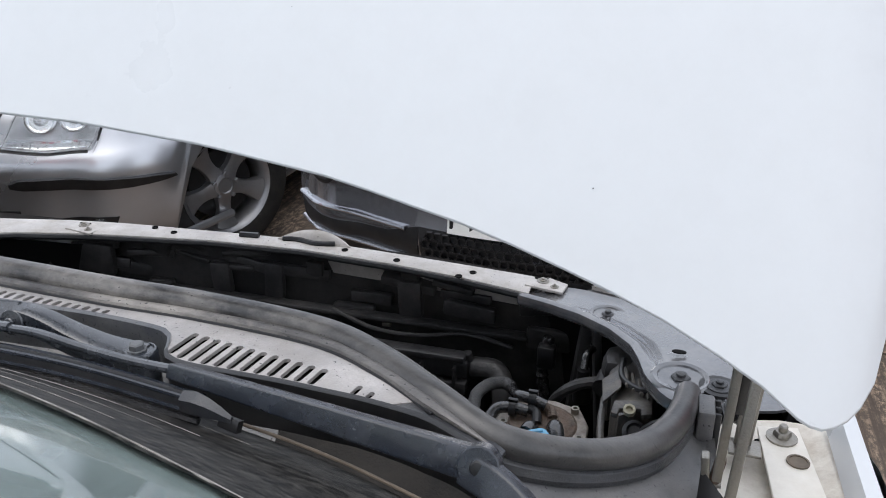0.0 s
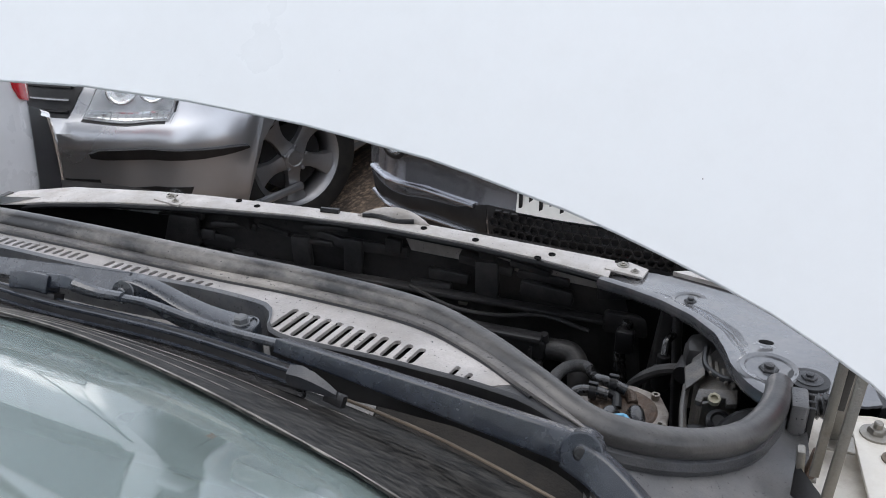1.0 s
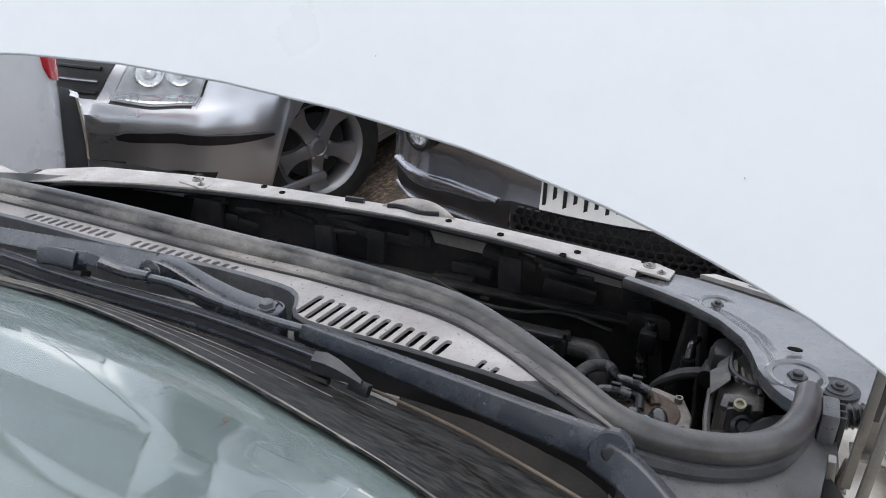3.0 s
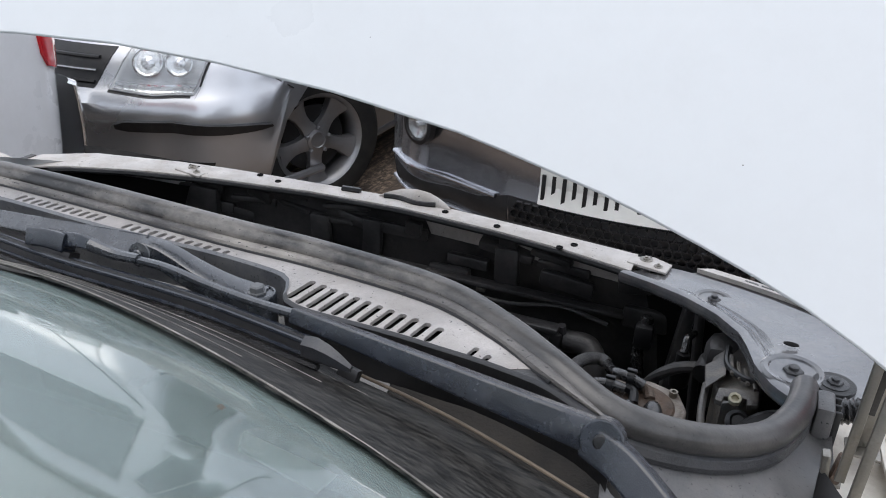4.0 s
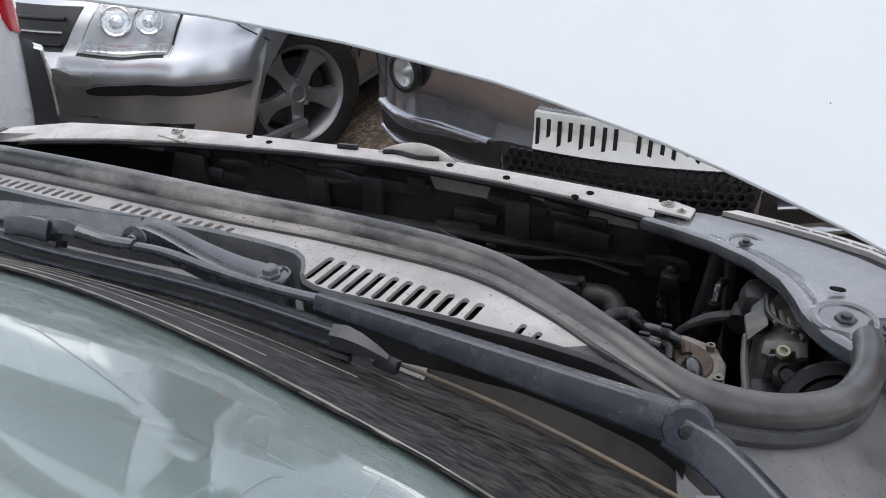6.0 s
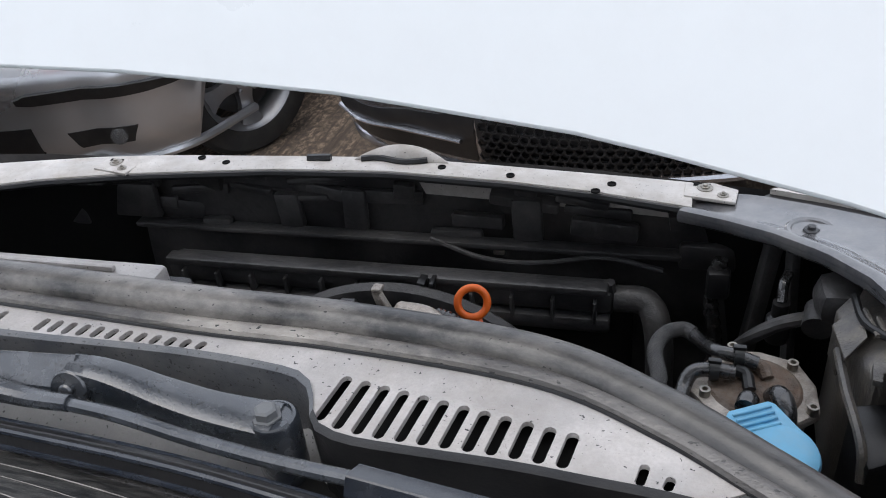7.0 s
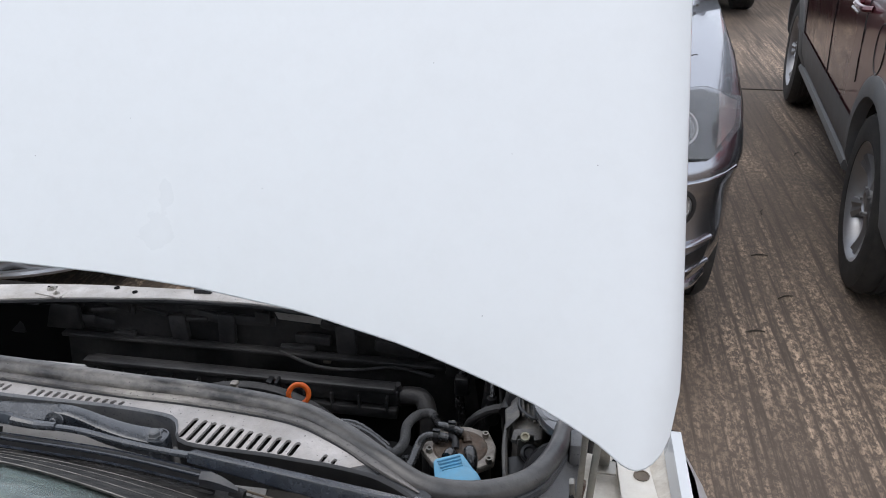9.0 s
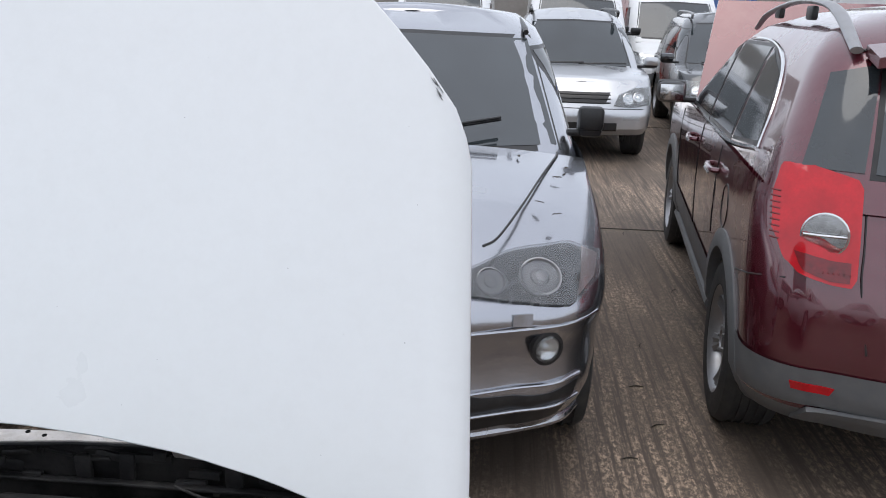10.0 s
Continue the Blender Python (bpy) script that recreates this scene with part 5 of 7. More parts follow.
for x, y, z, r in ((0.579, 0.708, 1.030, 0.010), (0.493, 0.895, 0.991, 0.008)):
    dish = part("dished_seat", lathe([(r * 3.0, 0.001), (r * 2.7, 0.0035), (r * 2.3, 0.0025), (r * 2.0, -0.001), (0.001, -0.001)], Matrix.Translation((x, y, z)), 32), SATIN, wing)
    bolt("bolt", (x, y, z - 0.001), dish, r * 0.95, 0.0038, PLASTIC)
dish = part("dished_seat", lathe([(0.019, 0.0), (0.019, 0.003), (0.001, 0.0035)], Matrix.Translation((0.615, 0.702, 1.029)), 28), BLACK, wing)
bolt("bolt", (0.615, 0.702, 1.032), dish, 0.0075, 0.003, PLASTIC)
part("slot_hole", lathe([(0.0075, 0), (0.0075, 0.0012), (0.001, 0.0013)], Matrix.Translation((0.577, 0.775, 1.0215)) @ Matrix.Diagonal((1, 0.5, 1, 1)), 18), BAY, wing)
# pale headlamp rim strip beyond the dark panel
part("wing_gap", slab([[(x + 0.014 * u, y + 0.011 * u, z - 0.004) for u in (0, 1)] for x, y, z in along(out[1:], 24)], 0.012, (0, 0, -1)), BLACK, car)
part("headlamp_rim", slab([[(x + 0.0135 + 0.018 * u, y + 0.0105 + 0.015 * u, z + 0.002 - 0.003 * u) for u in (0, 0.5, 1)] for x, y, z in along(out[1:], 24)], 0.012, (0, 0, -1)), SLAM, car, "dusty clear rim of the headlamp with moulded lettering")
mk = bmesh.new()
for i, (x, y, z) in enumerate(along(out[2:7], 46)):
    if i % 5 != 4:
        add_box(mk, (x + 0.021, y + 0.017, z + 0.0012), (0.0022, 0.0055, 0.0008), 0, pose(0, 0, 0, 0, 0, 40))
part("moulded_marks", mk, CLAD, car, smooth=0)

# gutter beside the bay, hinge and strut
gut = part("wing_gutter", slab([[(0.600 + 0.022 * i, 0.66 - 0.054 * j, 1.035 + 0.004 * (i > 2) - 0.002 * abs(j - 4) + (0.012 if i == 5 else 0)) for i in range(6)] for j in range(12)], 0.004, (0, 0, -1)), CREAM, car, "cream primer gutter with dirt")
part("gutter_plate", polyplate([(0.643, 0.625, 1.045), (0.677, 0.632, 1.045), (0.695, 0.50, 1.045), (0.655, 0.46, 1.045)], 0.004, bevel=0.001), CREAM2, gut)
bolt("bolt", (0.662, 0.612, 1.045), gut, 0.0075, 0.006, STEEL)
part("drain_hole", lathe([(0.009, 0), (0.009, 0.0015), (0.007, 0.0018), (0.007, 0.001), (0.001, 0.001)], Matrix.Translation((0.672, 0.581, 1.0452)), 18), EDGE, gut)
part("drain_hole", lathe([(0.007, 0), (0.007, 0.0015), (0.001, 0.0016)], Matrix.Translation((0.646, 0.603, 1.0412)), 18), BAY, gut)
part("wing_edge", slab([[(0.700 + 0.006 * t + 0.03 * (0.62 - y), y, 1.045 + 0.022 * t) for t in (0, 0.5, 1)] for y in np.linspace(0.64, 0.20, 14)], 0.012, (1, 0, 0)), WHITE, car, "white wing edge")
def flat_bar(a, b, w, t, lift=(0, -1, 0)):
    """A straight flat bar from a to b with slightly softened edges."""
    a, b = Vector(a), Vector(b)
    d = (b - a).normalized()
    side = d.cross(Vector(lift)).normalized()
    up = side.cross(d).normalized()
    m = Matrix((side, d, up)).transposed().to_4x4()
    return add_box(bmesh.new(), (a + b) / 2, (w, (b - a).length, t), 0.0007, m)


hinge = part("bonnet_hinge", flat_bar((0.6035, 0.472, 1.212), (0.6005, 0.470, 1.098), 0.0062, 0.004), STEEL, car, "bare dirty steel bonnet hinge")
part("hinge_arm", flat_bar((0.6165, 0.474, 1.200), (0.6075, 0.455, 1.060), 0.0070, 0.004), STEEL, hinge)
part("hinge_arm", flat_bar((0.6120, 0.492, 1.205), (0.6105, 0.500, 1.135), 0.0080, 0.003), BLACK, hinge)
part("hinge_bracket", flat_bar((0.6280, 0.560, 1.150), (0.6290, 0.590, 1.048), 0.0140, 0.003), STEEL, hinge)
part("bracket_foot", box((0.631, 0.588, 1.046), (0.026, 0.022, 0.003), 0.001), STEEL, hinge)
lever = part("safety_lever", box((0.6030, 0.500, 1.082), (0.007, 0.010, 0.030), 0.0015, pose(0, 0, 0, 0, 8, 0)), RUSTY, hinge)
part("lever_block", box((0.5950, 0.500, 1.084), (0.006, 0.010, 0.026), 0.0015, pose(0, 0, 0, 0, -6, 0)), STEEL, lever)
part("lever_pin", tube([(0.592, 0.497, 1.074), (0.607, 0.497, 1.074)], 0.0025, n=2, ring=10), STEEL, lever)
part("gutter_rib", tube([(0.612, 0.490, 1.042), (0.632, 0.484, 1.043), (0.652, 0.478, 1.044)], 0.0035, ring=8), CREAM, gut)
part("cable_sleeve", tube([(0.59, 0.625, 1.04), (0.607, 0.622, 1.052), (0.63, 0.625, 1.058)], 0.0105, n=10, ring=14, ribs=1, depth=0.1), RUBBER, car, "black corrugated cable sleeve")
part("hinge_guard", polyplate([(0.592, 0.50, 1.085), (0.618, 0.465, 1.075), (0.612, 0.455, 1.06), (0.590, 0.475, 1.06)], 0.006, bevel=0.001), BLACK, car)

# cowl panel with slots, its seal, and the trough in front of the glass
lip = [(-0.64, 0.36), (-0.50, 0.42), (-0.30, 0.463), (-0.144, 0.469), (-0.003, 0.463), (0.112, 0.4635), (0.175, 0.4585), (0.190, 0.4525), (0.197, 0.446), (0.202, 0.433), (0.210, 0.4225), (0.224, 0.418), (0.245, 0.4165), (0.302, 0.4155), (0.335, 0.413), (0.371, 0.410), (0.415, 0.402), (0.448, 0.391), (0.464, 0.378)]
back = [(-0.64, 0.42), (-0.5, 0.47), (-0.30, 0.506), (-0.189, 0.512), (-0.043, 0.508), (0.111, 0.499), (0.20, 0.497), (0.304, 0.486), (0.365, 0.460), (0.415, 0.428), (0.455, 0.412), (0.470, 0.411)]
LX, LY = zip(*lip)
BX, BY = zip(*back)


def cowl_z(x, y):
    return 1.158 - 0.10 * max(0, x - 0.40) ** 1.5 - 0.35 * max(0, x - 0.41) ** 1.2 - 0.05 * max(0, -x - 0.3)


smooth_lip = [tuple(p)[:2] for p in smooth_path([(x, y, 0) for x, y in lip], 5)]
slots = [(0.2095 + 0.01055 * i, 0.0060, 0.4605 - 0.0018 * i, float(np.interp(0.2095 + 0.01055 * i, LX, LY)) + 0.0055) for i in range(12)]
slots += [(0.358, 0.0045, 0.4275, 0.4155), (0.369, 0.0045, 0.4225, 0.4145)]
slots += [(0.016 + 0.0096 * i, 0.0052, 0.4805 - 0.0005 * i, 0.4690 - 0.0001 * i) for i in range(12)]
slots += [(-0.112 + 0.0096 * i, 0.0052, 0.4865 - 0.0003 * i, 0.4745 - 0.0003 * i) for i in range(11)]
bm = bmesh.new()


def loop(pts):
    vs = [bm.verts.new((x, y, cowl_z(x, y))) for x, y in pts]
    return [bm.edges.new((p, q)) for p, q in zip(vs, vs[1:] + vs[:1])]


rim = [tuple(p) for p in along([(x, y) for x, y in smooth_lip if x < 0.383], 140)] + [tuple(p) for p in along([q for q in back if q[0] < 0.42], 64)][::-1]
ring_edges = loop(rim)
for x, w, hi, lo in slots:
    r = w / 2
    lean = 0.12 * (hi - lo)
    arc = [(x + lean / 2 + r * math.cos(t), hi - r + r * math.sin(t)) for t in np.linspace(0, math.pi, 7)] + [(x - lean / 2 + r * math.cos(t), lo + r + r * math.sin(t)) for t in np.linspace(math.pi, 2 * math.pi, 7)]
    ring_edges += loop(arc)
bmesh.ops.triangle_fill(bm, use_beauty=True, edges=ring_edges)
for fc in bm.faces:
    fc.normal_update()
    if fc.normal.z < 0:
        fc.normal_flip()
cowl = part("cowl_panel", bm, COWLP, car, "weathered grey plastic cowl with air slots", smooth=0, turn=False)
# dark block added under the slots to make them show black
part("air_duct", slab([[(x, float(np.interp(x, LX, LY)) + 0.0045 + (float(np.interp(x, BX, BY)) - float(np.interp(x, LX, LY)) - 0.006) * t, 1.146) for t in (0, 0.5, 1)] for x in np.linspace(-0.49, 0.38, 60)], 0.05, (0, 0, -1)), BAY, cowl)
sol = cowl.modifiers.new("thickness", "SOLIDIFY")
sol.thickness, sol.offset = 0.003, -1
side_a, side_b2 = along([(0.3835, 0.4095), (0.415, 0.402), (0.448, 0.391), (0.462, 0.381)], 12), along([(0.4155, 0.428), (0.44, 0.416), (0.455, 0.408), (0.466, 0.402)], 12)
part("cowl_side", slab([[(a[0] + (b[0] - a[0]) * t, a[1] + (b[1] - a[1]) * t, cowl_z(a[0] + (b[0] - a[0]) * t, 0) - 0.0005) for t in np.linspace(0, 1, 5)] for a, b in zip(side_a, side_b2)], 0.003, (0, 0, -1)), PLASTIC, cowl)
# wall under the lip, trough floor; each in two tones, darker to the right
lp = along(smooth_lip, 110)
wall_rows = [[(x, y, cowl_z(x, y) + 0.0015), (x, y - 0.002, cowl_z(x, y) + 0.0012), (x, y - 0.0028, cowl_z(x, y) - 0.002), (x, y - 0.001, cowl_z(x, y) - 0.03), (x, y - 0.003, cowl_z(x, y) - 0.055)] for x, y in lp]
cut = next(i for i, (x, y) in enumerate(lp) if x > 0.2)
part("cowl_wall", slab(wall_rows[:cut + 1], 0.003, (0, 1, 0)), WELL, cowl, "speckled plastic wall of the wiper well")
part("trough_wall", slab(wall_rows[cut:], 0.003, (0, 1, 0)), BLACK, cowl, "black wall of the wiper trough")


def screen_base(x):
    return 0.400 - 0.38 * (x - CX) ** 2


# one floor: mid grey up to x 0.30, near black beyond
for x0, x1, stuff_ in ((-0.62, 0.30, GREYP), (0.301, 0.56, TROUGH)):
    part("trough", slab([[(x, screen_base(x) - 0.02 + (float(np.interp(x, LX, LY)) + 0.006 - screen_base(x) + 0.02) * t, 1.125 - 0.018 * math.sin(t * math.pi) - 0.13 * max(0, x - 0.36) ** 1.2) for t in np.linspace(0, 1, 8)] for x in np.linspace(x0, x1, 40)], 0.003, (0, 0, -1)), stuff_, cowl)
part("glass_edge_strip", tube([(x, screen_base(x) + 0.003, 1.148 - 0.10 * max(0, x - 0.36) ** 1.2) for x in np.linspace(0.29, 0.60, 12)], 0.0012, n=2, ring=8), EDGE, cowl, "tan edge strip along the glass")
# ridge behind the slots, then the tubular seal
part("cowl_ridge", tube([(x, y - 0.012, cowl_z(x, y) + 0.001) for x, y in back[1:-1]], [0.0055] * 8 + [0.001], ring=10, flat=0.8), SLAM2, cowl)
part("ridge_groove", tube([(x, y - 0.0185, cowl_z(x, y) + 0.0006) for x, y in back[1:-2]], 0.0012, ring=6), BLACK, cowl)
spath = [(-0.62, 0.44, 1.10), (-0.50, 0.487, 1.135), (-0.35, 0.511, 1.154), (-0.189, 0.515, 1.160), (-0.043, 0.510, 1.162), (0.111, 0.501, 1.162), (0.20, 0.499, 1.161), (0.304, 0.487, 1.160), (0.365, 0.461, 1.158), (0.413, 0.430, 1.156), (0.453, 0.416, 1.144), (0.489, 0.428, 1.130), (0.524, 0.455, 1.115), (0.553, 0.492, 1.102), (0.571, 0.54, 1.090), (0.580, 0.590, 1.077), (0.583, 0.625, 1.067)]
part("bonnet_seal", tube(spath, 0.0112, n=8, ring=16), SEAL, car, "round grey-black rubber bonnet seal")
part("seal_flange", tube([(x, y - 0.004, z - 0.013) for x, y, z in spath], 0.0105, n=6, ring=10, flat=0.8), PLASTIC, car)
part("seal_clip", slab([[(0.43 + 0.1 * t, 0.407 + 0.045 * t * t, 1.135 - 0.018 * t - 0.02 * u) for t in np.linspace(0, 1, 8)] for u in (0, 1)], 0.004, (0, 1, 0)), PLASTIC, car)
# moulded end piece of the cowl at the right
inner_e = along([(0.455, 0.404, 1.127), (0.489, 0.418, 1.113), (0.524, 0.445, 1.098), (0.554, 0.482, 1.085), (0.574, 0.535, 1.073), (0.586, 0.59, 1.060)], 20)
outer_e = along([(0.465, 0.352, 1.112), (0.52, 0.342, 1.099), (0.578, 0.372, 1.085), (0.604, 0.44, 1.072), (0.606, 0.52, 1.064), (0.606, 0.595, 1.056)], 20)
part("cowl_end", slab([[Vector(p) * (1 - t) + Vector(q) * t + Vector((0, 0, -0.006 * math.sin(t * math.pi))) for t in np.linspace(0, 1, 6)] for p, q in zip(inner_e, outer_e)], 0.03, (0, 0, -1)), ENDP, car, "moulded grey plastic cowl end")
part("cowl_post", box((0.597, 0.590, 1.045), (0.014, 0.03, 0.075), 0.003), ENDP, car)
for k in range(3):
    part("post_rib", box((0.606, 0.580 + 0.010 * k, 1.045), (0.006, 0.003, 0.07), 0.001), BLACK, car)
part("cowl_flap", polyplate([(0.47, 0.352, 1.128), (0.545, 0.40, 1.105), (0.56, 0.36, 1.10), (0.50, 0.315, 1.12)], 0.004, bevel=0.001), GREYP, car)

# windscreen: laminated glass, dusty black border at its foot
SLOPE = math.tan(radians(34.2))


def screen(x, d, off=0.0):
    """Point d metres back from the foot of the glass."""
    b = screen_base(x)
    return (x * (1 - 0.10 * d), b - d, 1.146 - 0.10 * max(0, x - 0.36) ** 1.2 + d * SLOPE - 0.10 * d * d - 0.20 * (x - CX) ** 2 * d / (d + 0.06) + off)


gl = part("windscreen", slab([[screen(x, d, -0.006) for x in np.linspace(-0.62, 0.66, 40)] for d in np.linspace(0.0, 0.86, 18)], 0.005, (0, -0.5, -0.85)), GLASS, car, "clear windscreen glass mirroring the cars ahead", smooth=60)
part("border_band", slab([[screen(x, d * float(np.interp(x, [0.0, 0.1, 0.2, 0.3, 0.4], [0.058, 0.068, 0.084, 0.096, 0.096])), 0.0) for x in np.linspace(-0.62, 0.64, 60)] for d in np.linspace(0.0, 1, 9)], 0.0015, (0, -0.5, -0.85)), FRIT, gl, "dusty black border of the glass")
for d0, r0 in ((0.012, 0.00015), (0.024, 0.0003), (0.033, 0.00015), (0.044, 0.0003), (0.0575, 0.0007)):
    part("dust_line", tube([Vector(screen(x, d0 / 0.058 * float(np.interp(x, [0.0, 0.1, 0.2, 0.3, 0.4], [0.058, 0.068, 0.084, 0.096, 0.096])), 0.0001)) for x in np.linspace(-0.6, 0.6 if d0 > 0.05 else 0.34 - 2 * d0, 18)], r0, n=3, ring=5), DUSTL, gl)
for sx in (-1, 1):
    part("windscreen_pillar", tube([Vector(screen(CX + sx * 0.655, d, 0.0)) for d in (0.0, 0.3, 0.6, 0.86)], 0.035, ring=10), WHITE, car)
# roof and rear cabin
cab = Skin([(1.06, -0.15, -2.95, 0.70), (1.3, -0.30, -2.9, 0.665), (1.5, -0.44, -2.85, 0.62), (1.60, -0.50, -2.8, 0.585), (1.66, -0.62, -2.7, 0.48)], 0.08, 0.05, 0.12, 0.14)
bm = shell(cab, lambda y: 1.06, lambda y: 1.66, 9, 0.04)
bmesh.ops.delete(bm, geom=[f for f in bm.faces if f.calc_center_median().y > -0.52 and f.calc_center_median().z < 1.6], context="FACES")
bmesh.ops.translate(bm, verts=bm.verts, vec=(CX, 0, 0))
part("cabin", bm, WHITE, car)
for s in (-1, 1):
    for low, top in (([(-0.62, 1.12), (-1.35, 1.12)], [(-0.75, 1.50), (-1.35, 1.52)]), ([(-1.45, 1.12), (-2.4, 1.12)], [(-1.45, 1.52), (-2.3, 1.5)])):
        b2 = patch(lambda y, z, s=s: cab.side(y, z, s), low, top, off=0.004, thick=0.008)
        bmesh.ops.translate(b2, verts=b2.verts, vec=(CX, 0, 0))
        part("side_window", b2, GLASS, car)
# cabin inside: dashboard, vents, floor, seats
dash = part("dashboard", slab([[(x, 0.34 - 0.62 * t, 1.075 + 0.05 * math.sin(t * 2.6) - 0.10 * (t > 0.8)) for t in np.linspace(0, 1, 12)] for x in np.linspace(-0.6, 0.66, 20)], 0.05, (0, 0, -1)), TRIM, car, "dark dashboard top")
for i in range(16):
    part("demister_slat", box((0.30 + 0.011 * i, 0.262 - 0.004 * i, 1.124), (0.005, 0.03, 0.006), 0.001, pose(0, 0, 0, 0, 0, -20)), CLAD, dash)
paper = part("paper_slip", polyplate([(0.229, 0.335, 1.106), (0.304, 0.324, 1.106), (0.302, 0.304, 1.108), (0.236, 0.318, 1.108)], 0.002), PLATE, None, smooth=0)
tagged(paper, "plain white paper slip lying on the dashboard", "paper")
part("bulkhead", box((CX, 0.33, 0.72), (1.3, 0.04, 0.68), 0.01), BAY, car)
part("cabin_floor", box((CX, -1.3, 0.36), (1.32, 3.0, 0.06), 0.01), SEAT, car)
for sx in (-0.35, 0.35):
    seat = part("seat_cushion", box((CX + sx, -0.95, 0.62), (0.5, 0.52, 0.18), 0.06), SEAT, car)
    part("seat_back", box((CX + sx, -1.28, 0.98), (0.48, 0.14, 0.62), 0.06, pose(0, 0, 0, -14, 0, 0)), SEAT, seat)
    part("headrest", box((CX + sx, -1.37, 1.36), (0.26, 0.09, 0.16), 0.04), SEAT, seat)

# ---- wipers ----
wr = empty("wiper_arm_assembly", Matrix(), "black painted wiper arm and blade parked along the glass foot", "wiper", "windscreen wipers")


def bar(pts, w, h, lift=(0, 0, 1), end=0.0):
    """A pressed channel along a path: w wide, h high, rounded on top; end: radius share by which its last end rounds off."""
    path = smooth_path(pts, 8)
    last = len(path) - 1
    prof = [(-0.5, -0.5), (-0.5, 0.34), (-0.47, 0.46), (-0.40, 0.5), (0, 0.52), (0.40, 0.5), (0.47, 0.46), (0.5, 0.34), (0.5, -0.5)]
    rows_ = []
    for i, p in enumerate(path):
        d = (path[min(i + 1, last)] - path[max(i - 1, 0)]).normalized()
        side = d.cross(Vector(lift)).normalized()
        up = side.cross(d).normalized()
        ww = w[0] + (w[1] - w[0]) * i / last if isinstance(w, tuple) else w
        if end:
            ww *= math.sqrt(max(0.02, 1 - max(0, 1 - i / (last * end)) ** 2))
        rows_.append([p + side * ww * q + up * h * r for q, r in prof])
    b = bmesh.new()
    add_grid(b, rows_, closed=True)
    b.verts.ensure_lookup_table()
    n = len(prof)
    b.faces.new([b.verts[k] for k in range(n)])
    b.faces.new([b.verts[len(b.verts) - n + k] for k in range(n)][::-1])
    return b


tilt = (0, -0.90, 0.43)
part("arm", bar([(0.246, 0.3795, 1.1795), (0.317, 0.3698, 1.1772), (0.388, 0.360, 1.1745), (0.462, 0.350, 1.1715)], (0.010, 0.020), 0.012, tilt), WIPER, wr, smooth=18)
part("arm_head", bar([(0.455, 0.350, 1.1690), (0.476, 0.338, 1.1670), (0.505, 0.316, 1.158), (0.54, 0.290, 1.144)], (0.020, 0.021), 0.013, tilt), WIPER, wr, smooth=18)
axis_r = Matrix.Translation((0.4615, 0.350, 1.1715)) @ Vector(tilt).to_track_quat("Z", "Y").to_matrix().to_4x4()
part("pivot_knuckle", lathe([(0.0125, -0.007), (0.0125, 0.0055), (0.0115, 0.0068), (0.001, 0.007)], axis_r, 28), WIPER, wr)
part("pivot_pin", lathe([(0.0046, 0.006), (0.0046, 0.0082), (0.0036, 0.0092), (0.001, 0.0094)], axis_r, 16), BLACK, wr)
part("rod", tube([(0.252, 0.3795, 1.1800), (0.209, 0.385, 1.1775), (0.165, 0.391, 1.1775), (0.125, 0.397, 1.1790), (0.086, 0.405, 1.1735)], 0.0034, ring=10), FADED, wr)
part("rod_sleeve", tube([(0.094, 0.4035, 1.1755), (0.070, 0.4055, 1.1735), (0.046, 0.4055, 1.1765)], [0.0042, 0.0048, 0.0058], ring=10), FADED, wr)
part("adaptor_neck", bar([(0.050, 0.4055, 1.1760), (0.036, 0.406, 1.1775), (0.018, 0.407, 1.1745)], (0.009, 0.012), 0.007, tilt), WIPER, wr, smooth=18)
clip = part("blade_adaptor", bar([(0.022, 0.4065, 1.1715), (0.0, 0.4075, 1.1715), (-0.018, 0.408, 1.1690)], (0.0155, 0.0145), 0.014, tilt), WIPER, wr, smooth=18)
part("adaptor_skirt", bar([(0.030, 0.4020, 1.1640), (0.005, 0.4035, 1.1625), (-0.022, 0.4055, 1.1600)], 0.006, 0.010, tilt), BLACK, clip, smooth=18)
bline = [(-0.30, 0.426, 1.150), (-0.08, 0.407, 1.156), (0.02, 0.396, 1.1575), (0.16, 0.3805, 1.1655), (0.275, 0.3640, 1.1665)]
bl = part("blade_carrier", bar(bline, 0.014, 0.005, tilt), BLACK, wr, smooth=18)
part("blade_spine", tube([(x, y - 0.0005, z + 0.0042) for x, y, z in bline], 0.0019, ring=8), WIPER, bl)
part("blade_rail", tube([(x, y - 0.0045, z - 0.0025) for x, y, z in bline], 0.0014, ring=6), WIPER, bl)
part("blade_rail", tube([(x, y + 0.005, z + 0.005) for x, y, z in bline], 0.0014, ring=6), WIPER, bl)
part("blade_rubber", tube([(x, y - 0.006, z - 0.007) for x, y, z in bline], 0.0026, ring=6), RUBBER, bl)
# wedge-shaped end cap with a flat tongue
cap_rows = [[(x, y0 + dy * k, z0 + dz * k) for dy, dz in ((0.004, -0.006), (0.004, 0.002), (0.001, 0.0065), (-0.005, 0.0035), (-0.005, -0.004))] for x, y0, z0, k in ((0.262, 0.3640, 1.1690, 1.1), (0.272, 0.3628, 1.1700, 1.25), (0.282, 0.3615, 1.1690, 1.05), (0.291, 0.3602, 1.1670, 0.75), (0.299, 0.3592, 1.1645, 0.4))]
cbm = add_grid(bmesh.new(), cap_rows, closed=True)
cbm.verts.ensure_lookup_table()
cbm.faces.new([cbm.verts[k] for k in range(5)])
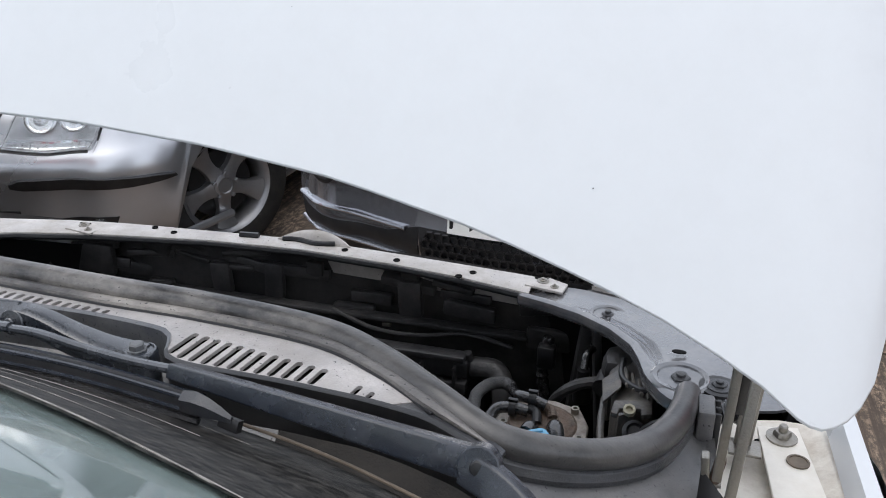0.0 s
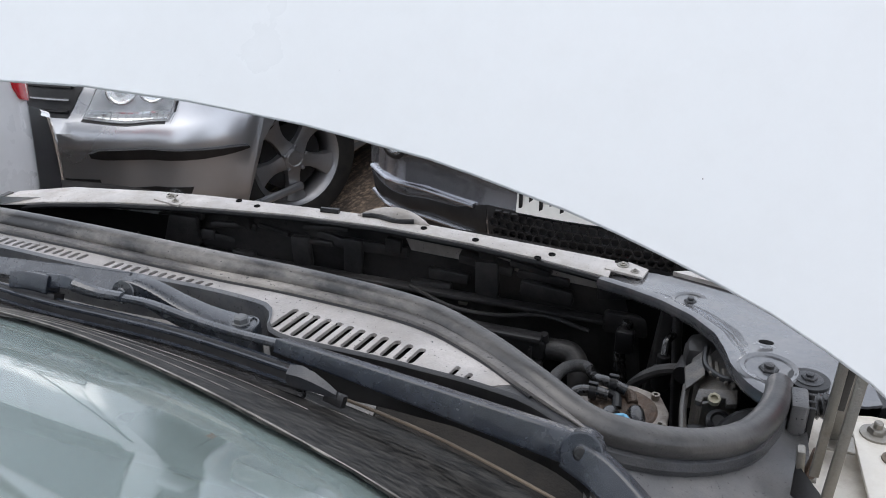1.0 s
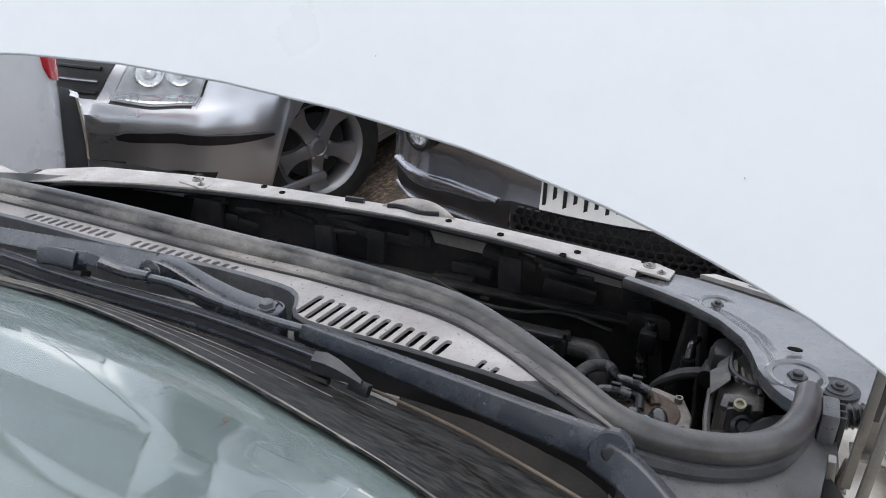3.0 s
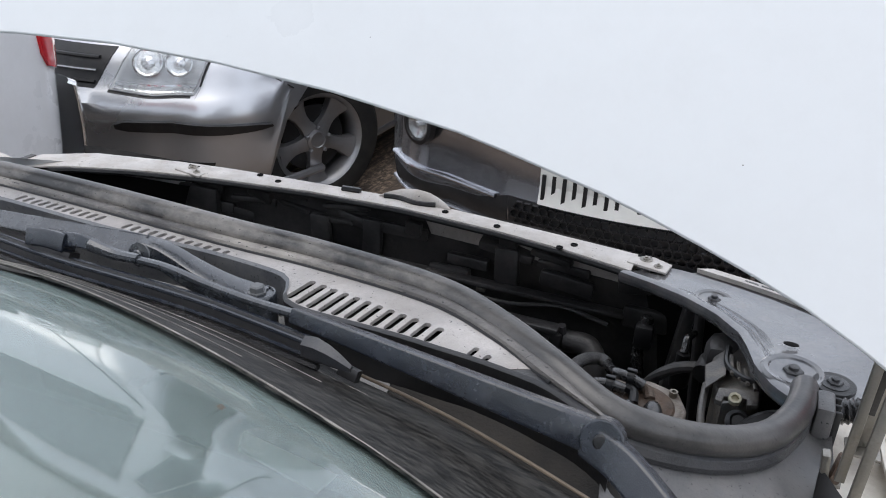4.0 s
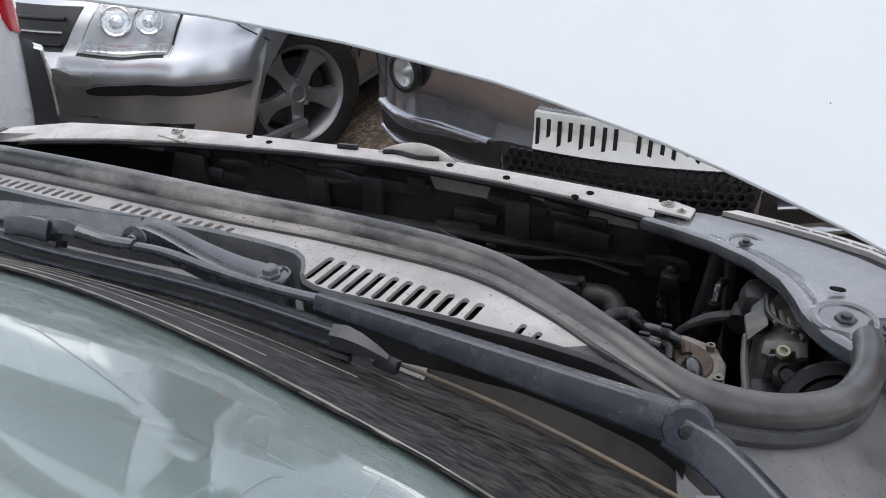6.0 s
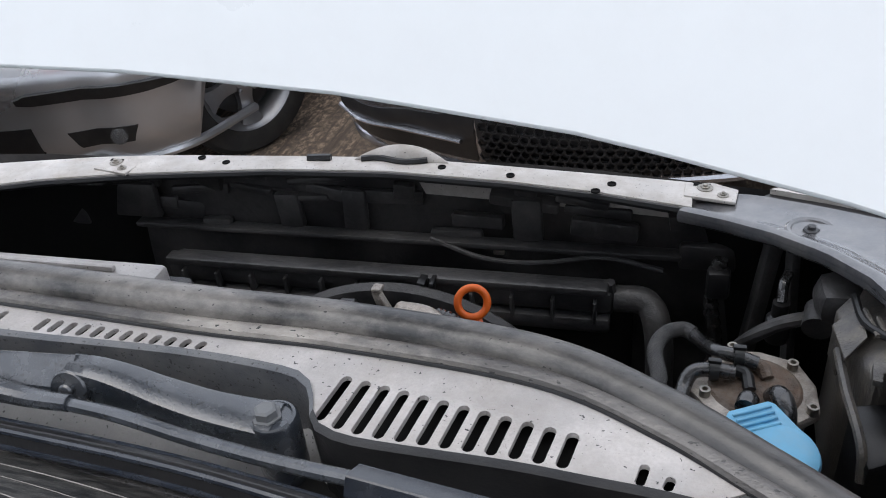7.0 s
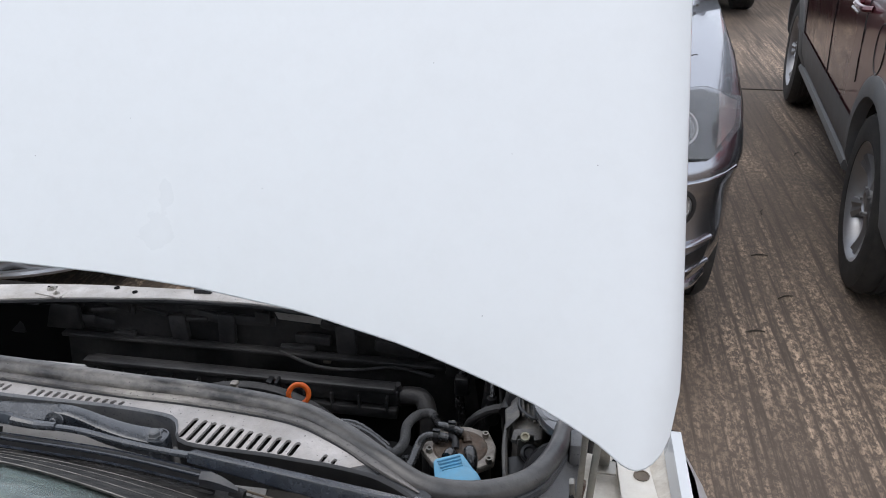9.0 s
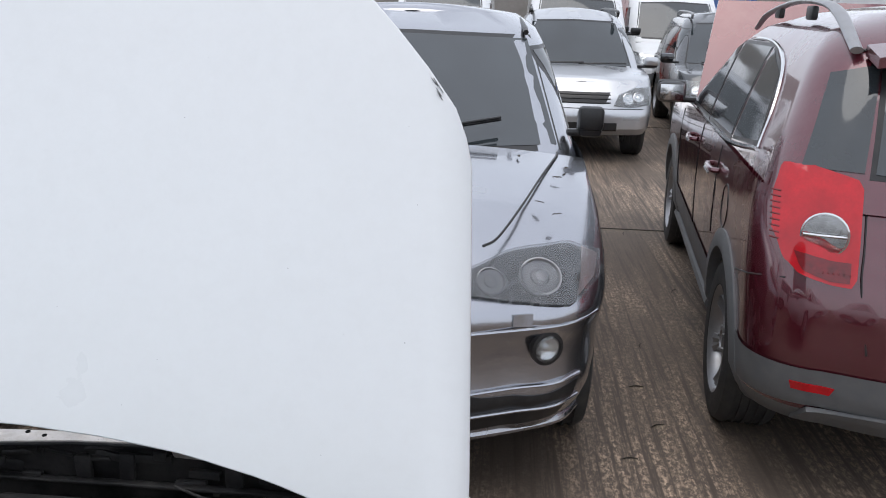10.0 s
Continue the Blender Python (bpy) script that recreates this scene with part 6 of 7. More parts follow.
cbm.faces.new([cbm.verts[len(cbm.verts) - 5 + k] for k in range(5)][::-1])
part("end_cap", cbm, PLASTIC, bl, smooth=25)
part("end_stop", bar([(0.290, 0.3610, 1.1615), (0.304, 0.3590, 1.1600)], 0.008, 0.006, tilt), BLACK, bl)
wl_ = empty("wiper_arm_assembly", Matrix(), "black painted wiper arm with hex spindle nut", "wiper", "windscreen wipers")
part("arm_head", bar([(0.080, 0.4245, 1.1735), (0.094, 0.4252, 1.1715), (0.108, 0.4260, 1.1670), (0.125, 0.4268, 1.1600), (0.148, 0.4272, 1.1535), (0.170, 0.4275, 1.1502), (0.186, 0.4275, 1.1492)], (0.014, 0.0235), 0.0175, (0, -0.05, 1.0)), FADED, wl_, smooth=30)
hub = part("spindle_hub", lathe([(0.0110, 1.118), (0.0122, 1.126), (0.0124, 1.1560), (0.0112, 1.1582), (0.0098, 1.1585), (0.0090, 1.1572), (0.001, 1.1572)], Matrix.Translation((0.1845, 0.4275, 0)), 36), FADED, wl_)
part("spindle_nut", lathe([(0.0076, 0), (0.0076, 0.001), (0.0058, 0.001), (0.0058, 0.0050), (0.0044, 0.0060), (0.001, 0.0060)], Matrix.Translation((0.1815, 0.4275, 1.1575)), 6), CLAD, hub)
axis_l = Matrix.Translation((0.0835, 0.4165, 1.1720)) @ Vector((0.1, -0.95, 0.32)).to_track_quat("Z", "Y").to_matrix().to_4x4()
part("pivot_knuckle", lathe([(0.0098, -0.008), (0.0098, 0.0018), (0.0090, 0.0028), (0.001, 0.003)], axis_l, 28), FADED, wl_)
part("pivot_pin", lathe([(0.0038, 0.002), (0.0038, 0.0048), (0.0029, 0.0058), (0.001, 0.006)], axis_l, 16), FADED, wl_)
part("arm", bar([(0.084, 0.4240, 1.1735), (0.0, 0.4245, 1.1690), (-0.08, 0.4250, 1.1645), (-0.30, 0.430, 1.1520)], (0.019, 0.014), 0.013, (0, -0.62, 0.78)), FADED, wl_, smooth=18)
part("blade_carrier", tube([(-0.45, 0.412, 1.140), (-0.2, 0.412, 1.146), (-0.05, 0.406, 1.150), (0.0, 0.404, 1.150)], 0.0055, ring=8), BLACK, wl_)
part("spindle_hole", lathe([(0.019, 0.0), (0.019, 0.003), (0.016, 0.004), (0.001, 0.004)], Matrix.Translation((0.196, 0.4175, 1.1135)), 24), BAY, cowl)

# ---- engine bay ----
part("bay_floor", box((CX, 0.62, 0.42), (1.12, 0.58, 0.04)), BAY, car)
part("inner_wing", slab([[(-0.60 - 0.02 * t, 0.92 - 0.5 * u, 0.98 - 0.55 * t) for t in np.linspace(0, 1, 5)] for u in np.linspace(0, 1, 6)], 0.01, (-1, 0, 0)), SOOT, car)
part("inner_wing", slab([[(0.600 + 0.02 * t, 0.92 - 0.5 * u, 1.0 - 0.55 * t) for t in np.linspace(0, 1, 5)] for u in np.linspace(0, 1, 6)], 0.01, (1, 0, 0)), SOOT, car)

carrier = empty("front_carrier", Matrix(), "sooty black plastic front carrier panel behind the slam panel", "panel")
bm = bmesh.new()
add_grid(bm, [[(x, 1.03 - 0.10 * (x - CX) ** 2 - 0.03 * (v > 0.6) + 0.012 * math.sin(9 * x) * (v < 0.6), 0.975 - 0.5 * v) for v in np.linspace(0, 1, 12)] for x in np.linspace(-0.58, 0.53, 44)])
part("panel", bm, SOOT, carrier)
rng = random.Random(21)
for i in range(9):
    x = -0.45 + 0.105 * i + 0.04 * rng.random()
    part("moulded_pocket", box((x, 1.012 - 0.09 * (x - CX) ** 2, 0.905 + 0.02 * math.sin(2.2 * i)), (0.03 + 0.06 * rng.random(), 0.014, 0.02 + 0.04 * rng.random()), 0.005, pose(0, 0, 0, 0, rng.uniform(-6, 6), 0)), SOOT, carrier)
for i in range(26):
    x, z = rng.uniform(-0.46, 0.50), rng.uniform(0.905, 0.955)
    part("moulded_step", box((x, 1.020 - 0.09 * (x - CX) ** 2, z), (rng.uniform(0.025, 0.09), rng.uniform(0.008, 0.022), rng.uniform(0.008, 0.026)), 0.003, pose(0, 0, 0, rng.uniform(-12, 12), rng.uniform(-9, 9), rng.uniform(-10, 10))), SOOT, carrier)
part("ledge", box((0.02, 1.0, 0.885), (0.72, 0.02, 0.008), 0.003), SOOT, carrier)
part("pale_clip", box((0.165, 1.0, 0.874), (0.014, 0.008, 0.007), 0.002), STEEL, carrier)
part("loom", tube([(0.08, 0.995, 0.89), (0.15, 0.985, 0.872), (0.22, 0.99, 0.868), (0.29, 0.992, 0.88), (0.36, 0.985, 0.872)], 0.0035, ring=8), SOOT, carrier)

rad = empty("radiator", Matrix(), "black radiator with finned tank, fan ring and dusty top bar", "radiator")
part("core", box((0.03, 0.965, 0.64), (0.60, 0.03, 0.40), 0.004), BAY, rad)
part("top_tank", box((0.02, 0.955, 0.852), (0.575, 0.036, 0.030), 0.008), SOOT, rad)
part("top_bar", box((0.02, 0.94, 0.872), (0.565, 0.02, 0.010), 0.003), SOOT, rad)
part("lower_bar", box((0.02, 0.938, 0.826), (0.57, 0.018, 0.020), 0.004), SOOT, rad)
for i in range(12):
    part("tank_rib", box((-0.24 + 0.048 * i, 0.934, 0.845), (0.004, 0.014, 0.030), 0.001), SOOT, rad)
part("tank_end", tube([(0.300, 0.956, 0.825), (0.306, 0.953, 0.85), (0.302, 0.95, 0.875)], 0.007, ring=10), SOOT, rad)
part("hose_neck", tube([(0.31, 0.955, 0.85), (0.345, 0.95, 0.85), (0.36, 0.93, 0.82), (0.365, 0.92, 0.72)], 0.016, ring=14), SOOT, rad)
fan = [(0.06 + 0.20 * math.cos(a), 0.905, 0.665 + 0.20 * math.sin(a)) for a in np.linspace(0.1, math.pi - 0.1, 12)]
part("fan_ring", tube(fan, 0.012, ring=8, flat=1.6), SOOT, rad)
part("fan_strut", box((0.08, 0.925, 0.845), (0.010, 0.02, 0.07), 0.002, pose(0, 0, 0, 0, 14, 0)), BLACK, rad)
part("fan_strut", box((0.095, 0.925, 0.845), (0.006, 0.02, 0.07), 0.002, pose(0, 0, 0, 0, 10, 0)), BLACK, rad)

# battery cover at the far side of the bay
bat = empty("air_filter_box", Matrix(), "dusty grey-black air filter box with ribbed lid and side lug", "box")
part("case", polyplate([(-0.42, 0.70, 0.93), (-0.105, 0.70, 0.93), (-0.095, 0.76, 0.928), (-0.15, 0.828, 0.93), (-0.42, 0.828, 0.93)], 0.22, bevel=0.006), PLASTIC, bat)
part("lid", polyplate([(-0.41, 0.695, 0.952), (-0.165, 0.70, 0.952), (-0.168, 0.818, 0.952), (-0.41, 0.818, 0.952)], 0.03, bevel=0.006), COWLP, bat, "dusty pale lid")
for i in range(4):
    part("lid_rib", box((-0.31, 0.724 + 0.024 * i, 0.956), (0.18, 0.008, 0.008), 0.003), COWLP, bat)
part("lug", box((-0.082, 0.752, 0.915), (0.045, 0.026, 0.05), 0.006), PLASTIC, bat)
part("lug_screw", lathe([(0.011, 0), (0.011, 0.006), (0.006, 0.008), (0.006, 0.005), (0.001, 0.005)], Matrix.Translation((-0.082, 0.752, 0.941)), 16), BLACK, bat)

eng = empty("engine", Matrix(), "sooty diesel engine top with ribbed bracket, pipes and hoses", "engine")
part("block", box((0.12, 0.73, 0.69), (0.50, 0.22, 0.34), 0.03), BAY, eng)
part("head_cover", box((0.18, 0.70, 0.862), (0.36, 0.14, 0.05), 0.02), BLACK, eng)
part("manifold", box((0.27, 0.68, 0.905), (0.10, 0.05, 0.035), 0.012), BLACK, eng)
part("breather_hose", tube([(-0.075, 0.748, 0.930), (-0.03, 0.753, 0.932), (0.005, 0.76, 0.934), (0.03, 0.783, 0.936), (0.058, 0.787, 0.935)], 0.0095, ring=14), RUBBER, eng)
part("hose_cuff", tube([(-0.086, 0.746, 0.930), (-0.070, 0.7485, 0.930)], 0.0115, n=2, ring=16), STEEL, eng)
part("hose_cuff", tube([(0.048, 0.786, 0.936), (0.062, 0.787, 0.935)], 0.0115, n=2, ring=16), BLACK, eng)
part("steel_pipe", tube([(0.06, 0.787, 0.936), (0.10, 0.782, 0.935), (0.134, 0.777, 0.935)], 0.0045, ring=10), STEEL, eng)
part("steel_pipe", tube([(0.140, 0.775, 0.938), (0.149, 0.765, 0.936), (0.157, 0.745, 0.932), (0.175, 0.73, 0.93), (0.20, 0.727, 0.93), (0.225, 0.723, 0.93)], 0.0055, ring=10), RUBBER, eng)
part("pipe_end", tube([(0.205, 0.725, 0.931), (0.232, 0.722, 0.931)], 0.0075, n=3, ring=12), RUSTY, eng)
part("cream_pipe", tube([(0.015, 0.735, 0.905), (0.028, 0.757, 0.922), (0.045, 0.764, 0.926), (0.065, 0.750, 0.920), (0.075, 0.735, 0.905)], 0.0115, ring=12), BRASS, eng, "yellowed plastic pipe")
brk = part("ribbed_bracket", box((0.105, 0.755, 0.905), (0.075, 0.07, 0.03), 0.006), BLACK, eng)
for k in range(4):
    part("bracket_rib", tube([(0.078 + 0.016 * k, 0.722, 0.923), (0.090 + 0.013 * k, 0.79, 0.93 + 0.002 * k)], 0.0022, n=2, ring=6), PLASTIC, brk)
for k in range(3):
    part("bracket_rib", tube([(0.075, 0.735 + 0.018 * k, 0.924), (0.14, 0.745 + 0.016 * k, 0.926)], 0.0022, n=2, ring=6), PLASTIC, brk)
part("bracket_tower", polyplate([(0.076, 0.80, 0.948), (0.083, 0.80, 0.951), (0.094, 0.80, 0.925), (0.084, 0.80, 0.915)], 0.010, (0, 1, 0), bevel=0.002), ALU, brk)
part("bracket_cap", box((0.082, 0.806, 0.950), (0.011, 0.012, 0.006), 0.002), ALU, brk)
part("lifting_eye", lathe([(0.012, 0), (0.012, 0.004), (0.0075, 0.006), (0.0055, 0.004), (0.0055, 0), (0.012, 0)], Matrix.Translation((0.128, 0.763, 0.930)) @ pose(0, 0, 0, 25, 0, 0), 20), STEEL, brk)
part("valve_body", tube([(0.105, 0.80, 0.925), (0.135, 0.79, 0.93), (0.15, 0.78, 0.925)], 0.013, ring=12), ALU, eng)
part("corrugated_sleeve", tube([(0.142, 0.803, 0.925), (0.165, 0.792, 0.925), (0.178, 0.770, 0.918), (0.184, 0.755, 0.90)], 0.0075, n=9, ring=12, ribs=1, depth=0.14), RUBBER, eng)

# dipstick
dip = empty("dipstick", Matrix(), "orange plastic dipstick with ring handle in a black tube", "dipstick")
ringpts = [Vector((0.172, 0.836, 0.919)) + Vector((0.945, 0.325, 0)) * 0.0155 * math.cos(a) + Vector((-0.14, 0.40, 0.905)) * 0.0155 * math.sin(a) for a in np.linspace(0, 2 * math.pi, 25)]
part("ring_handle", tube(ringpts, 0.0042, n=3, ring=12), ORANGE, dip, "orange finger ring")
part("collar", lathe([(0.006, 0), (0.0095, 0.001), (0.0095, 0.004), (0.006, 0.005), (0.004, 0.010)], Matrix.Translation((0.174, 0.829, 0.894)), 20), ORANGE, dip)
part("guide_tube", tube([(0.172, 0.831, 0.894), (0.171, 0.83, 0.85), (0.168, 0.82, 0.74)], 0.0085, ring=12), BLACK, dip)

# fuel filter with its hoses
flt = empty("fuel_filter", Matrix(), "round cast fuel filter head with rusty top and four bolts", "filter")
c0 = Vector((0.442, 0.738, 0.0))
part("bowl", lathe([(0.040, 0.76), (0.044, 0.78), (0.044, 0.915), (0.001, 0.915)], Matrix.Translation(c0), 36), BLACK, flt)
hexr = [(0.052 * math.cos(a) * (1.06 if i % 2 else 0.98), 0.050 * math.sin(a) * (1.06 if i % 2 else 0.98)) for i, a in enumerate(np.linspace(0.2, 2 * math.pi + 0.2, 10, endpoint=False))]
part("flange", polyplate([(c0.x + x, c0.y + y, 0.930) for x, y in hexr], 0.012, bevel=0.003), ALU, flt, "cast flange")
part("top_dome", lathe([(0.040, 0.929), (0.036, 0.9315), (0.028, 0.930), (0.012, 0.934), (0.001, 0.934)], Matrix.Translation(c0), 32), RUSTY, flt, "rusty top of the filter")
for x, y in ((0.474, 0.767), (0.485, 0.714), (0.401, 0.722), (0.44, 0.690), (0.425, 0.783)):
    part("bolt", lathe([(0.0046, 0.929), (0.0046, 0.937), (0.0026, 0.937), (0.0026, 0.933), (0.001, 0.933)], Matrix.Translation((x, y, 0)), 16), STEEL, flt)
part("nozzle", tube([(0.433, 0.757, 0.937), (0.447, 0.755, 0.938), (0.452, 0.745, 0.934)], 0.006, ring=10), RUSTY, flt)
part("nozzle", tube([(0.425, 0.745, 0.942), (0.434, 0.741, 0.940), (0.437, 0.728, 0.935)], 0.0055, ring=10), BLACK, flt)
for pts in (((0.437, 0.712, 0.93), (0.434, 0.706, 0.944), (0.431, 0.695, 0.945)), ((0.455, 0.726, 0.93), (0.459, 0.715, 0.944), (0.463, 0.700, 0.940), (0.462, 0.690, 0.92))):
    part("elbow", tube(pts, 0.0085, ring=12), RUBBER, flt)
part("filter_hose", tube([(0.443, 0.752, 0.944), (0.425, 0.755, 0.948), (0.410, 0.763, 0.945), (0.400, 0.790, 0.930), (0.392, 0.812, 0.922)], 0.0064, ring=14), RUBBER, flt, "smooth black fuel hose")
part("sleeved_hose", tube([(0.392, 0.812, 0.922), (0.382, 0.818, 0.922), (0.366, 0.806, 0.924), (0.358, 0.775, 0.928), (0.363, 0.732, 0.932), (0.354, 0.708, 0.932), (0.336, 0.702, 0.932)], 0.0074, ring=14), BRAID, flt, "hose in grey woven sleeve")
part("coolant_hose", tube([(0.338, 0.702, 0.932), (0.315, 0.708, 0.936), (0.293, 0.725, 0.938), (0.266, 0.732, 0.938), (0.245, 0.735, 0.936), (0.238, 0.728, 0.928)], 0.0075, ring=14), RUBBER, flt)
part("return_hose", tube([(0.425, 0.741, 0.941), (0.405, 0.741, 0.942), (0.390, 0.738, 0.939), (0.383, 0.724, 0.930), (0.379, 0.695, 0.925), (0.370, 0.672, 0.922), (0.345, 0.667, 0.922)], 0.0066, ring=14), RUBBER, flt)
part("woven_hose", tube([(0.388, 0.665, 0.915), (0.365, 0.662, 0.920), (0.34, 0.668, 0.922), (0.31, 0.675, 0.918)], 0.008, ring=12), BRAID, flt)
part("woven_hose", tube([(0.395, 0.645, 0.910), (0.37, 0.647, 0.915), (0.34, 0.655, 0.915)], 0.008, ring=12), BRAID, flt)
part("down_hose", tube([(0.402, 0.70, 0.90), (0.40, 0.69, 0.88), (0.40, 0.68, 0.8)], 0.012, ring=14), RUBBER, flt)
for x, y, z, ax in ((0.428, 0.7545, 0.948, 0), (0.408, 0.741, 0.942, 0), (0.298, 0.722, 0.944, 40), (0.262, 0.7325, 0.942, 8), (0.318, 0.707, 0.943, 30)):
    m_ = Matrix.Translation((x, y, z)) @ pose(0, 0, 0, 0, 90, ax)
    cl = add_lathe(bmesh.new(), [(0.0080, -0.004), (0.0092, -0.004), (0.0092, 0.004), (0.0080, 0.004), (0.0080, -0.004)], m_, 20)
    add_box(cl, (x, y, z + 0.010), (0.011, 0.005, 0.004), 0.001)
    part("hose_clamp", cl, BLACK, flt)

# more runs of cable over the engine
for pts, r in ((((0.235, 0.755, 0.935), (0.27, 0.748, 0.94), (0.31, 0.738, 0.935), (0.35, 0.715, 0.925)), 0.006), (((0.25, 0.765, 0.93), (0.29, 0.757, 0.935), (0.34, 0.735, 0.92)), 0.005),
               (((0.37, 0.71, 0.93), (0.376, 0.69, 0.90), (0.372, 0.66, 0.88)), 0.006)):
    part("cable_loom", tube(pts, r, n=8, ring=10, ribs=1, depth=0.08), RUBBER, eng)
part("pipe_stub", tube([(0.255, 0.70, 0.925), (0.268, 0.697, 0.928)], 0.011, n=2, ring=14), STEEL, eng)
part("pipe_stub", tube([(0.235, 0.70, 0.92), (0.256, 0.70, 0.925)], 0.008, n=2, ring=12), BLACK, eng)
part("sensor", box((0.30, 0.69, 0.925), (0.03, 0.02, 0.02), 0.004), PLASTIC, eng)
part("bright_clip", box((0.285, 0.672, 0.928), (0.008, 0.006, 0.012), 0.002), STEEL, eng)

part("support_strut", box((0.455, 0.925, 0.84), (0.016, 0.02, 0.26), 0.004, pose(0, 0, 0, 0, 6, 12)), SOOT, eng)
part("support_strut", box((0.492, 0.90, 0.83), (0.010, 0.016, 0.28), 0.003, pose(0, 0, 0, 0, -5, 20)), SOOT, eng)
part("vertical_loom", tube([(0.418, 0.93, 0.93), (0.412, 0.925, 0.88), (0.42, 0.92, 0.82), (0.415, 0.915, 0.74)], 0.008, n=10, ring=10, ribs=1, depth=0.1), RUBBER, eng)
part("connector", box((0.417, 0.923, 0.905), (0.024, 0.02, 0.034), 0.005), BLACK, eng)
part("sensor_plug", lathe([(0.011, 0), (0.012, 0.004), (0.012, 0.026), (0.008, 0.03), (0.008, 0.045), (0.001, 0.046)], Matrix.Translation((0.472, 0.862, 0.885)), 20), BLACK, eng)
part("vacuum_pipe", tube([(0.472, 0.862, 0.93), (0.474, 0.875, 0.945), (0.482, 0.90, 0.94), (0.488, 0.93, 0.91)], 0.005, ring=10), RUBBER, eng)
# washer bottle with its blue cap
wash = empty("washer_bottle", Matrix(), "washer fluid bottle with faded blue hinged cap", "bottle")
part("neck", lathe([(0.026, 0.78), (0.026, 0.932), (0.022, 0.935), (0.001, 0.935)], Matrix.Translation((0.452, 0.648, 0)), 24), BLACK, wash)
capm = Matrix.Translation((0.452, 0.648, 0.944)) @ pose(0, 0, 0, 5, -4, 25)
bm = lathe([(0.030, -0.012), (0.031, 0.0), (0.0295, 0.004), (0.024, 0.007), (0.018, 0.0075), (0.001, 0.0085)], capm, 36)
capo = part("cap", bm, BLUE, wash, "faded blue washer cap")
tab = polyplate([(-0.029, 0.0, 0.005), (0.029, 0.0, 0.005), (0.0205, 0.042, 0.006), (0.0165, 0.046, 0.006), (-0.0165, 0.046, 0.006), (-0.0205, 0.042, 0.006)], 0.012, bevel=0.0015)
bmesh.ops.transform(tab, matrix=capm, verts=tab.verts)
part("cap_tab", tab, BLUE, capo)
for i in range(4):
    t2 = tube([(-0.016 + 0.0006 * (3 - i), 0.0225 + 0.0058 * i, 0.0068), (0.016 - 0.0006 * (3 - i), 0.0225 + 0.0058 * i, 0.0068)], 0.0014, n=2, ring=8)
    bmesh.ops.transform(t2, matrix=capm, verts=t2.verts)
    part("grip_rib", t2, BLUE, capo)

# back of the headlamp
hl = empty("headlamp", Matrix(), "grey-black headlamp housing with nylon adjuster seen from behind", "headlamp")
part("housing", polyplate([(0.516, 0.84, 0.960), (0.545, 0.835, 0.985), (0.562, 0.77, 0.994), (0.556, 0.71, 0.990), (0.522, 0.706, 0.978), (0.512, 0.76, 0.966)], 0.16, bevel=0.006), LAMPBACK, hl, "dirty grey lamp housing")
part("housing_lug", polyplate([(0.506, 0.800, 0.972), (0.520, 0.812, 0.982), (0.524, 0.775, 0.984), (0.508, 0.765, 0.974)], 0.05, bevel=0.003), LAMPBACK, hl)
part("housing_rib", tube([(0.520, 0.806, 0.984), (0.522, 0.765, 0.987), (0.540, 0.738, 0.992), (0.556, 0.735, 0.996)], 0.0035, ring=8), BLACK, hl)
part("lower_box", polyplate([(0.508, 0.705, 0.952), (0.545, 0.712, 0.955), (0.552, 0.665, 0.945), (0.515, 0.650, 0.938)], 0.10, bevel=0.005), BLACK, hl)
part("lower_rib", tube([(0.505, 0.76, 0.960), (0.506, 0.715, 0.957), (0.512, 0.668, 0.946), (0.514, 0.655, 0.92)], 0.004, ring=8), LAMPBACK, hl)
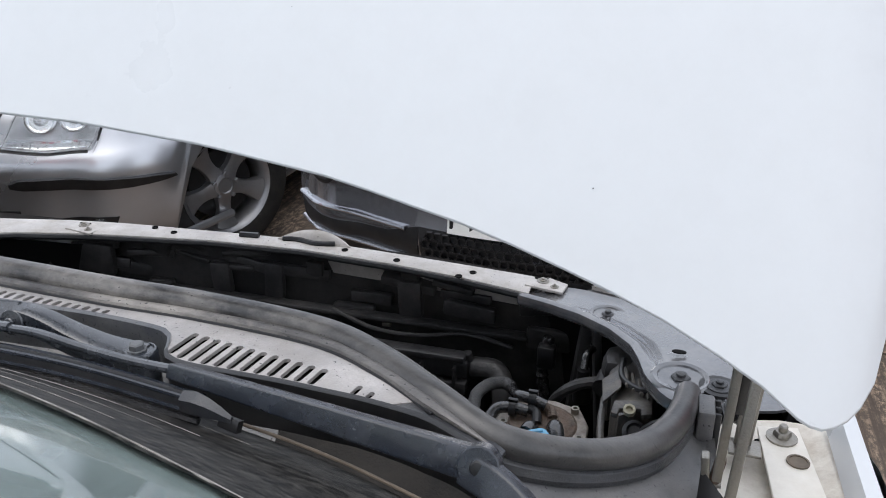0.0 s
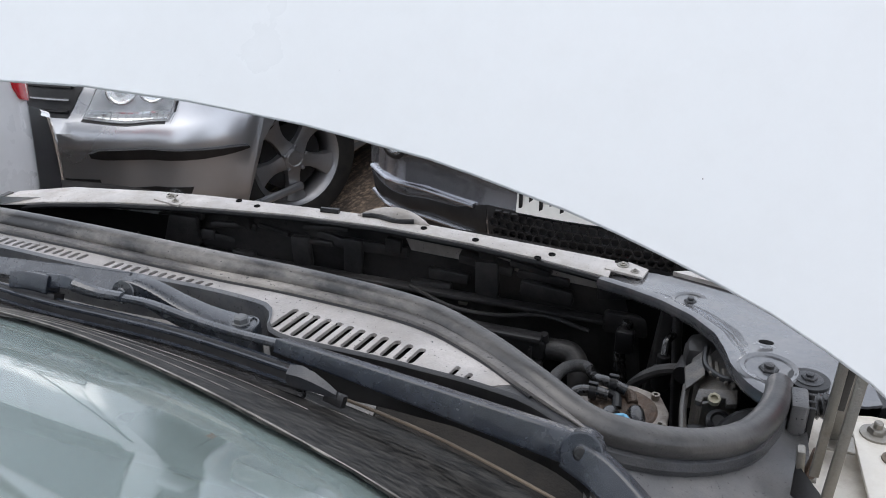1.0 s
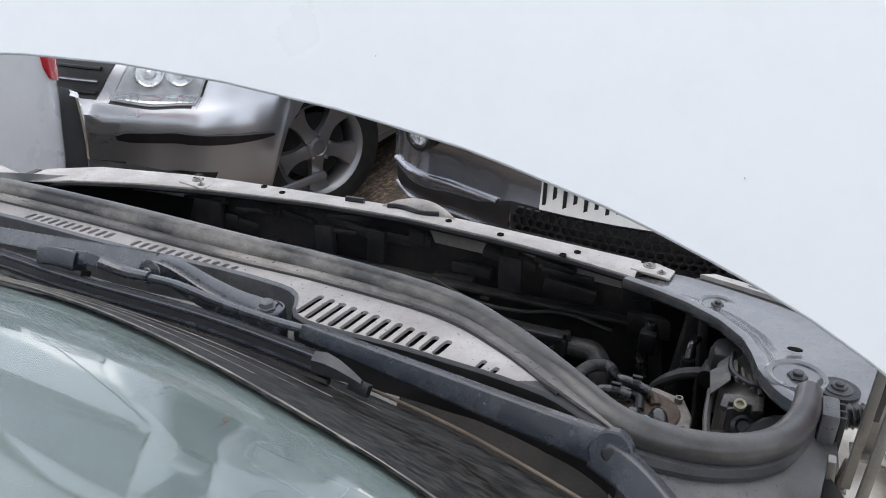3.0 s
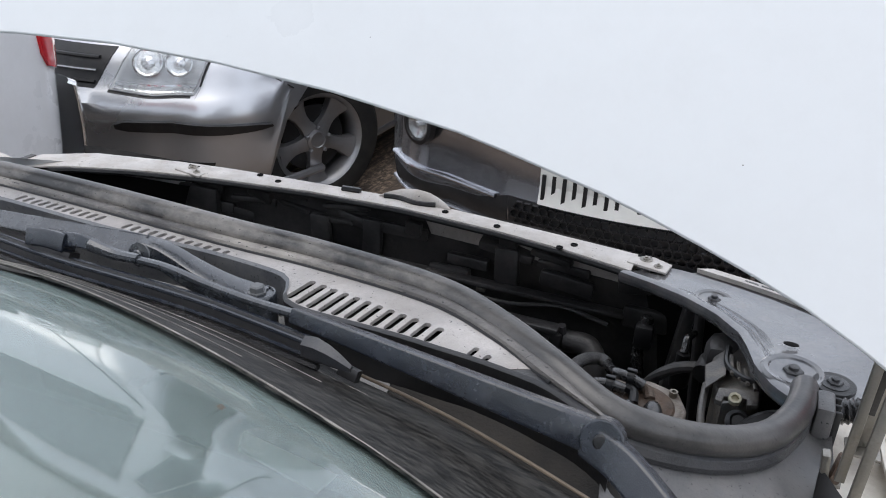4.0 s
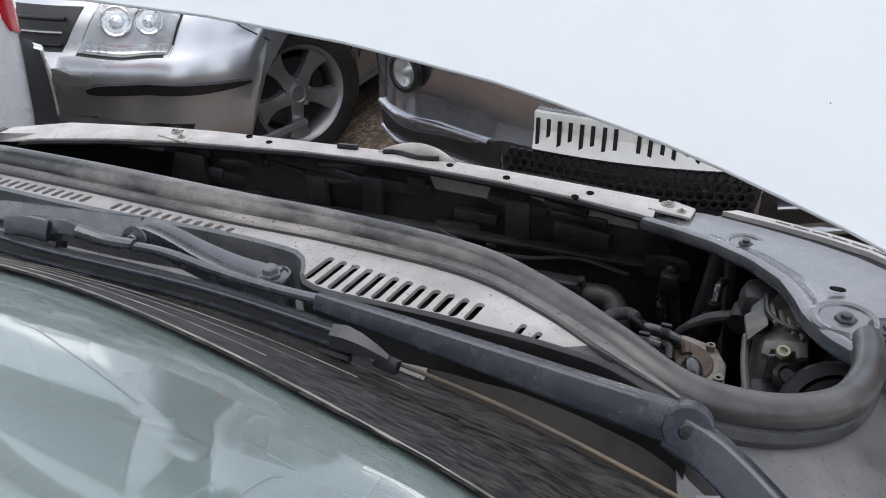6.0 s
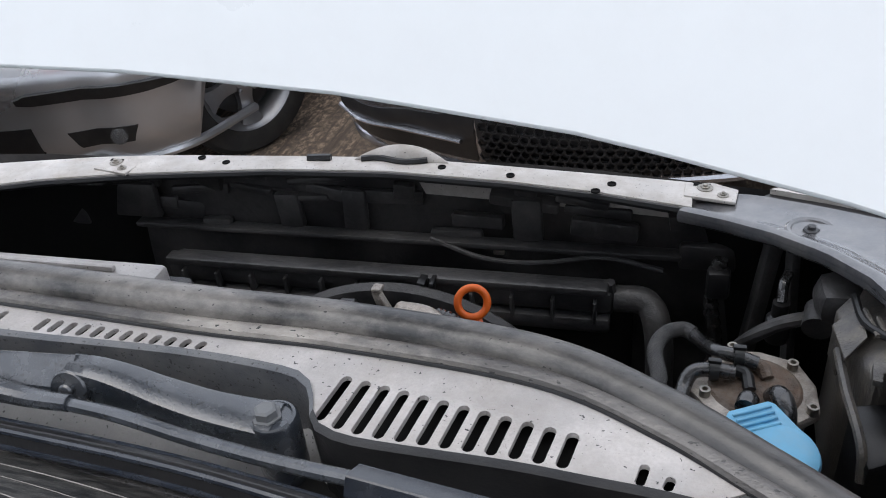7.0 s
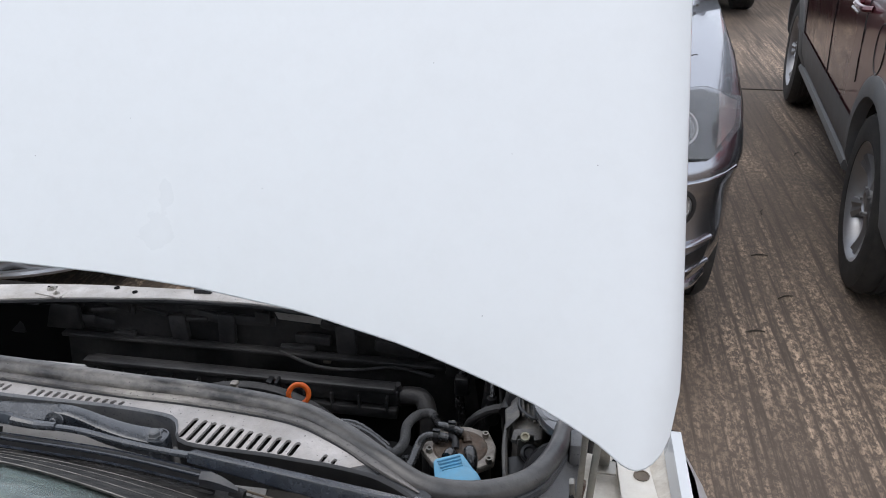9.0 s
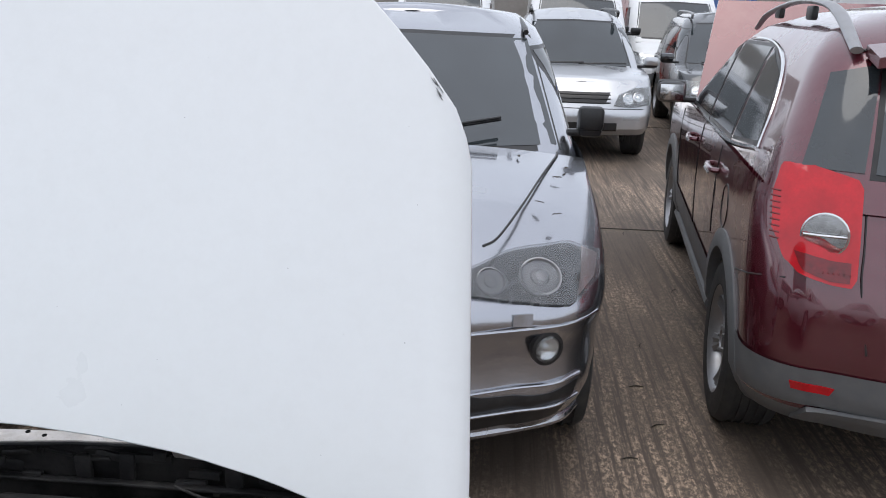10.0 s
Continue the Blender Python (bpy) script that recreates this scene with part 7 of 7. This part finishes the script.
part("bracket", polyplate([(0.518, 0.708, 0.994), (0.555, 0.712, 0.998), (0.556, 0.695, 0.993), (0.546, 0.692, 0.992), (0.545, 0.700, 0.994), (0.524, 0.698, 0.992), (0.523, 0.690, 0.990), (0.516, 0.692, 0.990)], 0.006, bevel=0.001), LAMPBACK, hl)
part("adjuster", lathe([(0.0062, 0), (0.0062, 0.006), (0.0038, 0.006), (0.0038, 0.002), (0.001, 0.002)], Matrix.Translation((0.534, 0.694, 0.992)) @ pose(0, 0, 0, 25, 0, 0), 8), BRASS, hl, "yellowed nylon adjuster")
part("adjuster_boot", lathe([(0.012, 0), (0.012, 0.006), (0.008, 0.009), (0.006, 0.007), (0.001, 0.007)], Matrix.Translation((0.541, 0.690, 0.970)) @ pose(0, 0, 0, 35, 0, 0), 20), BLACK, hl)
part("rear_cover", lathe([(0.048, 0), (0.052, 0.006), (0.050, 0.014), (0.040, 0.016), (0.036, 0.012), (0.001, 0.014)], Matrix.Translation((0.585, 0.662, 0.955)) @ pose(0, 0, 0, 55, 0, 0), 32), BLACK, hl)
part("housing_tab", polyplate([(0.500, 0.775, 0.975), (0.520, 0.790, 0.985), (0.522, 0.750, 0.985), (0.505, 0.735, 0.972)], 0.004, bevel=0.001), LAMPBACK, hl)
for k in range(4):
    part("housing_rib", tube([(0.524 + 0.008 * k, 0.782 - 0.012 * k, 0.9885 + 0.001 * k), (0.528 + 0.008 * k, 0.745 - 0.008 * k, 0.9895 + 0.001 * k)], 0.0022, n=3, ring=6), LAMPBACK, hl)
part("side_bracket", box((0.520, 0.84, 0.955), (0.05, 0.05, 0.04), 0.016), SOOT, hl)
part("bulb_boot", tube([(0.505, 0.85, 0.935), (0.50, 0.825, 0.93)], 0.014, n=2, ring=16), SOOT, hl)
part("loom", tube([(0.43, 0.86, 0.86), (0.445, 0.84, 0.90), (0.47, 0.835, 0.925), (0.505, 0.845, 0.93)], 0.007, ring=10), SOOT, hl)
part("drain_tube", tube([(0.555, 0.60, 0.93), (0.572, 0.605, 0.955), (0.585, 0.625, 0.985), (0.588, 0.64, 1.01)], 0.012, n=12, ring=14, ribs=1, depth=0.1), RUBBER, hl, "corrugated black hose")
